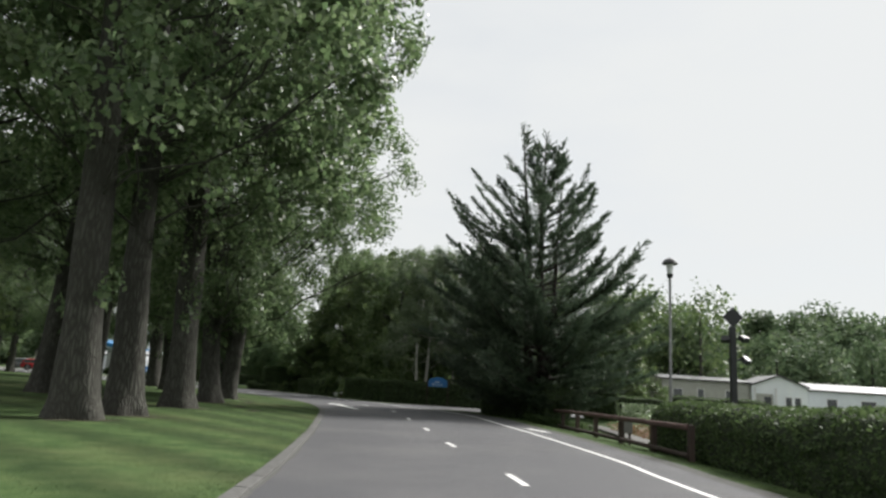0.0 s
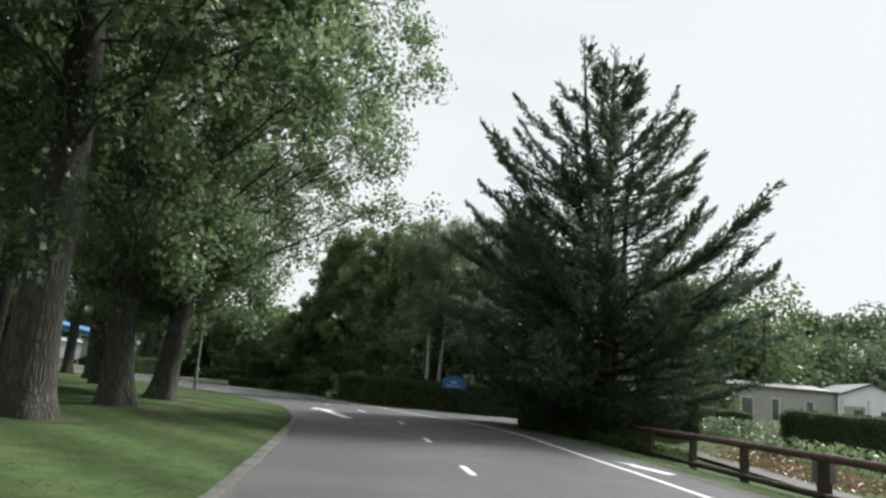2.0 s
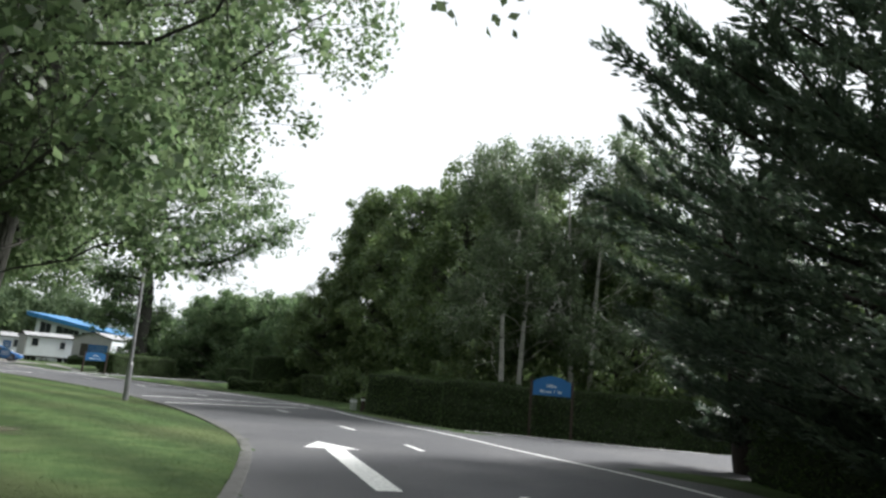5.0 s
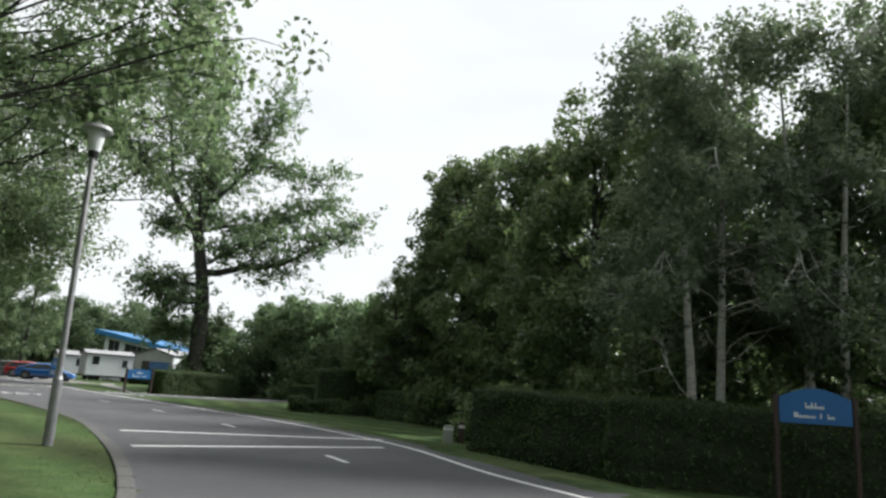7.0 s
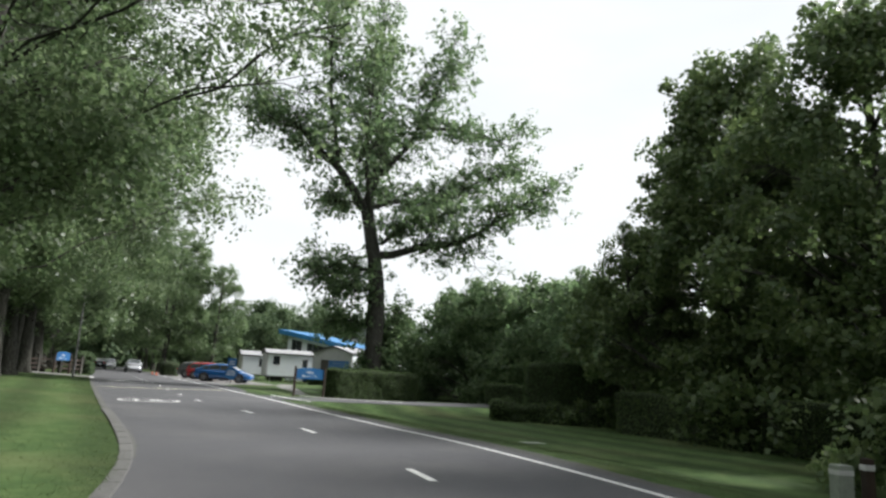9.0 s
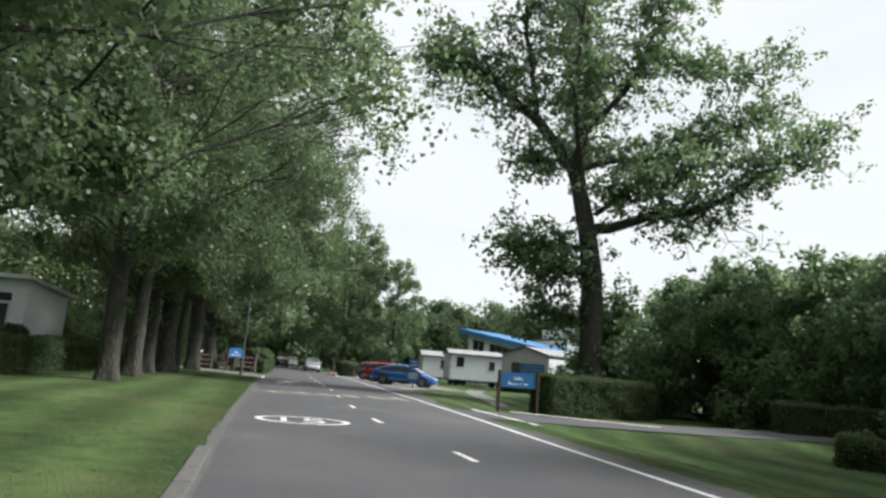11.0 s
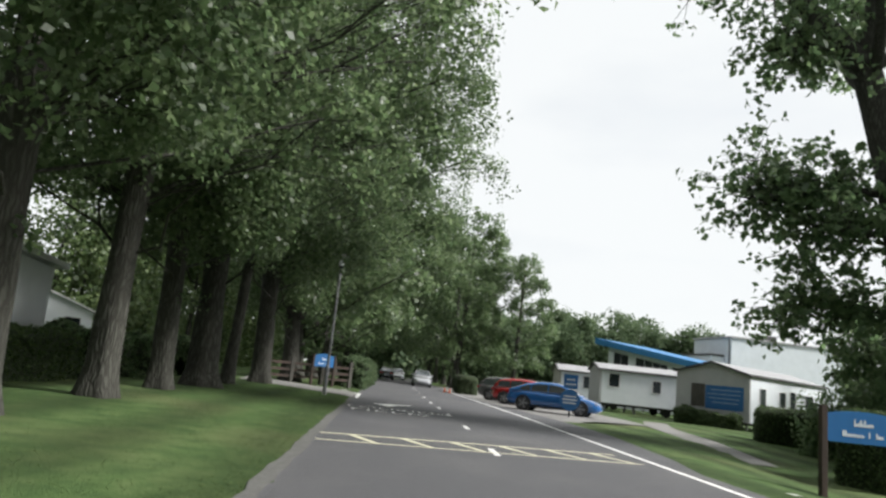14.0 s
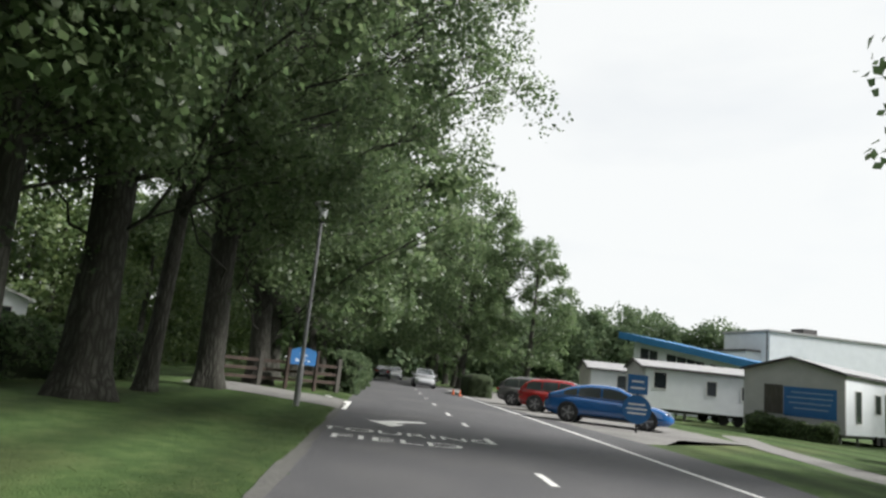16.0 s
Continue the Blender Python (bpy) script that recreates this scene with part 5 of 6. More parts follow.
# ---- signs ----
def board_sign(name, a, b, post_h, z0, z1, arch, label, rows, post_r=0.06, thick=0.05):
    """A blue board between two posts at a and b, arched on top, with bars for its lettering."""
    za = gz(*a)
    d = np.array(b) - np.array(a)
    L = float(np.linalg.norm(d))
    ob = thing(name, (a[0], a[1], za), label, "sign", turn=math.degrees(math.atan2(d[1], d[0])))
    for x in (0, L):
        bm = bmesh.new()
        add_box(bm, (x - post_r, -post_r, -0.2), (x + post_r, post_r, post_h), 0.012)
        part("post", bm, M["wood_dark"], ob)
    bm = bmesh.new()
    x0, x1 = post_r + 0.02, L - post_r - 0.02
    n = 12
    prof = [(x0, z0), (x1, z0)] + [(x1 - (x1 - x0) * i / n, z1 + arch * math.sin(math.pi * i / n)) for i in range(n + 1)]
    front = [bm.verts.new((x, -thick / 2, z)) for x, z in prof]
    back = [bm.verts.new((x, thick / 2, z)) for x, z in prof]
    bm.faces.new(front)
    bm.faces.new(back[::-1])
    for i in range(len(prof)):
        j = (i + 1) % len(prof)
        bm.faces.new((front[j], front[i], back[i], back[j]))
    bmesh.ops.recalc_face_normals(bm, faces=bm.faces[:])
    board = part("board", bm, M["sign_blue"], ob, "blue painted board")
    for fx0, fx1, fz0, fz1 in rows:
        bm = bmesh.new()
        add_box(bm, (x0 + fx0 * (x1 - x0), -thick / 2 - 0.006, z0 + fz0 * (z1 - z0)), (x0 + fx1 * (x1 - x0), -thick / 2 - 0.001, z0 + fz1 * (z1 - z0)), 0.0)
        part("lettering", bm, M["sign_white"], board, "pale lettering bar")
    return ob


def lettering_rows(spans, z, x_h, seed):
    """Bars the size of handwritten letters: (from, to) spans of words across the board, standing at height z."""
    rng = random.Random(seed)
    rows = []
    for a, b in spans:
        x = a
        first = True
        while x < b:
            w = rng.uniform(0.014, 0.022)
            tall = first or rng.random() < 0.2
            rows.append((x, min(x + w, b), z, z + x_h * (1.9 if tall else rng.uniform(0.8, 1.1))))
            x += w + 0.009
            first = False
    return rows


ROWS2 = lettering_rows([(0.36, 0.62)], 0.6, 0.13, 1) + lettering_rows([(0.2, 0.5), (0.56, 0.585), (0.66, 0.76)], 0.22, 0.11, 2)
board_sign("entrance_sign", (-35.1, 81.0), (-34.15, 82.4), 1.74, 1.06, 1.6, 0.08, "blue arched sign board between two dark posts", ROWS2)
board_sign("gate_sign", (-60.6, 83.75), (-60.75, 85.1), 1.55, 0.95, 1.5, 0.12, "small blue arched sign board at the gateway", ROWS2)
board_sign("junction_sign", (-1.65, 56.45), (-0.2, 56.6), 2.08, 1.54, 2.02, 0.2, "blue arched sign board in front of the hedge", ROWS2, 0.04)


def totem_sign():
    x, y = -50.25, 91.6
    ob = thing("car_park_sign", (x, y, gz(x, y)), "blue sign with a square head over a round board", "sign", turn=32)
    bm = bmesh.new()
    add_tube(bm, [(0, 0.04, -0.2), (0, 0.04, 1.9)], [0.04, 0.04], 10)
    part("post", bm, M["dark_metal"], ob)
    bm = bmesh.new()
    add_tube(bm, [(0, -0.03, 0.78), (0, 0.0, 0.78)], [0.48, 0.48], 32)
    disc = part("round_board", bm, M["sign_blue"], ob)
    bm = bmesh.new()
    add_box(bm, (-0.33, -0.03, 1.3), (0.33, 0.0, 1.95), 0.01)
    head = part("square_board", bm, M["sign_blue"], ob)
    for par, rows in ((disc, ((-0.28, 0.28, 0.95), (-0.34, 0.34, 0.8), (-0.3, 0.3, 0.65))), (head, ((-0.2, 0.2, 1.72), (-0.24, 0.24, 1.5)))):
        for p, q, z in rows:
            bm = bmesh.new()
            add_box(bm, (p, -0.036, z - 0.03), (q, -0.031, z + 0.03))
            part("lettering", bm, M["sign_white"], par, "pale lettering bar")


totem_sign()


# ---- gateway fence ----
def gate_fence():
    a, b = np.array((-61.2, 82.9)), np.array((-61.5, 86.6))
    ob = thing("gate_fence", (a[0], a[1], gz(*a)), "weathered three-rail timber fence at the gateway", "fence", turn=math.degrees(math.atan2(*(b - a)[::-1])))
    L = float(np.linalg.norm(b - a))
    for x in (0, L / 2, L):
        bm = bmesh.new()
        add_box(bm, (x - 0.09, -0.09, -0.2), (x + 0.09, 0.09, 1.3), 0.02)
        part("post", bm, M["wood_grey"], ob)
    for z in (0.3, 0.62, 0.95):
        bm = bmesh.new()
        add_box(bm, (-1.6, -0.045, z - 0.06), (L, -0.005, z + 0.06), 0.008)
        part("rail", bm, M["wood_dark"], ob)


gate_fence()


# ---- buildings ----
def caravan(name, corner, along, length, width, z0, ze, zr, gable_mat, side_mat, label, windows=(), gable_windows=(), wheels=True, category="caravan", gable_front=True):
    """A static caravan or lodge. corner: its near corner; along: degrees of its long side; the gable stands at x = 0."""
    base = gz(*corner)
    ob = thing(name, (corner[0], corner[1], base), label, category, turn=along)
    L, W, t = length, width, 0.12
    # walls
    for nm, y_out, y_in in (("side_wall", 0.0, t), ("back_wall", W, W - t)):
        bm = bmesh.new()
        n = int((ze - z0) / 0.24)
        lap = 0.002 if y_out < y_in else -0.002
        prof = [(y_in, ze), (y_in, z0)]
        for i in range(n):
            prof += [(y_out, z0 + (ze - z0) * i / n), (y_out + lap, z0 + (ze - z0) * (i + 1) / n)]
        ends = [[bm.verts.new((x, y, z)) for y, z in prof] for x in (0.02 + t, L - 0.02 - t)]
        m = len(prof)
        for i in range(m):
            k = (i + 1) % m
            bm.faces.new((ends[0][i], ends[0][k], ends[1][k], ends[1][i]))
        bm.faces.new(ends[0])
        bm.faces.new(ends[1])
        bmesh.ops.recalc_face_normals(bm, faces=bm.faces[:])
        part(nm, bm, side_mat, ob)
    for x0 in (0, L - t):
        bm = bmesh.new()
        prof = [(0, z0), (W, z0), (W, ze), (W / 2, zr), (0, ze)]
        f = [bm.verts.new((x0, y, z)) for y, z in prof]
        k = [bm.verts.new((x0 + t, y, z)) for y, z in prof]
        bm.faces.new(f)
        bm.faces.new(k)
        for i in range(5):
            j = (i + 1) % 5
            bm.faces.new((f[i], f[j], k[j], k[i]))
        bmesh.ops.recalc_face_normals(bm, faces=bm.faces[:])
        part("gable", bm, gable_mat, ob)
    # roof
    sl = math.hypot(W / 2, zr - ze)
    for s in (0, 1):
        bm = bmesh.new()
        ov = 0.14
        a = (zr - ze) / (W / 2)
        y0, y1 = (-ov, W / 2) if s == 0 else (W / 2, W + ov)
        zz = (lambda y: ze + 0.03 + a * (y if y <= W / 2 else W - y))
        vs = [bm.verts.new((x, y, zz(y) + dz)) for dz in (0, 0.07) for x, y in ((-0.1, y0), (L + 0.1, y0), (L + 0.1, y1), (-0.1, y1))]
        for q in ((0, 1, 2, 3), (7, 6, 5, 4), (0, 4, 5, 1), (1, 5, 6, 2), (2, 6, 7, 3), (3, 7, 4, 0)):
            bm.faces.new([vs[i] for i in q])
        bmesh.ops.recalc_face_normals(bm, faces=bm.faces[:])
        part("roof", bm, M["roof_metal"], ob)
        bm = bmesh.new()
        p0, p1 = Vector((-0.13, y0, zz(y0) + 0.03)), Vector((-0.13, y1, zz(y1) + 0.03))
        add_tube(bm, [p0, p1], [0.075, 0.075], 4)
        part("bargeboard", bm, M["roof_edge"], ob)
    bm = bmesh.new()
    add_box(bm, (-0.1, -0.16, ze - 0.02), (L + 0.1, -0.12, ze + 0.1))
    part("gutter", bm, M["roof_edge"], ob)

    def window(cx, cz, w, h, face):
        m = Matrix.Identity(4) if face == "side" else pose(0, 0, 0, 0, 0, -90) @ Matrix.Scale(-1, 4, (1, 0, 0))
        bm = bmesh.new()
        for lo, hi in (((cx - w / 2 - 0.05, -0.03, cz - h / 2 - 0.05), (cx + w / 2 + 0.05, 0.01, cz - h / 2)), ((cx - w / 2 - 0.05, -0.03, cz + h / 2), (cx + w / 2 + 0.05, 0.01, cz + h / 2 + 0.05)),
                       ((cx - w / 2 - 0.05, -0.03, cz - h / 2), (cx - w / 2, 0.01, cz + h / 2)), ((cx + w / 2, -0.03, cz - h / 2), (cx + w / 2 + 0.05, 0.01, cz + h / 2))):
            add_box(bm, lo, hi)
        if face != "side":
            bmesh.ops.transform(bm, matrix=Matrix(((0, 1, 0, 0), (1, 0, 0, 0), (0, 0, 1, 0), (0, 0, 0, 1))), verts=bm.verts[:])
            bmesh.ops.reverse_faces(bm, faces=bm.faces[:])
        wf = part("window", bm, M["frame_white"], ob)
        bm = bmesh.new()
        add_box(bm, (cx - w / 2, -0.012, cz - h / 2), (cx + w / 2, 0.012, cz + h / 2))
        if face != "side":
            bmesh.ops.transform(bm, matrix=Matrix(((0, 1, 0, 0), (1, 0, 0, 0), (0, 0, 1, 0), (0, 0, 0, 1))), verts=bm.verts[:])
            bmesh.ops.reverse_faces(bm, faces=bm.faces[:])
        part("pane", bm, M["window"], wf)

    for w_ in windows:
        window(*w_, "side")
    for w_ in gable_windows:
        window(*w_, "gable")
    if wheels:
        bm = bmesh.new()
        add_box(bm, (0.2, 0.25, z0 - 0.16), (L - 0.2, W - 0.25, z0), 0.01)
        part("chassis", bm, M["dark_metal"], ob)
        for x in (L * 0.5 - 0.42, L * 0.5 + 0.42):
            for y in (0.28, W - 0.28):
                bm = bmesh.new()
                add_tube(bm, [(x, y - 0.1, 0.3), (x, y + 0.1, 0.3)], [0.3, 0.3], 18)
                part("wheel", bm, M["rubber"], ob)
        for x in (0.5, L * 0.25, L * 0.75, L - 0.5):
            for y in (0.4, W - 0.4):
                bm = bmesh.new()
                add_box(bm, (x - 0.05, y - 0.05, -0.1), (x + 0.05, y + 0.05, z0 - 0.1))
                part("jack", bm, M["galv"], ob)
    else:
        bm = bmesh.new()
        add_box(bm, (0.05, 0.05, -0.3), (L - 0.05, W - 0.05, z0))
        part("skirt", bm, M["concrete"], ob)
    return ob


gb = caravan("grey_caravan", (-48.85, 105.95), 90, 10.5, 4.75, 0.45, 3.15, 3.8, M["clad_grey"], M["clad_white"], "grey-gabled static caravan with white sides and a low roof", windows=((1.6, 1.75, 0.75, 1.5), (4.2, 2.0, 0.8, 0.9), (5.6, 1.6, 0.8, 1.9), (8.0, 2.0, 1.2, 0.9)))
bm = bmesh.new()
add_box(bm, (-0.02, 0.35, 1.05), (-0.006, 2.75, 2.45))
ban = part("banner", bm, M["sign_blue"], gb, "blue banner with pale lines of lettering")
for z, y0, y1 in ((2.2, 0.5, 2.4), (1.95, 0.5, 2.6), (1.7, 0.6, 2.5), (1.45, 0.7, 2.3)):
    bm = bmesh.new()
    add_box(bm, (-0.028, y0, z - 0.024), (-0.022, y1, z + 0.024))
    part("lettering", bm, M["sign_pale"], ban, "pale lettering bar")
bm = bmesh.new()
add_box(bm, (-0.02, 2.78, 1.1), (-0.006, 3.7, 2.5))
part("picture_panel", bm, M["wood_grey"], gb, "faded picture panel")
caravan("white_caravan", (-59.6, 106.0), 50, 10.5, 3.6, 0.6, 2.85, 3.3, M["clad_grey"], M["clad_white"], "white static caravan on wheels with a grey gable", windows=((1.0, 2.2, 0.7, 0.9), (4.0, 2.0, 0.55, 0.8), (6.0, 1.9, 0.5, 0.75), (8.6, 2.0, 0.9, 0.9)))
caravan("small_caravan", (-65.2, 108.2), 50, 8.0, 3.2, 0.6, 2.6, 3.1, M["clad_cream"], M["clad_white"], "small white caravan with a grey-green gable", windows=((2.2, 1.9, 0.6, 0.9),))
caravan("cream_lodge", (16.0, 62.0), 6, 6.9, 5.4, 0.35, 3.2, 3.55, M["clad_cream"], M["clad_cream"], "grey-cream holiday lodge with a pale roof", windows=((1.2, 2.0, 0.7, 1.0), (3.0, 1.9, 0.45, 1.3), (5.2, 1.9, 0.45, 1.3)), wheels=False, category="lodge")
porch = caravan("porch_lodge", (26.9, 62.2), 84, 6.0, 4.0, 0.35, 3.1, 3.9, M["clad_bright"], M["clad_bright"], "white lodge gable with a flat panel toned as a shaded porch", wheels=False, category="lodge", windows=(), gable_windows=((0.7, 1.75, 0.4, 1.1), (1.35, 1.75, 0.4, 1.1)))
# no recess is cut: a flat darker panel carries the porch's shade
bm = bmesh.new()
add_box(bm, (-0.03, 2.45, 0.4), (-0.004, 3.75, 2.5))
part("porch_shade_panel", bm, M["clad_cream"], porch, "flat darker panel toned as the shade of a porch recess")
bm = bmesh.new()
add_box(bm, (-0.05, 2.6, 0.4), (-0.034, 3.1, 2.3))
part("porch_door", bm, M["window"], porch, "dark glazed door")
for y in (2.35, 3.85):
    bm = bmesh.new()
    add_box(bm, (-0.42, y - 0.06, -0.1), (-0.3, y + 0.06, 2.95))
    part("porch_post", bm, M["frame_white"], porch, "white porch post")
caravan("far_lodge", (28.6, 66.0), 4, 12.0, 5.0, 0.35, 3.0, 3.6, M["clad_white"], M["clad_white"], "long white lodge with a pale roof", windows=((2, 1.9, 0.8, 1.0), (5, 1.9, 1.2, 1.0), (9, 1.9, 0.8, 1.0)), wheels=False, category="lodge")


def bungalow():
    """White bungalow under a single-pitch roof, high along its windowed front."""
    L, W, zf, zb = 9.0, 3.3, 3.45, 3.05
    x, y = -49.9, 67.7
    ob = thing("bungalow", (x, y, gz(x, y)), "white bungalow with large windows behind the hedge", "bungalow", turn=223.6)
    t = 0.15
    # x runs along the front away from the near corner; y into the house is negative
    for nm, lo, hi in (("front_wall", (0.0, -t, 0), (L, 0.0, zf)), ("back_wall", (0.0, -W, 0), (L, -W + t, zb))):
        bm = bmesh.new()
        add_box(bm, lo, hi)
        part(nm, bm, M["clad_bright"], ob)
    for x0 in (0.0, L - t):
        bm = bmesh.new()
        prof = [(-t - 0.002, 0), (-W + t + 0.002, 0), (-W + t + 0.002, zb - 0.02), (-t - 0.002, zf - 0.05)]
        f = [bm.verts.new((x0 + 0.003, q, z)) for q, z in prof]
        k = [bm.verts.new((x0 + t, q, z)) for q, z in prof]
        bm.faces.new(f)
        bm.faces.new(k)
        for i in range(4):
            j = (i + 1) % 4
            bm.faces.new((f[i], f[j], k[j], k[i]))
        bmesh.ops.recalc_face_normals(bm, faces=bm.faces[:])
        part("end_wall", bm, M["clad_bright"], ob)
    bm = bmesh.new()
    sl = (zf - zb) / W
    vs = [bm.verts.new((q, r, zf + 0.03 + sl * r + dz)) for dz in (0, 0.16) for q, r in ((-0.25, 0.3), (L + 0.25, 0.3), (L + 0.25, -W - 0.3), (-0.25, -W - 0.3))]
    for q in ((0, 1, 2, 3), (7, 6, 5, 4), (0, 4, 5, 1), (1, 5, 6, 2), (2, 6, 7, 3), (3, 7, 4, 0)):
        bm.faces.new([vs[i] for i in q])
    bmesh.ops.recalc_face_normals(bm, faces=bm.faces[:])
    part("roof", bm, M["frame_white"], ob, "thin white-edged roof slab")
    for x0, x1 in ((0.7, 2.6), (3.2, 5.0), (5.8, 7.6)):
        bm = bmesh.new()
        for lo, hi in (((x0 - 0.07, 0.002, 1.1), (x1 + 0.07, 0.05, 1.17)), ((x0 - 0.07, 0.002, 2.45), (x1 + 0.07, 0.05, 2.52)), ((x0 - 0.07, 0.002, 1.17), (x0, 0.05, 2.45)), ((x1, 0.002, 1.17), (x1 + 0.07, 0.05, 2.45)), (((x0 + x1) / 2 - 0.03, 0.002, 1.17), ((x0 + x1) / 2 + 0.03, 0.05, 2.45))):
            add_box(bm, lo, hi)
        wf = part("window", bm, M["frame_white"], ob)
        for p0, p1 in ((x0, (x0 + x1) / 2 - 0.03), ((x0 + x1) / 2 + 0.03, x1)):
            bm = bmesh.new()
            add_box(bm, (p0, 0.003, 1.17), (p1, 0.02, 2.45))
            part("pane", bm, M["window"], wf)
        bm = bmesh.new()
        add_box(bm, (x0 - 0.07, 0.002, 2.56), (x1 + 0.07, 0.03, 2.9))
        part("panel", bm, M["window"], ob, "dark panel above the window")


bungalow()
# clipped shrubs along its front
for i, (x, y, w, h) in enumerate(((-49.1, 66.6, 0.95, 1.6), (-49.7, 68.6, 0.7, 1.25), (-50.7, 69.7, 0.55, 1.05), (-50.8, 65.2, 0.9, 1.7))):
    hedge("garden_shrub", (x, y), (x + w * 0.6, y + w * 0.8), w, h, "small rounded dark shrub beside the white bungalow", side=1, seed=60 + i, density=240, top_round=0.4, lump=0.2)


def chalet():
    """Small white chalet with a low gable towards the lawn."""
    W, D, ze, zr = 6.4, 6.0, 2.85, 4.0
    ob = thing("chalet", (-83.9, 71.8, gz(-83.9, 71.8)), "small white chalet with one dark window and a pale gabled roof", "chalet")
    bm = bmesh.new()
    prof = [(0, 0), (W, 0), (W, ze), (W / 2, zr), (0, ze)]
    f = [bm.verts.new((0, y, z)) for y, z in prof]
    k = [bm.verts.new((-D, y, z)) for y, z in prof]
    bm.faces.new(f)
    bm.faces.new(k[::-1])
    for i in range(5):
        j = (i + 1) % 5
        bm.faces.new((f[j], f[i], k[i], k[j]))
    bmesh.ops.recalc_face_normals(bm, faces=bm.faces[:])
    part("wall", bm, M["clad_bright"], ob)
    sl = (zr - ze) / (W / 2)
    for sg in (-1, 1):
        bm = bmesh.new()
        ys = (W / 2, W / 2 + sg * (W / 2 + 0.35))
        vs = [bm.verts.new((x, y, zr + 0.02 - sl * abs(y - W / 2) + dz)) for dz in (0, 0.14) for x, y in ((0.3, ys[0]), (0.3, ys[1]), (-D - 0.3, ys[1]), (-D - 0.3, ys[0]))]
        for q in ((0, 1, 2, 3), (7, 6, 5, 4), (0, 4, 5, 1), (1, 5, 6, 2), (2, 6, 7, 3), (3, 7, 4, 0)):
            bm.faces.new([vs[i] for i in q])
        bmesh.ops.recalc_face_normals(bm, faces=bm.faces[:])
        part("roof_slope", bm, M["frame_white"], ob, "pale roof slab")
    for y0, y1 in ((4.6, 5.6), (1.2, 2.6)):
        bm = bmesh.new()
        for lo, hi in (((0.002, y0 - 0.06, 1.35), (0.05, y1 + 0.06, 1.41)), ((0.002, y0 - 0.06, 2.35), (0.05, y1 + 0.06, 2.41)), ((0.002, y0 - 0.06, 1.41), (0.05, y0, 2.35)), ((0.002, y1, 1.41), (0.05, y1 + 0.06, 2.35))):
            add_box(bm, lo, hi)
        wf = part("window", bm, M["frame_white"], ob)
        bm = bmesh.new()
        add_box(bm, (0.003, y0, 1.41), (0.02, y1, 2.35))
        part("pane", bm, M["window"], wf)


chalet()


def clubhouse():
    a, L = np.array((-73.9, 125.9)), 13.5
    ob = thing("clubhouse", (a[0], a[1], -0.2), "white clubhouse with dark windows under a sloping blue roof edge", "building")
    top = lambda x: 6.55 - 0.165 * x
    bm = bmesh.new()
    prof = [(0, 0), (L, 0), (L, top(L) - 0.1), (0, top(0) - 0.1)]
    f = [bm.verts.new((x, 0, z)) for x, z in prof]
    k = [bm.verts.new((x, 8, z)) for x, z in prof]
    bm.faces.new(f)
    bm.faces.new(k[::-1])
    for i in range(4):
        j = (i + 1) % 4
        bm.faces.new((f[j], f[i], k[i], k[j]))
    bmesh.ops.recalc_face_normals(bm, faces=bm.faces[:])
    part("wall", bm, M["clad_white"], ob)
    bm = bmesh.new()
    vs = [bm.verts.new((x, y, top(x) + dz)) for dz in (-0.32, 0.3) for x, y in ((-1.3, -0.7), (L + 0.4, -0.7), (L + 0.4, 8.6), (-1.3, 8.6))]
    for q in ((0, 1, 2, 3), (7, 6, 5, 4), (0, 4, 5, 1), (1, 5, 6, 2), (2, 6, 7, 3), (3, 7, 4, 0)):
        bm.faces.new([vs[i] for i in q])
    bmesh.ops.recalc_face_normals(bm, faces=bm.faces[:])
    part("roof", bm, M["blue_panel"], ob, "deep blue sloping roof slab")
    for x0, x1 in ((0.75, 1.6), (1.68, 2.5), (3.45, 4.4), (4.48, 5.35), (5.43, 6.2), (6.28, 7.05), (7.6, 8.4), (8.48, 9.3), (9.38, 10.2), (11.0, 12.2)):
        bm = bmesh.new()
        pr = [(x0, 4.1), (x1, 4.1), (x1, top(x1) - 0.75), (x0, top(x0) - 0.75)]
        f = [bm.verts.new((x, -0.05, z)) for x, z in pr]
        k = [bm.verts.new((x, 0.03, z)) for x, z in pr]
        bm.faces.new(f)
        bm.faces.new(k[::-1])
        for i in range(4):
            bm.faces.new((f[(i + 1) % 4], f[i], k[i], k[(i + 1) % 4]))
        bmesh.ops.recalc_face_normals(bm, faces=bm.faces[:])
        part("window", bm, M["window"], ob)
    # white block behind
    ob2 = thing("hall", (-67.6, 139.6, -0.1), "large plain white hall with a flat roof and a vent", "building", turn=62)
    for nm, lo, hi, mat in (("main_wall", (0, 0, 0), (15, 7.4, 8.8), M["clad_hall"]), ("roof_rim", (-0.15, -0.15, 8.8), (15.2, 7.6, 9.02), M["roof_metal"]), ("rooftop_vent", (5.5, 2, 9.02), (7.2, 3.8, 9.8), M["roof_edge"]), ("lower_block", (-1.7, 1.2, 0), (-0.02, 7.0, 6.7), M["clad_hall"]), ("lower_rim", (-1.85, 1.05, 6.7), (-0.16, 7.2, 6.9), M["roof_edge"]), ("window", (-1.74, 1.6, 5.1), (-1.68, 2.5, 6.0), M["window"]), ("drainpipe", (-0.1, 0.25, 0), (-0.02, 0.37, 8.8), M["roof_edge"])):
        bm = bmesh.new()
        add_box(bm, lo, hi, 0.03)
        part(nm, bm, mat, ob2)


clubhouse()


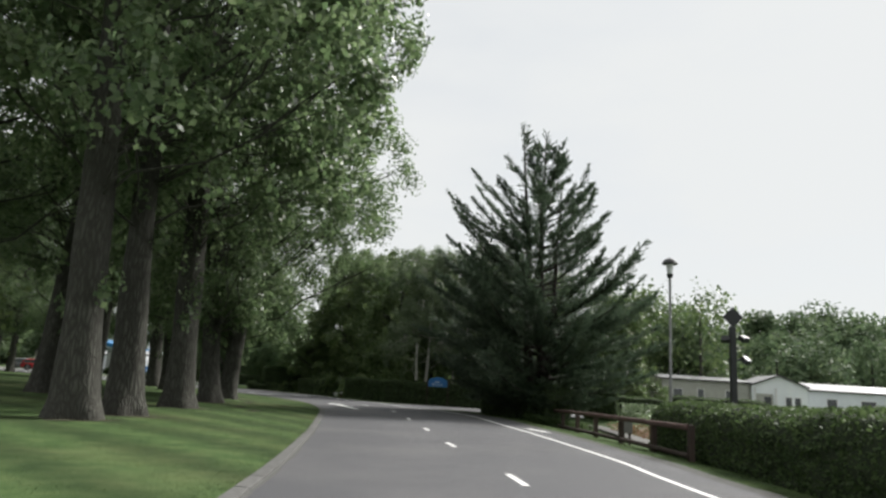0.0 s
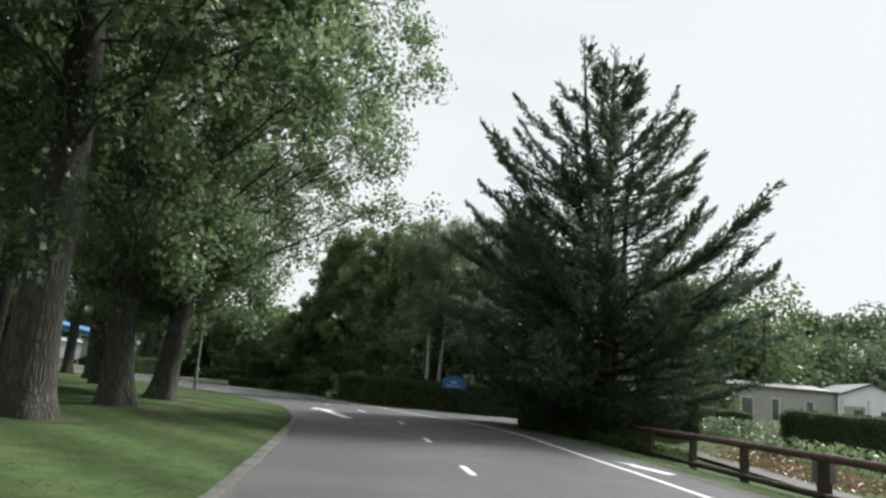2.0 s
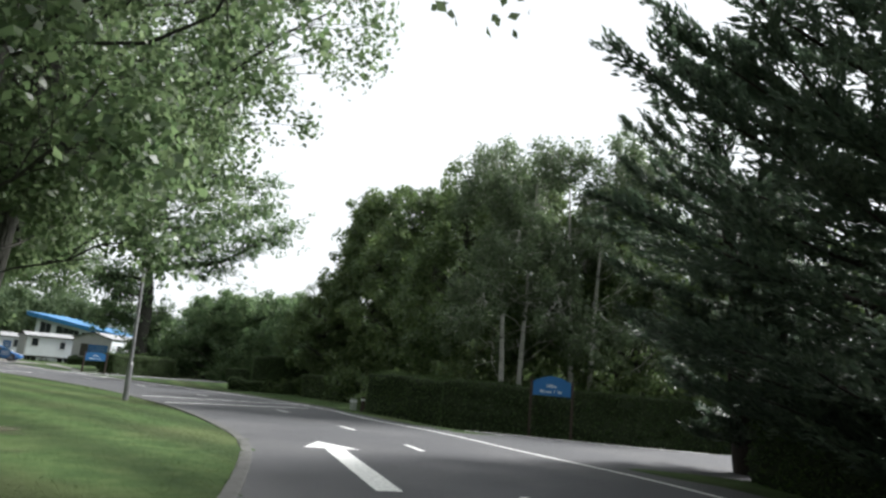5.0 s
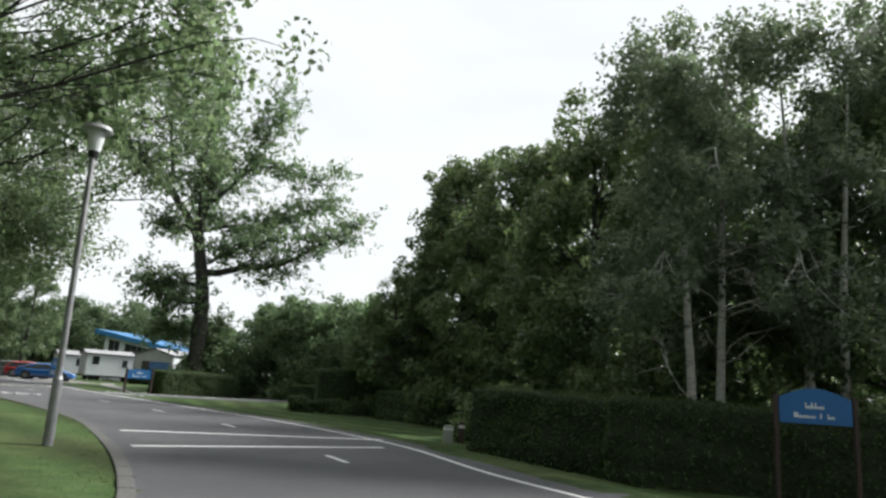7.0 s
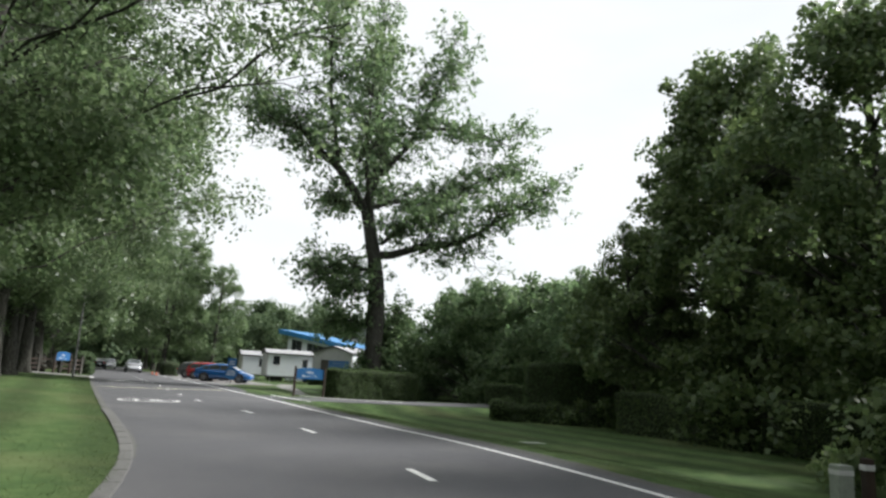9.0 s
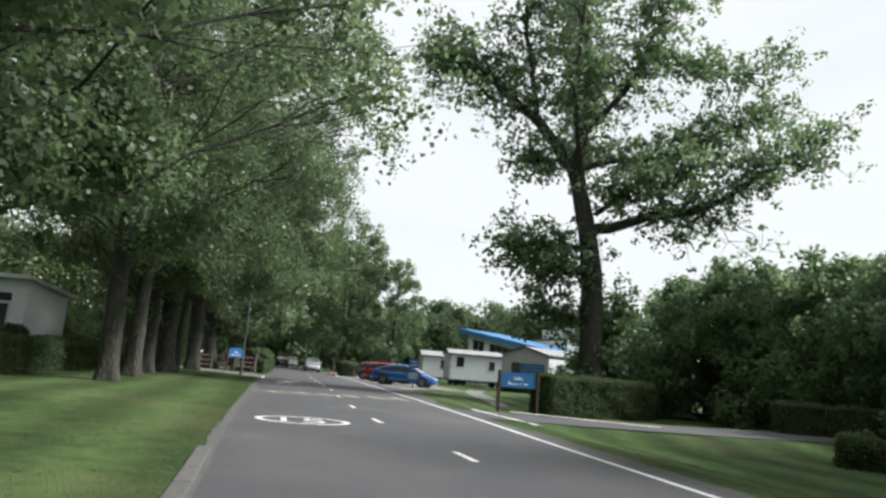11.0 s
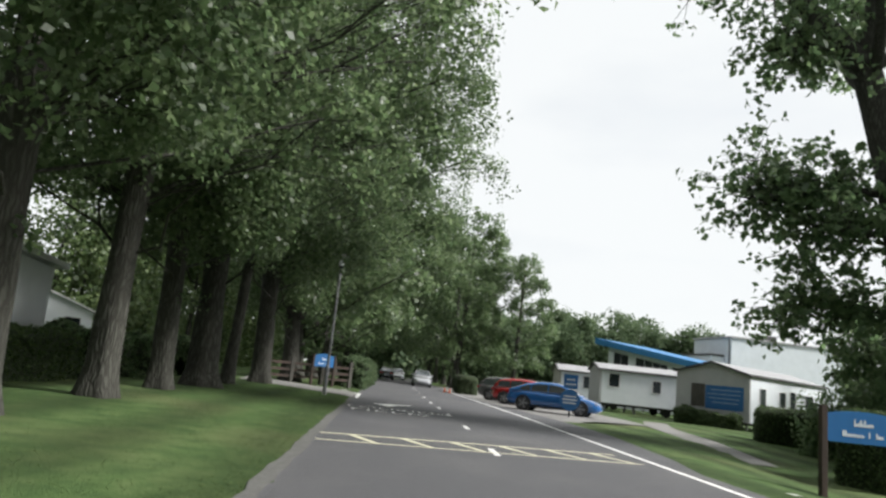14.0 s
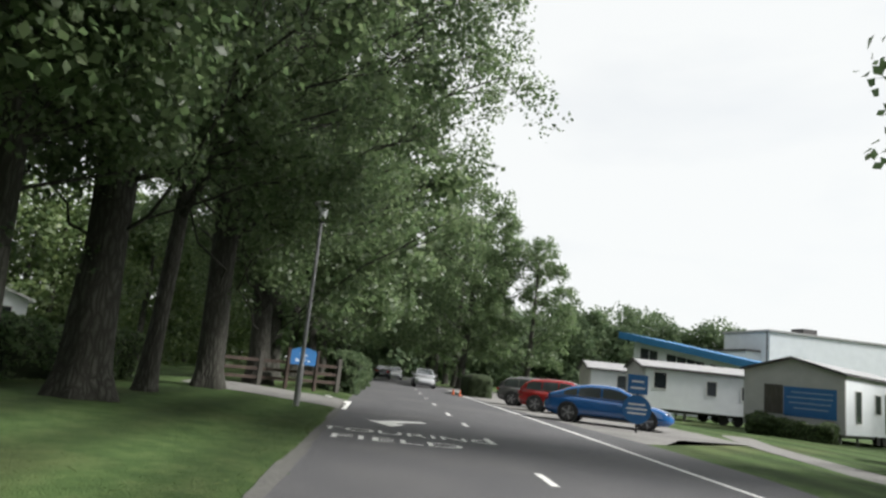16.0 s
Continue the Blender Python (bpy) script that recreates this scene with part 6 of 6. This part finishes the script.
# ---- cars ----
def car(name, centre, turn, paint_mat, label, L=4.6, Wd=1.8, H=1.45, estate=False):
    """x is forward. A rounded lower body, a glazed cabin with pillars and roof, arches, wheels and lamps."""
    ob = thing(name, (centre[0], centre[1], 0.008), label, "car", "parked cars", turn=turn)
    hw = Wd / 2

    def loft(rings, closed=True):
        bm = bmesh.new()
        vs = [[bm.verts.new(p) for p in r] for r in rings]
        m = len(vs[0])
        for r0, r1 in zip(vs, vs[1:]):
            for k in range(m if closed else m - 1):
                bm.faces.new((r0[k], r0[(k + 1) % m], r1[(k + 1) % m], r1[k]))
        if closed:
            bm.faces.new(vs[0])
            bm.faces.new(vs[-1][::-1])
        bmesh.ops.recalc_face_normals(bm, faces=bm.faces[:])
        return bm

    # lower body: nose and tail rounded in plan, a shoulder line under the windows
    U = np.linspace(-1, 1, 25)
    tail = 1.0 if estate else 0.98
    rings = []
    for u in U:
        x = u * L / 2
        top = float(np.interp(u, [-1, -0.96, -0.8, -0.4, 0.25, 0.5, 0.75, 0.92, 1], [0.7, 0.92 * tail, 0.98 * tail, 0.97, 0.93, 0.9, 0.82, 0.7, 0.52]))
        bot = float(np.interp(u, [-1, -0.92, -0.7, 0.7, 0.94, 1], [0.42, 0.27, 0.2, 0.19, 0.22, 0.34]))
        w = hw * float(np.interp(u, [-1, -0.97, -0.88, -0.6, 0.6, 0.85, 0.96, 1], [0.7, 0.84, 0.94, 1.0, 1.0, 0.92, 0.78, 0.58]))
        prof = []
        for y, z in ((0.8, 0.0), (0.95, 0.1), (1.0, 0.36), (0.985, 0.58), (0.95, 0.74), (0.93, 0.86), (0.86, 0.95), (0.7, 1.0)):
            prof.append((w * y, bot + (top - bot) * z))
        half = [(x, y, z) for y, z in prof]
        rings.append(half + [(x, -y, z) for y, z in reversed(prof)])
    part("body", loft(rings), paint_mat, ob, smooth=True)

    # cabin: the section at each station along the car, from the belt line to the roof
    if estate:
        gx = [-0.47, -0.44, -0.36, -0.2, 0.0, 0.1, 0.2, 0.3]
        gt = [1.0, 1.2, H - 0.08, H - 0.01, H, H - 0.04, 1.25, 0.95]
    else:
        gx = [-0.46, -0.38, -0.27, -0.14, 0.0, 0.08, 0.18, 0.3]
        gt = [0.99, 1.12, H - 0.13, H - 0.02, H, H - 0.04, 1.22, 0.94]
    gx = [g * L for g in gx]
    belt = 0.92

    def section(x):
        t = max(float(np.interp(x, gx, gt)), belt + 0.03)
        f = (t - belt) / (H - belt)
        return t, hw * (0.92 - 0.02 * f), hw * (0.9 - 0.2 * f)

    def ring(x, out=0.0):
        t, wb, wt = section(x)
        r = min(0.07, (t - belt) * 0.45)
        half = [(wb + out, belt - 0.08), (wt + 0.02 + out, t - r), (wt - 0.05, t - r * 0.25 + out), (wt * 0.55, t + out)]
        return [(x, y, z) for y, z in half] + [(x, -y, z) for y, z in reversed(half)]

    xs = np.linspace(gx[0], gx[-1], 26)
    part("cabin", loft([ring(x) for x in xs]), paint_mat, ob, "painted roof and pillars", smooth=True)

    def pane(nm, cells):
        bm = bmesh.new()
        grid = [[bm.verts.new(p) for p in row] for row in cells]
        for r0, r1 in zip(grid, grid[1:]):
            for k in range(len(r0) - 1):
                bm.faces.new((r0[k], r0[k + 1], r1[k + 1], r1[k]))
        part(nm, bm, M["car_glass"], ob, "dark tinted glass", smooth=True)

    def side_pane(sg, x0, x1):
        cells = []
        for x in np.linspace(x0, x1, 9):
            t, wb, wt = section(x)
            r = min(0.07, (t - belt) * 0.45)
            row = []
            for f in (0.18, 0.5, 0.9):
                z = belt - 0.08 + (t - r - belt + 0.08) * max(f, 0.13 / (t - r - belt + 0.08) if t - r > belt else f)
                z = min(z, t - r - 0.012)
                q = (z - belt + 0.08) / (t - r - belt + 0.08)
                row.append((x, sg * (wb + (wt + 0.02 - wb) * q + 0.008), z))
            cells.append(row)
        pane("side_window", cells)

    def end_pane(nm, x0, x1, n):
        cells = []
        for x in np.linspace(x0, x1, 6):
            t, wb, wt = section(x)
            cells.append([(x + n, wt * q, t + 0.012 - 0.03 * abs(q) ** 3) for q in (-0.86, -0.45, 0, 0.45, 0.86)])
        pane(nm, cells)

    end_pane("windscreen", 0.115 * L, 0.275 * L, 0.012)
    end_pane("rear_window", (-0.435 if not estate else -0.462) * L, (-0.26 if not estate else -0.38) * L, -0.012)
    for s in (-1, 1):
        side_pane(s, (-0.34 if not estate else -0.4) * L, -0.235 * L)
        side_pane(s, -0.222 * L, -0.05 * L)
        side_pane(s, -0.036 * L, 0.2 * L)
        bm = bmesh.new()
        add_box(bm, (L * 0.15, s * hw * 1.02 - 0.1, 0.95), (L * 0.15 + 0.15, s * hw * 1.02 + 0.1, 1.08), 0.04)
        part("mirror", bm, paint_mat, ob)
        bm = bmesh.new()
        add_box(bm, (-L / 2 + 0.0, s * hw * 0.66 - 0.14, 0.74), (-L / 2 + 0.24, s * hw * 0.66 + 0.2, 0.87), 0.04)
        part("tail_light", bm, M["tail_red"], ob, "red tail light")
        bm = bmesh.new()
        add_box(bm, (L / 2 - 0.44, s * hw * 0.66 - 0.12, 0.58), (L / 2 - 0.14, s * hw * 0.66 + 0.13, 0.7), 0.05)
        part("headlight", bm, M["head_clear"], ob, "clear headlight")
        bm = bmesh.new()
        add_box(bm, (-L * 0.2, s * hw - 0.02, 0.22), (L * 0.2, s * hw + 0.008, 0.3), 0.012)
        part("sill", bm, M["dark_metal"], ob, "dark sill trim")
        for hx in (-0.15, 0.06):
            bm = bmesh.new()
            add_box(bm, (hx * L - 0.09, s * hw * 0.965 - 0.012, 0.76), (hx * L + 0.09, s * hw * 0.965 + 0.03, 0.79), 0.008)
            part("door_handle", bm, paint_mat, ob)
        for wx in (-L * 0.295, L * 0.3):
            R = 0.34
            yo = s * (hw + 0.004)
            bm = bmesh.new()
            add_tube(bm, [(wx, s * (hw - 0.24), R + 0.01), (wx, s * (hw + 0.0), R + 0.01)], [R + 0.055, R + 0.055], 28)
            part("wheel_arch", bm, M["dark_metal"], ob)
            bm = bmesh.new()
            add_tube(bm, [(wx, s * (hw - 0.2), R), (wx, s * (hw - 0.02), R), (wx, yo, R), (wx, yo + s * 0.006, R)], [R, R, R - 0.03, R - 0.075], 28)
            wheel = part("wheel", bm, M["rubber"], ob, "black tyre")
            bm = bmesh.new()
            add_tube(bm, [(wx, yo + s * 0.003, R), (wx, yo + s * 0.014, R)], [R - 0.07, R - 0.085], 28)
            part("rim_dish", bm, M["alloy_dark"], wheel, "dark inner rim")
            bm = bmesh.new()
            for k in range(5):
                for d in (-0.13, 0.13):
                    add_box(bm, (-0.014, -0.008, 0.03), (0.014, 0.008, R - 0.085), 0.0, pose(wx, yo + s * 0.022, R) @ Matrix.Rotation(2 * math.pi * k / 5 + d + 0.3, 4, "Y"))
            add_tube(bm, [(wx, yo + s * 0.014, R), (wx, yo + s * 0.034, R)], [0.05, 0.04], 12)
            part("rim", bm, M["alloy"], wheel, "five-spoke alloy rim")
    bm = bmesh.new()
    add_box(bm, (-L / 2 - 0.012, -0.26, 0.55), (-L / 2 + 0.04, 0.26, 0.66))
    part("plate", bm, M["sign_white"], ob, "blank number plate")
    return ob


car("blue_saloon", (-52.55, 93.2), 30, M["car_blue"], "bright blue saloon car parked beside the road", 4.75, 1.84, 1.47)
car("red_car", (-57.45, 96.45), 32, M["car_red"], "red hatchback parked beside the blue car", 4.1, 1.76, 1.52, True)
car("grey_car", (-61.0, 98.7), 32, M["car_grey"], "dark grey hatchback parked in the row", 4.3, 1.78, 1.52, True)
car("silver_car", (-80.4, 106.4), -36, M["car_silver"], "silver car parked facing along the road", 4.3, 1.78, 1.5, True)
car("dark_car", (-97, 114.0), 144, M["car_dark"], "dark car far along the road", 4.3, 1.78, 1.48)
car("white_car", (-103, 120.0), -36, M["car_silver"], "pale car far along the road", 4.3, 1.78, 1.48, True)


def cone(x, y):
    ob = thing("traffic_cone", (x, y, 0.0), "orange traffic cone beside the road", "traffic cone", "traffic cones")
    bm = bmesh.new()
    add_tube(bm, [(0, 0, 0.02), (0, 0, 0.36)], [0.08, 0.025], 14)
    part("cone", bm, M["cone"], ob)
    bm = bmesh.new()
    add_box(bm, (-0.12, -0.12, 0), (0.12, 0.12, 0.025), 0.008)
    part("base", bm, M["rubber"], ob)


cone(-69.2, 99.9)
cone(-68.0, 99.4)

# ---- road markings ----


def mark(name, pts, label, mat=None, z=0.006):
    return tagged(paint(name, pts, mat, z), label, "road marking", kind="structure")


def bar(name, a, b, w, label, mat=None, z=0.006):
    a, b = np.array(a, float), np.array(b, float)
    d = (b - a) / np.linalg.norm(b - a)
    n = np.array([-d[1], d[0]]) * w / 2
    return mark(name, [a - n, b - n, b + n, a + n], label, mat, z)


# raised crossing table with a white line on each side
bar("hump_line", (-15.45, 55.45), (-10.45, 59.15), 0.24, "white painted line across the road hump")
bar("hump_line", (-13.2, 52.85), (-9.75, 56.95), 0.24, "white painted line across the road hump")
# straight-left arrow
mark("lane_arrow", [(-5.95, 45.3), (-5.85, 44.1), (-5.5, 44.2), (-3.72, 40.2), (-3.42, 40.35), (-5.15, 44.33), (-4.9, 44.5)], "white painted lane arrow")
mark("shoulder_arrow", [(3.72, 33.3), (4.05, 32.75), (3.95, 32.6), (4.42, 31.45), (4.68, 31.55), (4.2, 32.7), (4.14, 33.0)], "small white painted mark on the shoulder")
bar("side_line", (-3.6, 52.5), (3.2, 52.0), 0.12, "white painted line along the side road")
# give-way dashes of the exit lane
for t0, t1 in ((0.0, 0.27), (0.3, 0.54), (0.57, 0.79), (0.82, 1.0)):
    a, b = np.array((-34.9, 77.75)), np.array((-29.3, 74.2))
    bar("give_way_dash", a + (b - a) * t0 + (0.35, 0.5), a + (b - a) * t1 + (0.35, 0.5), 0.18, "white painted give-way dash")
bar("exit_edge", (-33.2, 79.2), (-28.0, 80.6), 0.3, "faded white painted edge of the exit lane", z=0.0)
# yellow hump
bar("hump_line", (-40.9, 73.1), (-38.5, 79.0), 0.13, "yellow-white painted line across the road hump", M["paint_yellow"])
bar("hump_line", (-39.9, 72.5), (-37.3, 78.3), 0.1, "thin yellow painted line across the road hump", M["paint_yellow"])
for i in range(6):
    f = 0.1 + i * 0.16
    a = np.array((-40.9, 73.1)) * (1 - f) + np.array((-38.5, 79.0)) * f
    b = np.array((-39.9, 72.5)) * (1 - f - 0.07) + np.array((-37.3, 78.3)) * (f + 0.07)
    mark("hump_tooth", [a + (-0.03, -0.075), a + (0.03, 0.075), b + (0.02, 0.04), b + (-0.02, -0.04)], "yellow painted hump tooth", M["paint_yellow"], 0.007)
# entrance line at the left
bar("entrance_dash", (-53.4, 81.85), (-57.0, 84.35), 0.3, "short broad white line at the gateway")
bar("entrance_dash", (-57.3, 83.9), (-57.9, 84.0), 0.2, "short white mark at the gateway", z=0.1)


def road_text(text, centre, width, length, label, direction=(-0.82, 0.572), mat=None):
    """Lettering painted flat on the road, read while driving along direction."""
    cu = bpy.data.curves.new("lettering", "FONT")
    cu.body = text
    cu.align_x, cu.align_y = "CENTER", "CENTER"
    cu.size = 1.0
    tmp = new("lettering", cu)
    bpy.context.view_layer.update()
    me = bpy.data.meshes.new_from_object(tmp.evaluated_get(bpy.context.evaluated_depsgraph_get()))
    bpy.data.objects.remove(tmp)
    co = np.array([v.co[:] for v in me.vertices])
    lo, hi = co.min(0), co.max(0)
    co = (co - (lo + hi) / 2) / np.maximum(hi - lo, 1e-6)
    up = np.array(direction)
    right = np.array((up[1], -up[0]))
    P = np.array(centre) + co[:, :1] * width * right + co[:, 1:2] * length * up
    me.vertices.foreach_set("co", np.column_stack([P, np.full(len(P), 0.007)]).ravel().astype(np.float32))
    me.update()
    ob = link("road_lettering", me, mat or M["paint"])
    return tagged(ob, label, "road marking", kind="structure")


road_text("TOURING", (-47.75, 79.95), 3.6, 0.62, "white painted road lettering")
road_text("FIELD", (-46.75, 78.95), 2.4, 0.62, "white painted road lettering")
mark("turn_arrow", [(-49.17, 80.56), (-49.64, 81.34), (-49.91, 81.23), (-50.11, 81.81), (-50.18, 82.43), (-50.54, 82.51), (-50.61, 81.65), (-50.38, 81.03), (-50.61, 80.87)], "white painted left-turn arrow")


def roundel():
    c, up, right = np.array((-30.3, 67.6)), np.array((-0.8, 0.6)), np.array((0.6, 0.8))
    bm = bmesh.new()
    n = 40
    ring = []
    for r in (1.0, 0.86):
        ring.append([bm.verts.new((*(c + right * math.cos(t) * 1.02 * r + up * math.sin(t) * 0.85 * r), 0.006)) for t in (2 * math.pi * k / n for k in range(n))])
    for k in range(n):
        bm.faces.new((ring[0][k], ring[0][(k + 1) % n], ring[1][(k + 1) % n], ring[1][k]))
    bmesh.ops.recalc_face_normals(bm, faces=bm.faces[:])
    ob = part("speed_roundel", bm, M["paint"])
    if ob.data.polygons[0].normal.z < 0:
        ob.data.flip_normals()
    tagged(ob, "white painted speed roundel on the road", "road marking", kind="structure")
    road_text("15", c, 0.95, 0.95, "white painted speed number")


roundel()

# ---- kerb along the bend ----
kerb = tagged(new("kerb"), "pale concrete edging stones along the lawn", "kerb", kind="structure")
bm = bmesh.new()
add_box(bm, (-0.44, -0.02, -0.1), (0.44, 0.17, 0.035), 0.02)
stone_me = bpy.data.meshes.new("kerb_stone")
bm.to_mesh(stone_me)
bm.free()
stone_me.materials.append(M["kerb"])
KP = resample(LEFT[(LEFT[:, 1] > 12) & (LEFT[:, 0] > -27)], 66)
for i in range(len(KP) - 1):
    a, b = KP[i], KP[i + 1]
    m = (a + b) / 2
    st = new("kerb_stone", stone_me)
    st.parent = kerb
    jit = math.sin(i * 12.9) * 0.012
    st.matrix_basis = pose(m[0], m[1], jit - 0.004, jit * 60, 0, math.degrees(math.atan2(b[1] - a[1], b[0] - a[0]))) @ Matrix.Diagonal((np.linalg.norm(b - a) / 0.9, 1, 1, 1))


# ---- bare soil round the trunks and along the worn edge ----
def worn_soil():
    """Trodden earth that thins out into the grass towards its rim."""
    m = ramp_mat("trodden_soil", [(0.3, (0.05, 0.05, 0.028)), (0.7, (0.105, 0.098, 0.06))], scale=6, rough=0.95, bump=0.8)
    n, l = m.node_tree.nodes, m.node_tree.links
    co = n.new("ShaderNodeTexCoord")
    ln = n.new("ShaderNodeVectorMath")
    ln.operation = "LENGTH"
    l.new(co.outputs["Object"], ln.inputs[0])
    no = n.new("ShaderNodeTexNoise")
    no.inputs["Scale"].default_value = 3.4
    no.inputs["Detail"].default_value = 9
    l.new(co.outputs["Object"], no.inputs["Vector"])
    ad = n.new("ShaderNodeMath")
    ad.operation = "MULTIPLY_ADD"
    ad.inputs[1].default_value = 1.7
    l.new(no.outputs["Fac"], ad.inputs[0])
    l.new(ln.outputs["Value"], ad.inputs[2])
    mr = n.new("ShaderNodeMapRange")
    mr.inputs["From Min"].default_value, mr.inputs["From Max"].default_value = 1.15, 1.6
    mr.inputs["To Min"].default_value, mr.inputs["To Max"].default_value = 0.75, 0.0
    l.new(ad.outputs["Value"], mr.inputs["Value"])
    l.new(mr.outputs["Result"], n["Principled BSDF"].inputs["Alpha"])
    return m


M["worn_soil"] = worn_soil()


def soil_patch(x, y, rx, ry, turn, seed):
    n, rings = 26, 5
    a0 = radians(turn)
    bm = bmesh.new()
    grid = []
    for q in range(1, rings + 1):
        row = []
        for k in range(n):
            t = 2 * math.pi * k / n
            u, w = 1.4 * q / rings * math.cos(t), 1.4 * q / rings * math.sin(t)
            px, py = x + rx * u * math.cos(a0) - ry * w * math.sin(a0), y + rx * u * math.sin(a0) + ry * w * math.cos(a0)
            row.append(bm.verts.new((u, w, gz(px, py) + 0.014)))
        grid.append(row)
    c = bm.verts.new((0, 0, gz(x, y) + 0.014))
    for k in range(n):
        bm.faces.new((c, grid[0][k], grid[0][(k + 1) % n]))
        for r0, r1 in zip(grid, grid[1:]):
            bm.faces.new((r0[k], r1[k], r1[(k + 1) % n], r0[(k + 1) % n]))
    ob = part("soil", bm, M["worn_soil"], None)
    ob.matrix_basis = pose(x, y, 0, 0, 0, turn) @ Matrix.Diagonal((rx, ry, 1, 1))
    return tagged(ob, "bare trodden soil patch in the lawn", "soil", kind="structure")


for i, (x, y, k, turn, s) in enumerate(SPOTS_A[:8]):
    soil_patch(x + 0.25, y - 0.2, 1.5 + 0.2 * (i % 3), 1.15, turn, i)
for i, (x, y, rx, ry) in enumerate(((-5.4, 31.2, 1.1, 0.4), (-6.6, 33.0, 1.3, 0.5), (-5.9, 36.4, 0.9, 0.35), (-7.6, 37.0, 1.4, 0.5))):
    soil_patch(x, y, rx, ry, 100 if y < 50 else 145, 40 + i)


def edge_dirt(name, poly, w0, w1, label, seed):
    """Worn strip of grit along the road's edge, uneven in width."""
    rng = np.random.default_rng(seed)
    n = len(poly)
    wob = np.convolve(rng.uniform(w0, w1, n + 8), np.ones(5) / 5, "same")[4:-4]
    wob = wob * 0.7 + rng.uniform(-0.02, 0.02, n)
    out = offset(poly, -wob)
    inn = offset(poly, 0.05 + 0.06 * rng.random(n))
    z = ground_z(out) + 0.01
    V = np.vstack([np.column_stack([inn, np.full(n, 0.004)]), np.column_stack([out, np.maximum(z, 0.004)])])
    i = np.arange(n - 1)
    F = np.stack([i, i + 1, n + i + 1, n + i], -1)
    me = array_mesh(name, V, F)
    ob = link(name, me, M["soil_grit"])
    if me.polygons[0].normal.z < 0:
        me.flip_normals()
    return tagged(ob, label, "road edge", kind="structure")


edge_dirt("edge_grit", resample(LEFT[(LEFT[:, 0] < -18) & (LEFT[:, 0] > -56)], 110), 0.04, 0.26, "dusty worn grit along the road edge", 1)
edge_dirt("edge_grit", resample(LEFT[(LEFT[:, 1] > 5) & (LEFT[:, 1] < 28)], 60), 0.03, 0.2, "dusty worn grit along the road edge", 2)
edge_dirt("edge_grit", resample(RIGHT[(RIGHT[:, 0] < -9) & (RIGHT[:, 0] > -28)][::-1], 60), 0.05, 0.35, "dusty worn grit along the road edge", 3)
edge_dirt("edge_grit", resample(RIGHT[(RIGHT[:, 1] > 5) & (RIGHT[:, 1] < 43)][::-1], 90), 0.05, 0.35, "dusty worn grit along the road edge", 4)


# ---- grass blades on the near verges ----
def blades(name, poly, side, width, n, seed):
    rng = np.random.default_rng(seed)
    k = rng.integers(0, len(poly) - 1, n)
    t = np.gradient(poly, axis=0)
    t /= np.linalg.norm(t, axis=1)[:, None]
    d = rng.random(n) ** 1.6 * width + 0.05
    q = poly[k] + t[k] * rng.uniform(0, 0.8, n)[:, None] + np.stack([-t[k, 1], t[k, 0]], 1) * (side * d)[:, None]
    z = ground_z(q)
    h = rng.uniform(0.006, 0.016, n)
    a = rng.uniform(0, 6.28, n)
    w = rng.uniform(0.004, 0.009, n)
    b = np.column_stack([q, z])
    off = np.column_stack([np.cos(a) * w, np.sin(a) * w, np.zeros(n)])
    tip = b + np.column_stack([rng.normal(0, 0.035, n), rng.normal(0, 0.035, n), h])
    V = np.stack([b - off, b + off, tip], 1).reshape(-1, 3)
    ob = link(name, array_mesh(name, V, np.arange(3 * n).reshape(-1, 3)), M["blade"])
    return tagged(ob, "short green grass blades on the verge", "grass", kind="stuff")


blades("grass", LEFT[(LEFT[:, 1] > 10) & (LEFT[:, 0] > -60)], 1, 4.5, 90000, 1)
blades("grass", RIGHT[(RIGHT[:, 1] > 10) & (RIGHT[:, 1] < 44)], -1, 1.6, 25000, 2)
blades("grass", RIGHT[(RIGHT[:, 0] < -6) & (RIGHT[:, 0] > -27)], -1, 3.5, 30000, 3)

foot_z = ground_z(FOOT) + 0.015
V = np.vstack([np.column_stack([offset(FOOT, -0.6), foot_z]), np.column_stack([offset(FOOT, 0.6), foot_z])])
i = np.arange(len(FOOT) - 1)
n = len(FOOT)
tagged(link("footpath", array_mesh("footpath", V, np.stack([i, i + 1, n + i + 1, n + i], -1)), M["asphalt_pale"]), "narrow grey asphalt footpath across the grass", "path", kind="structure")
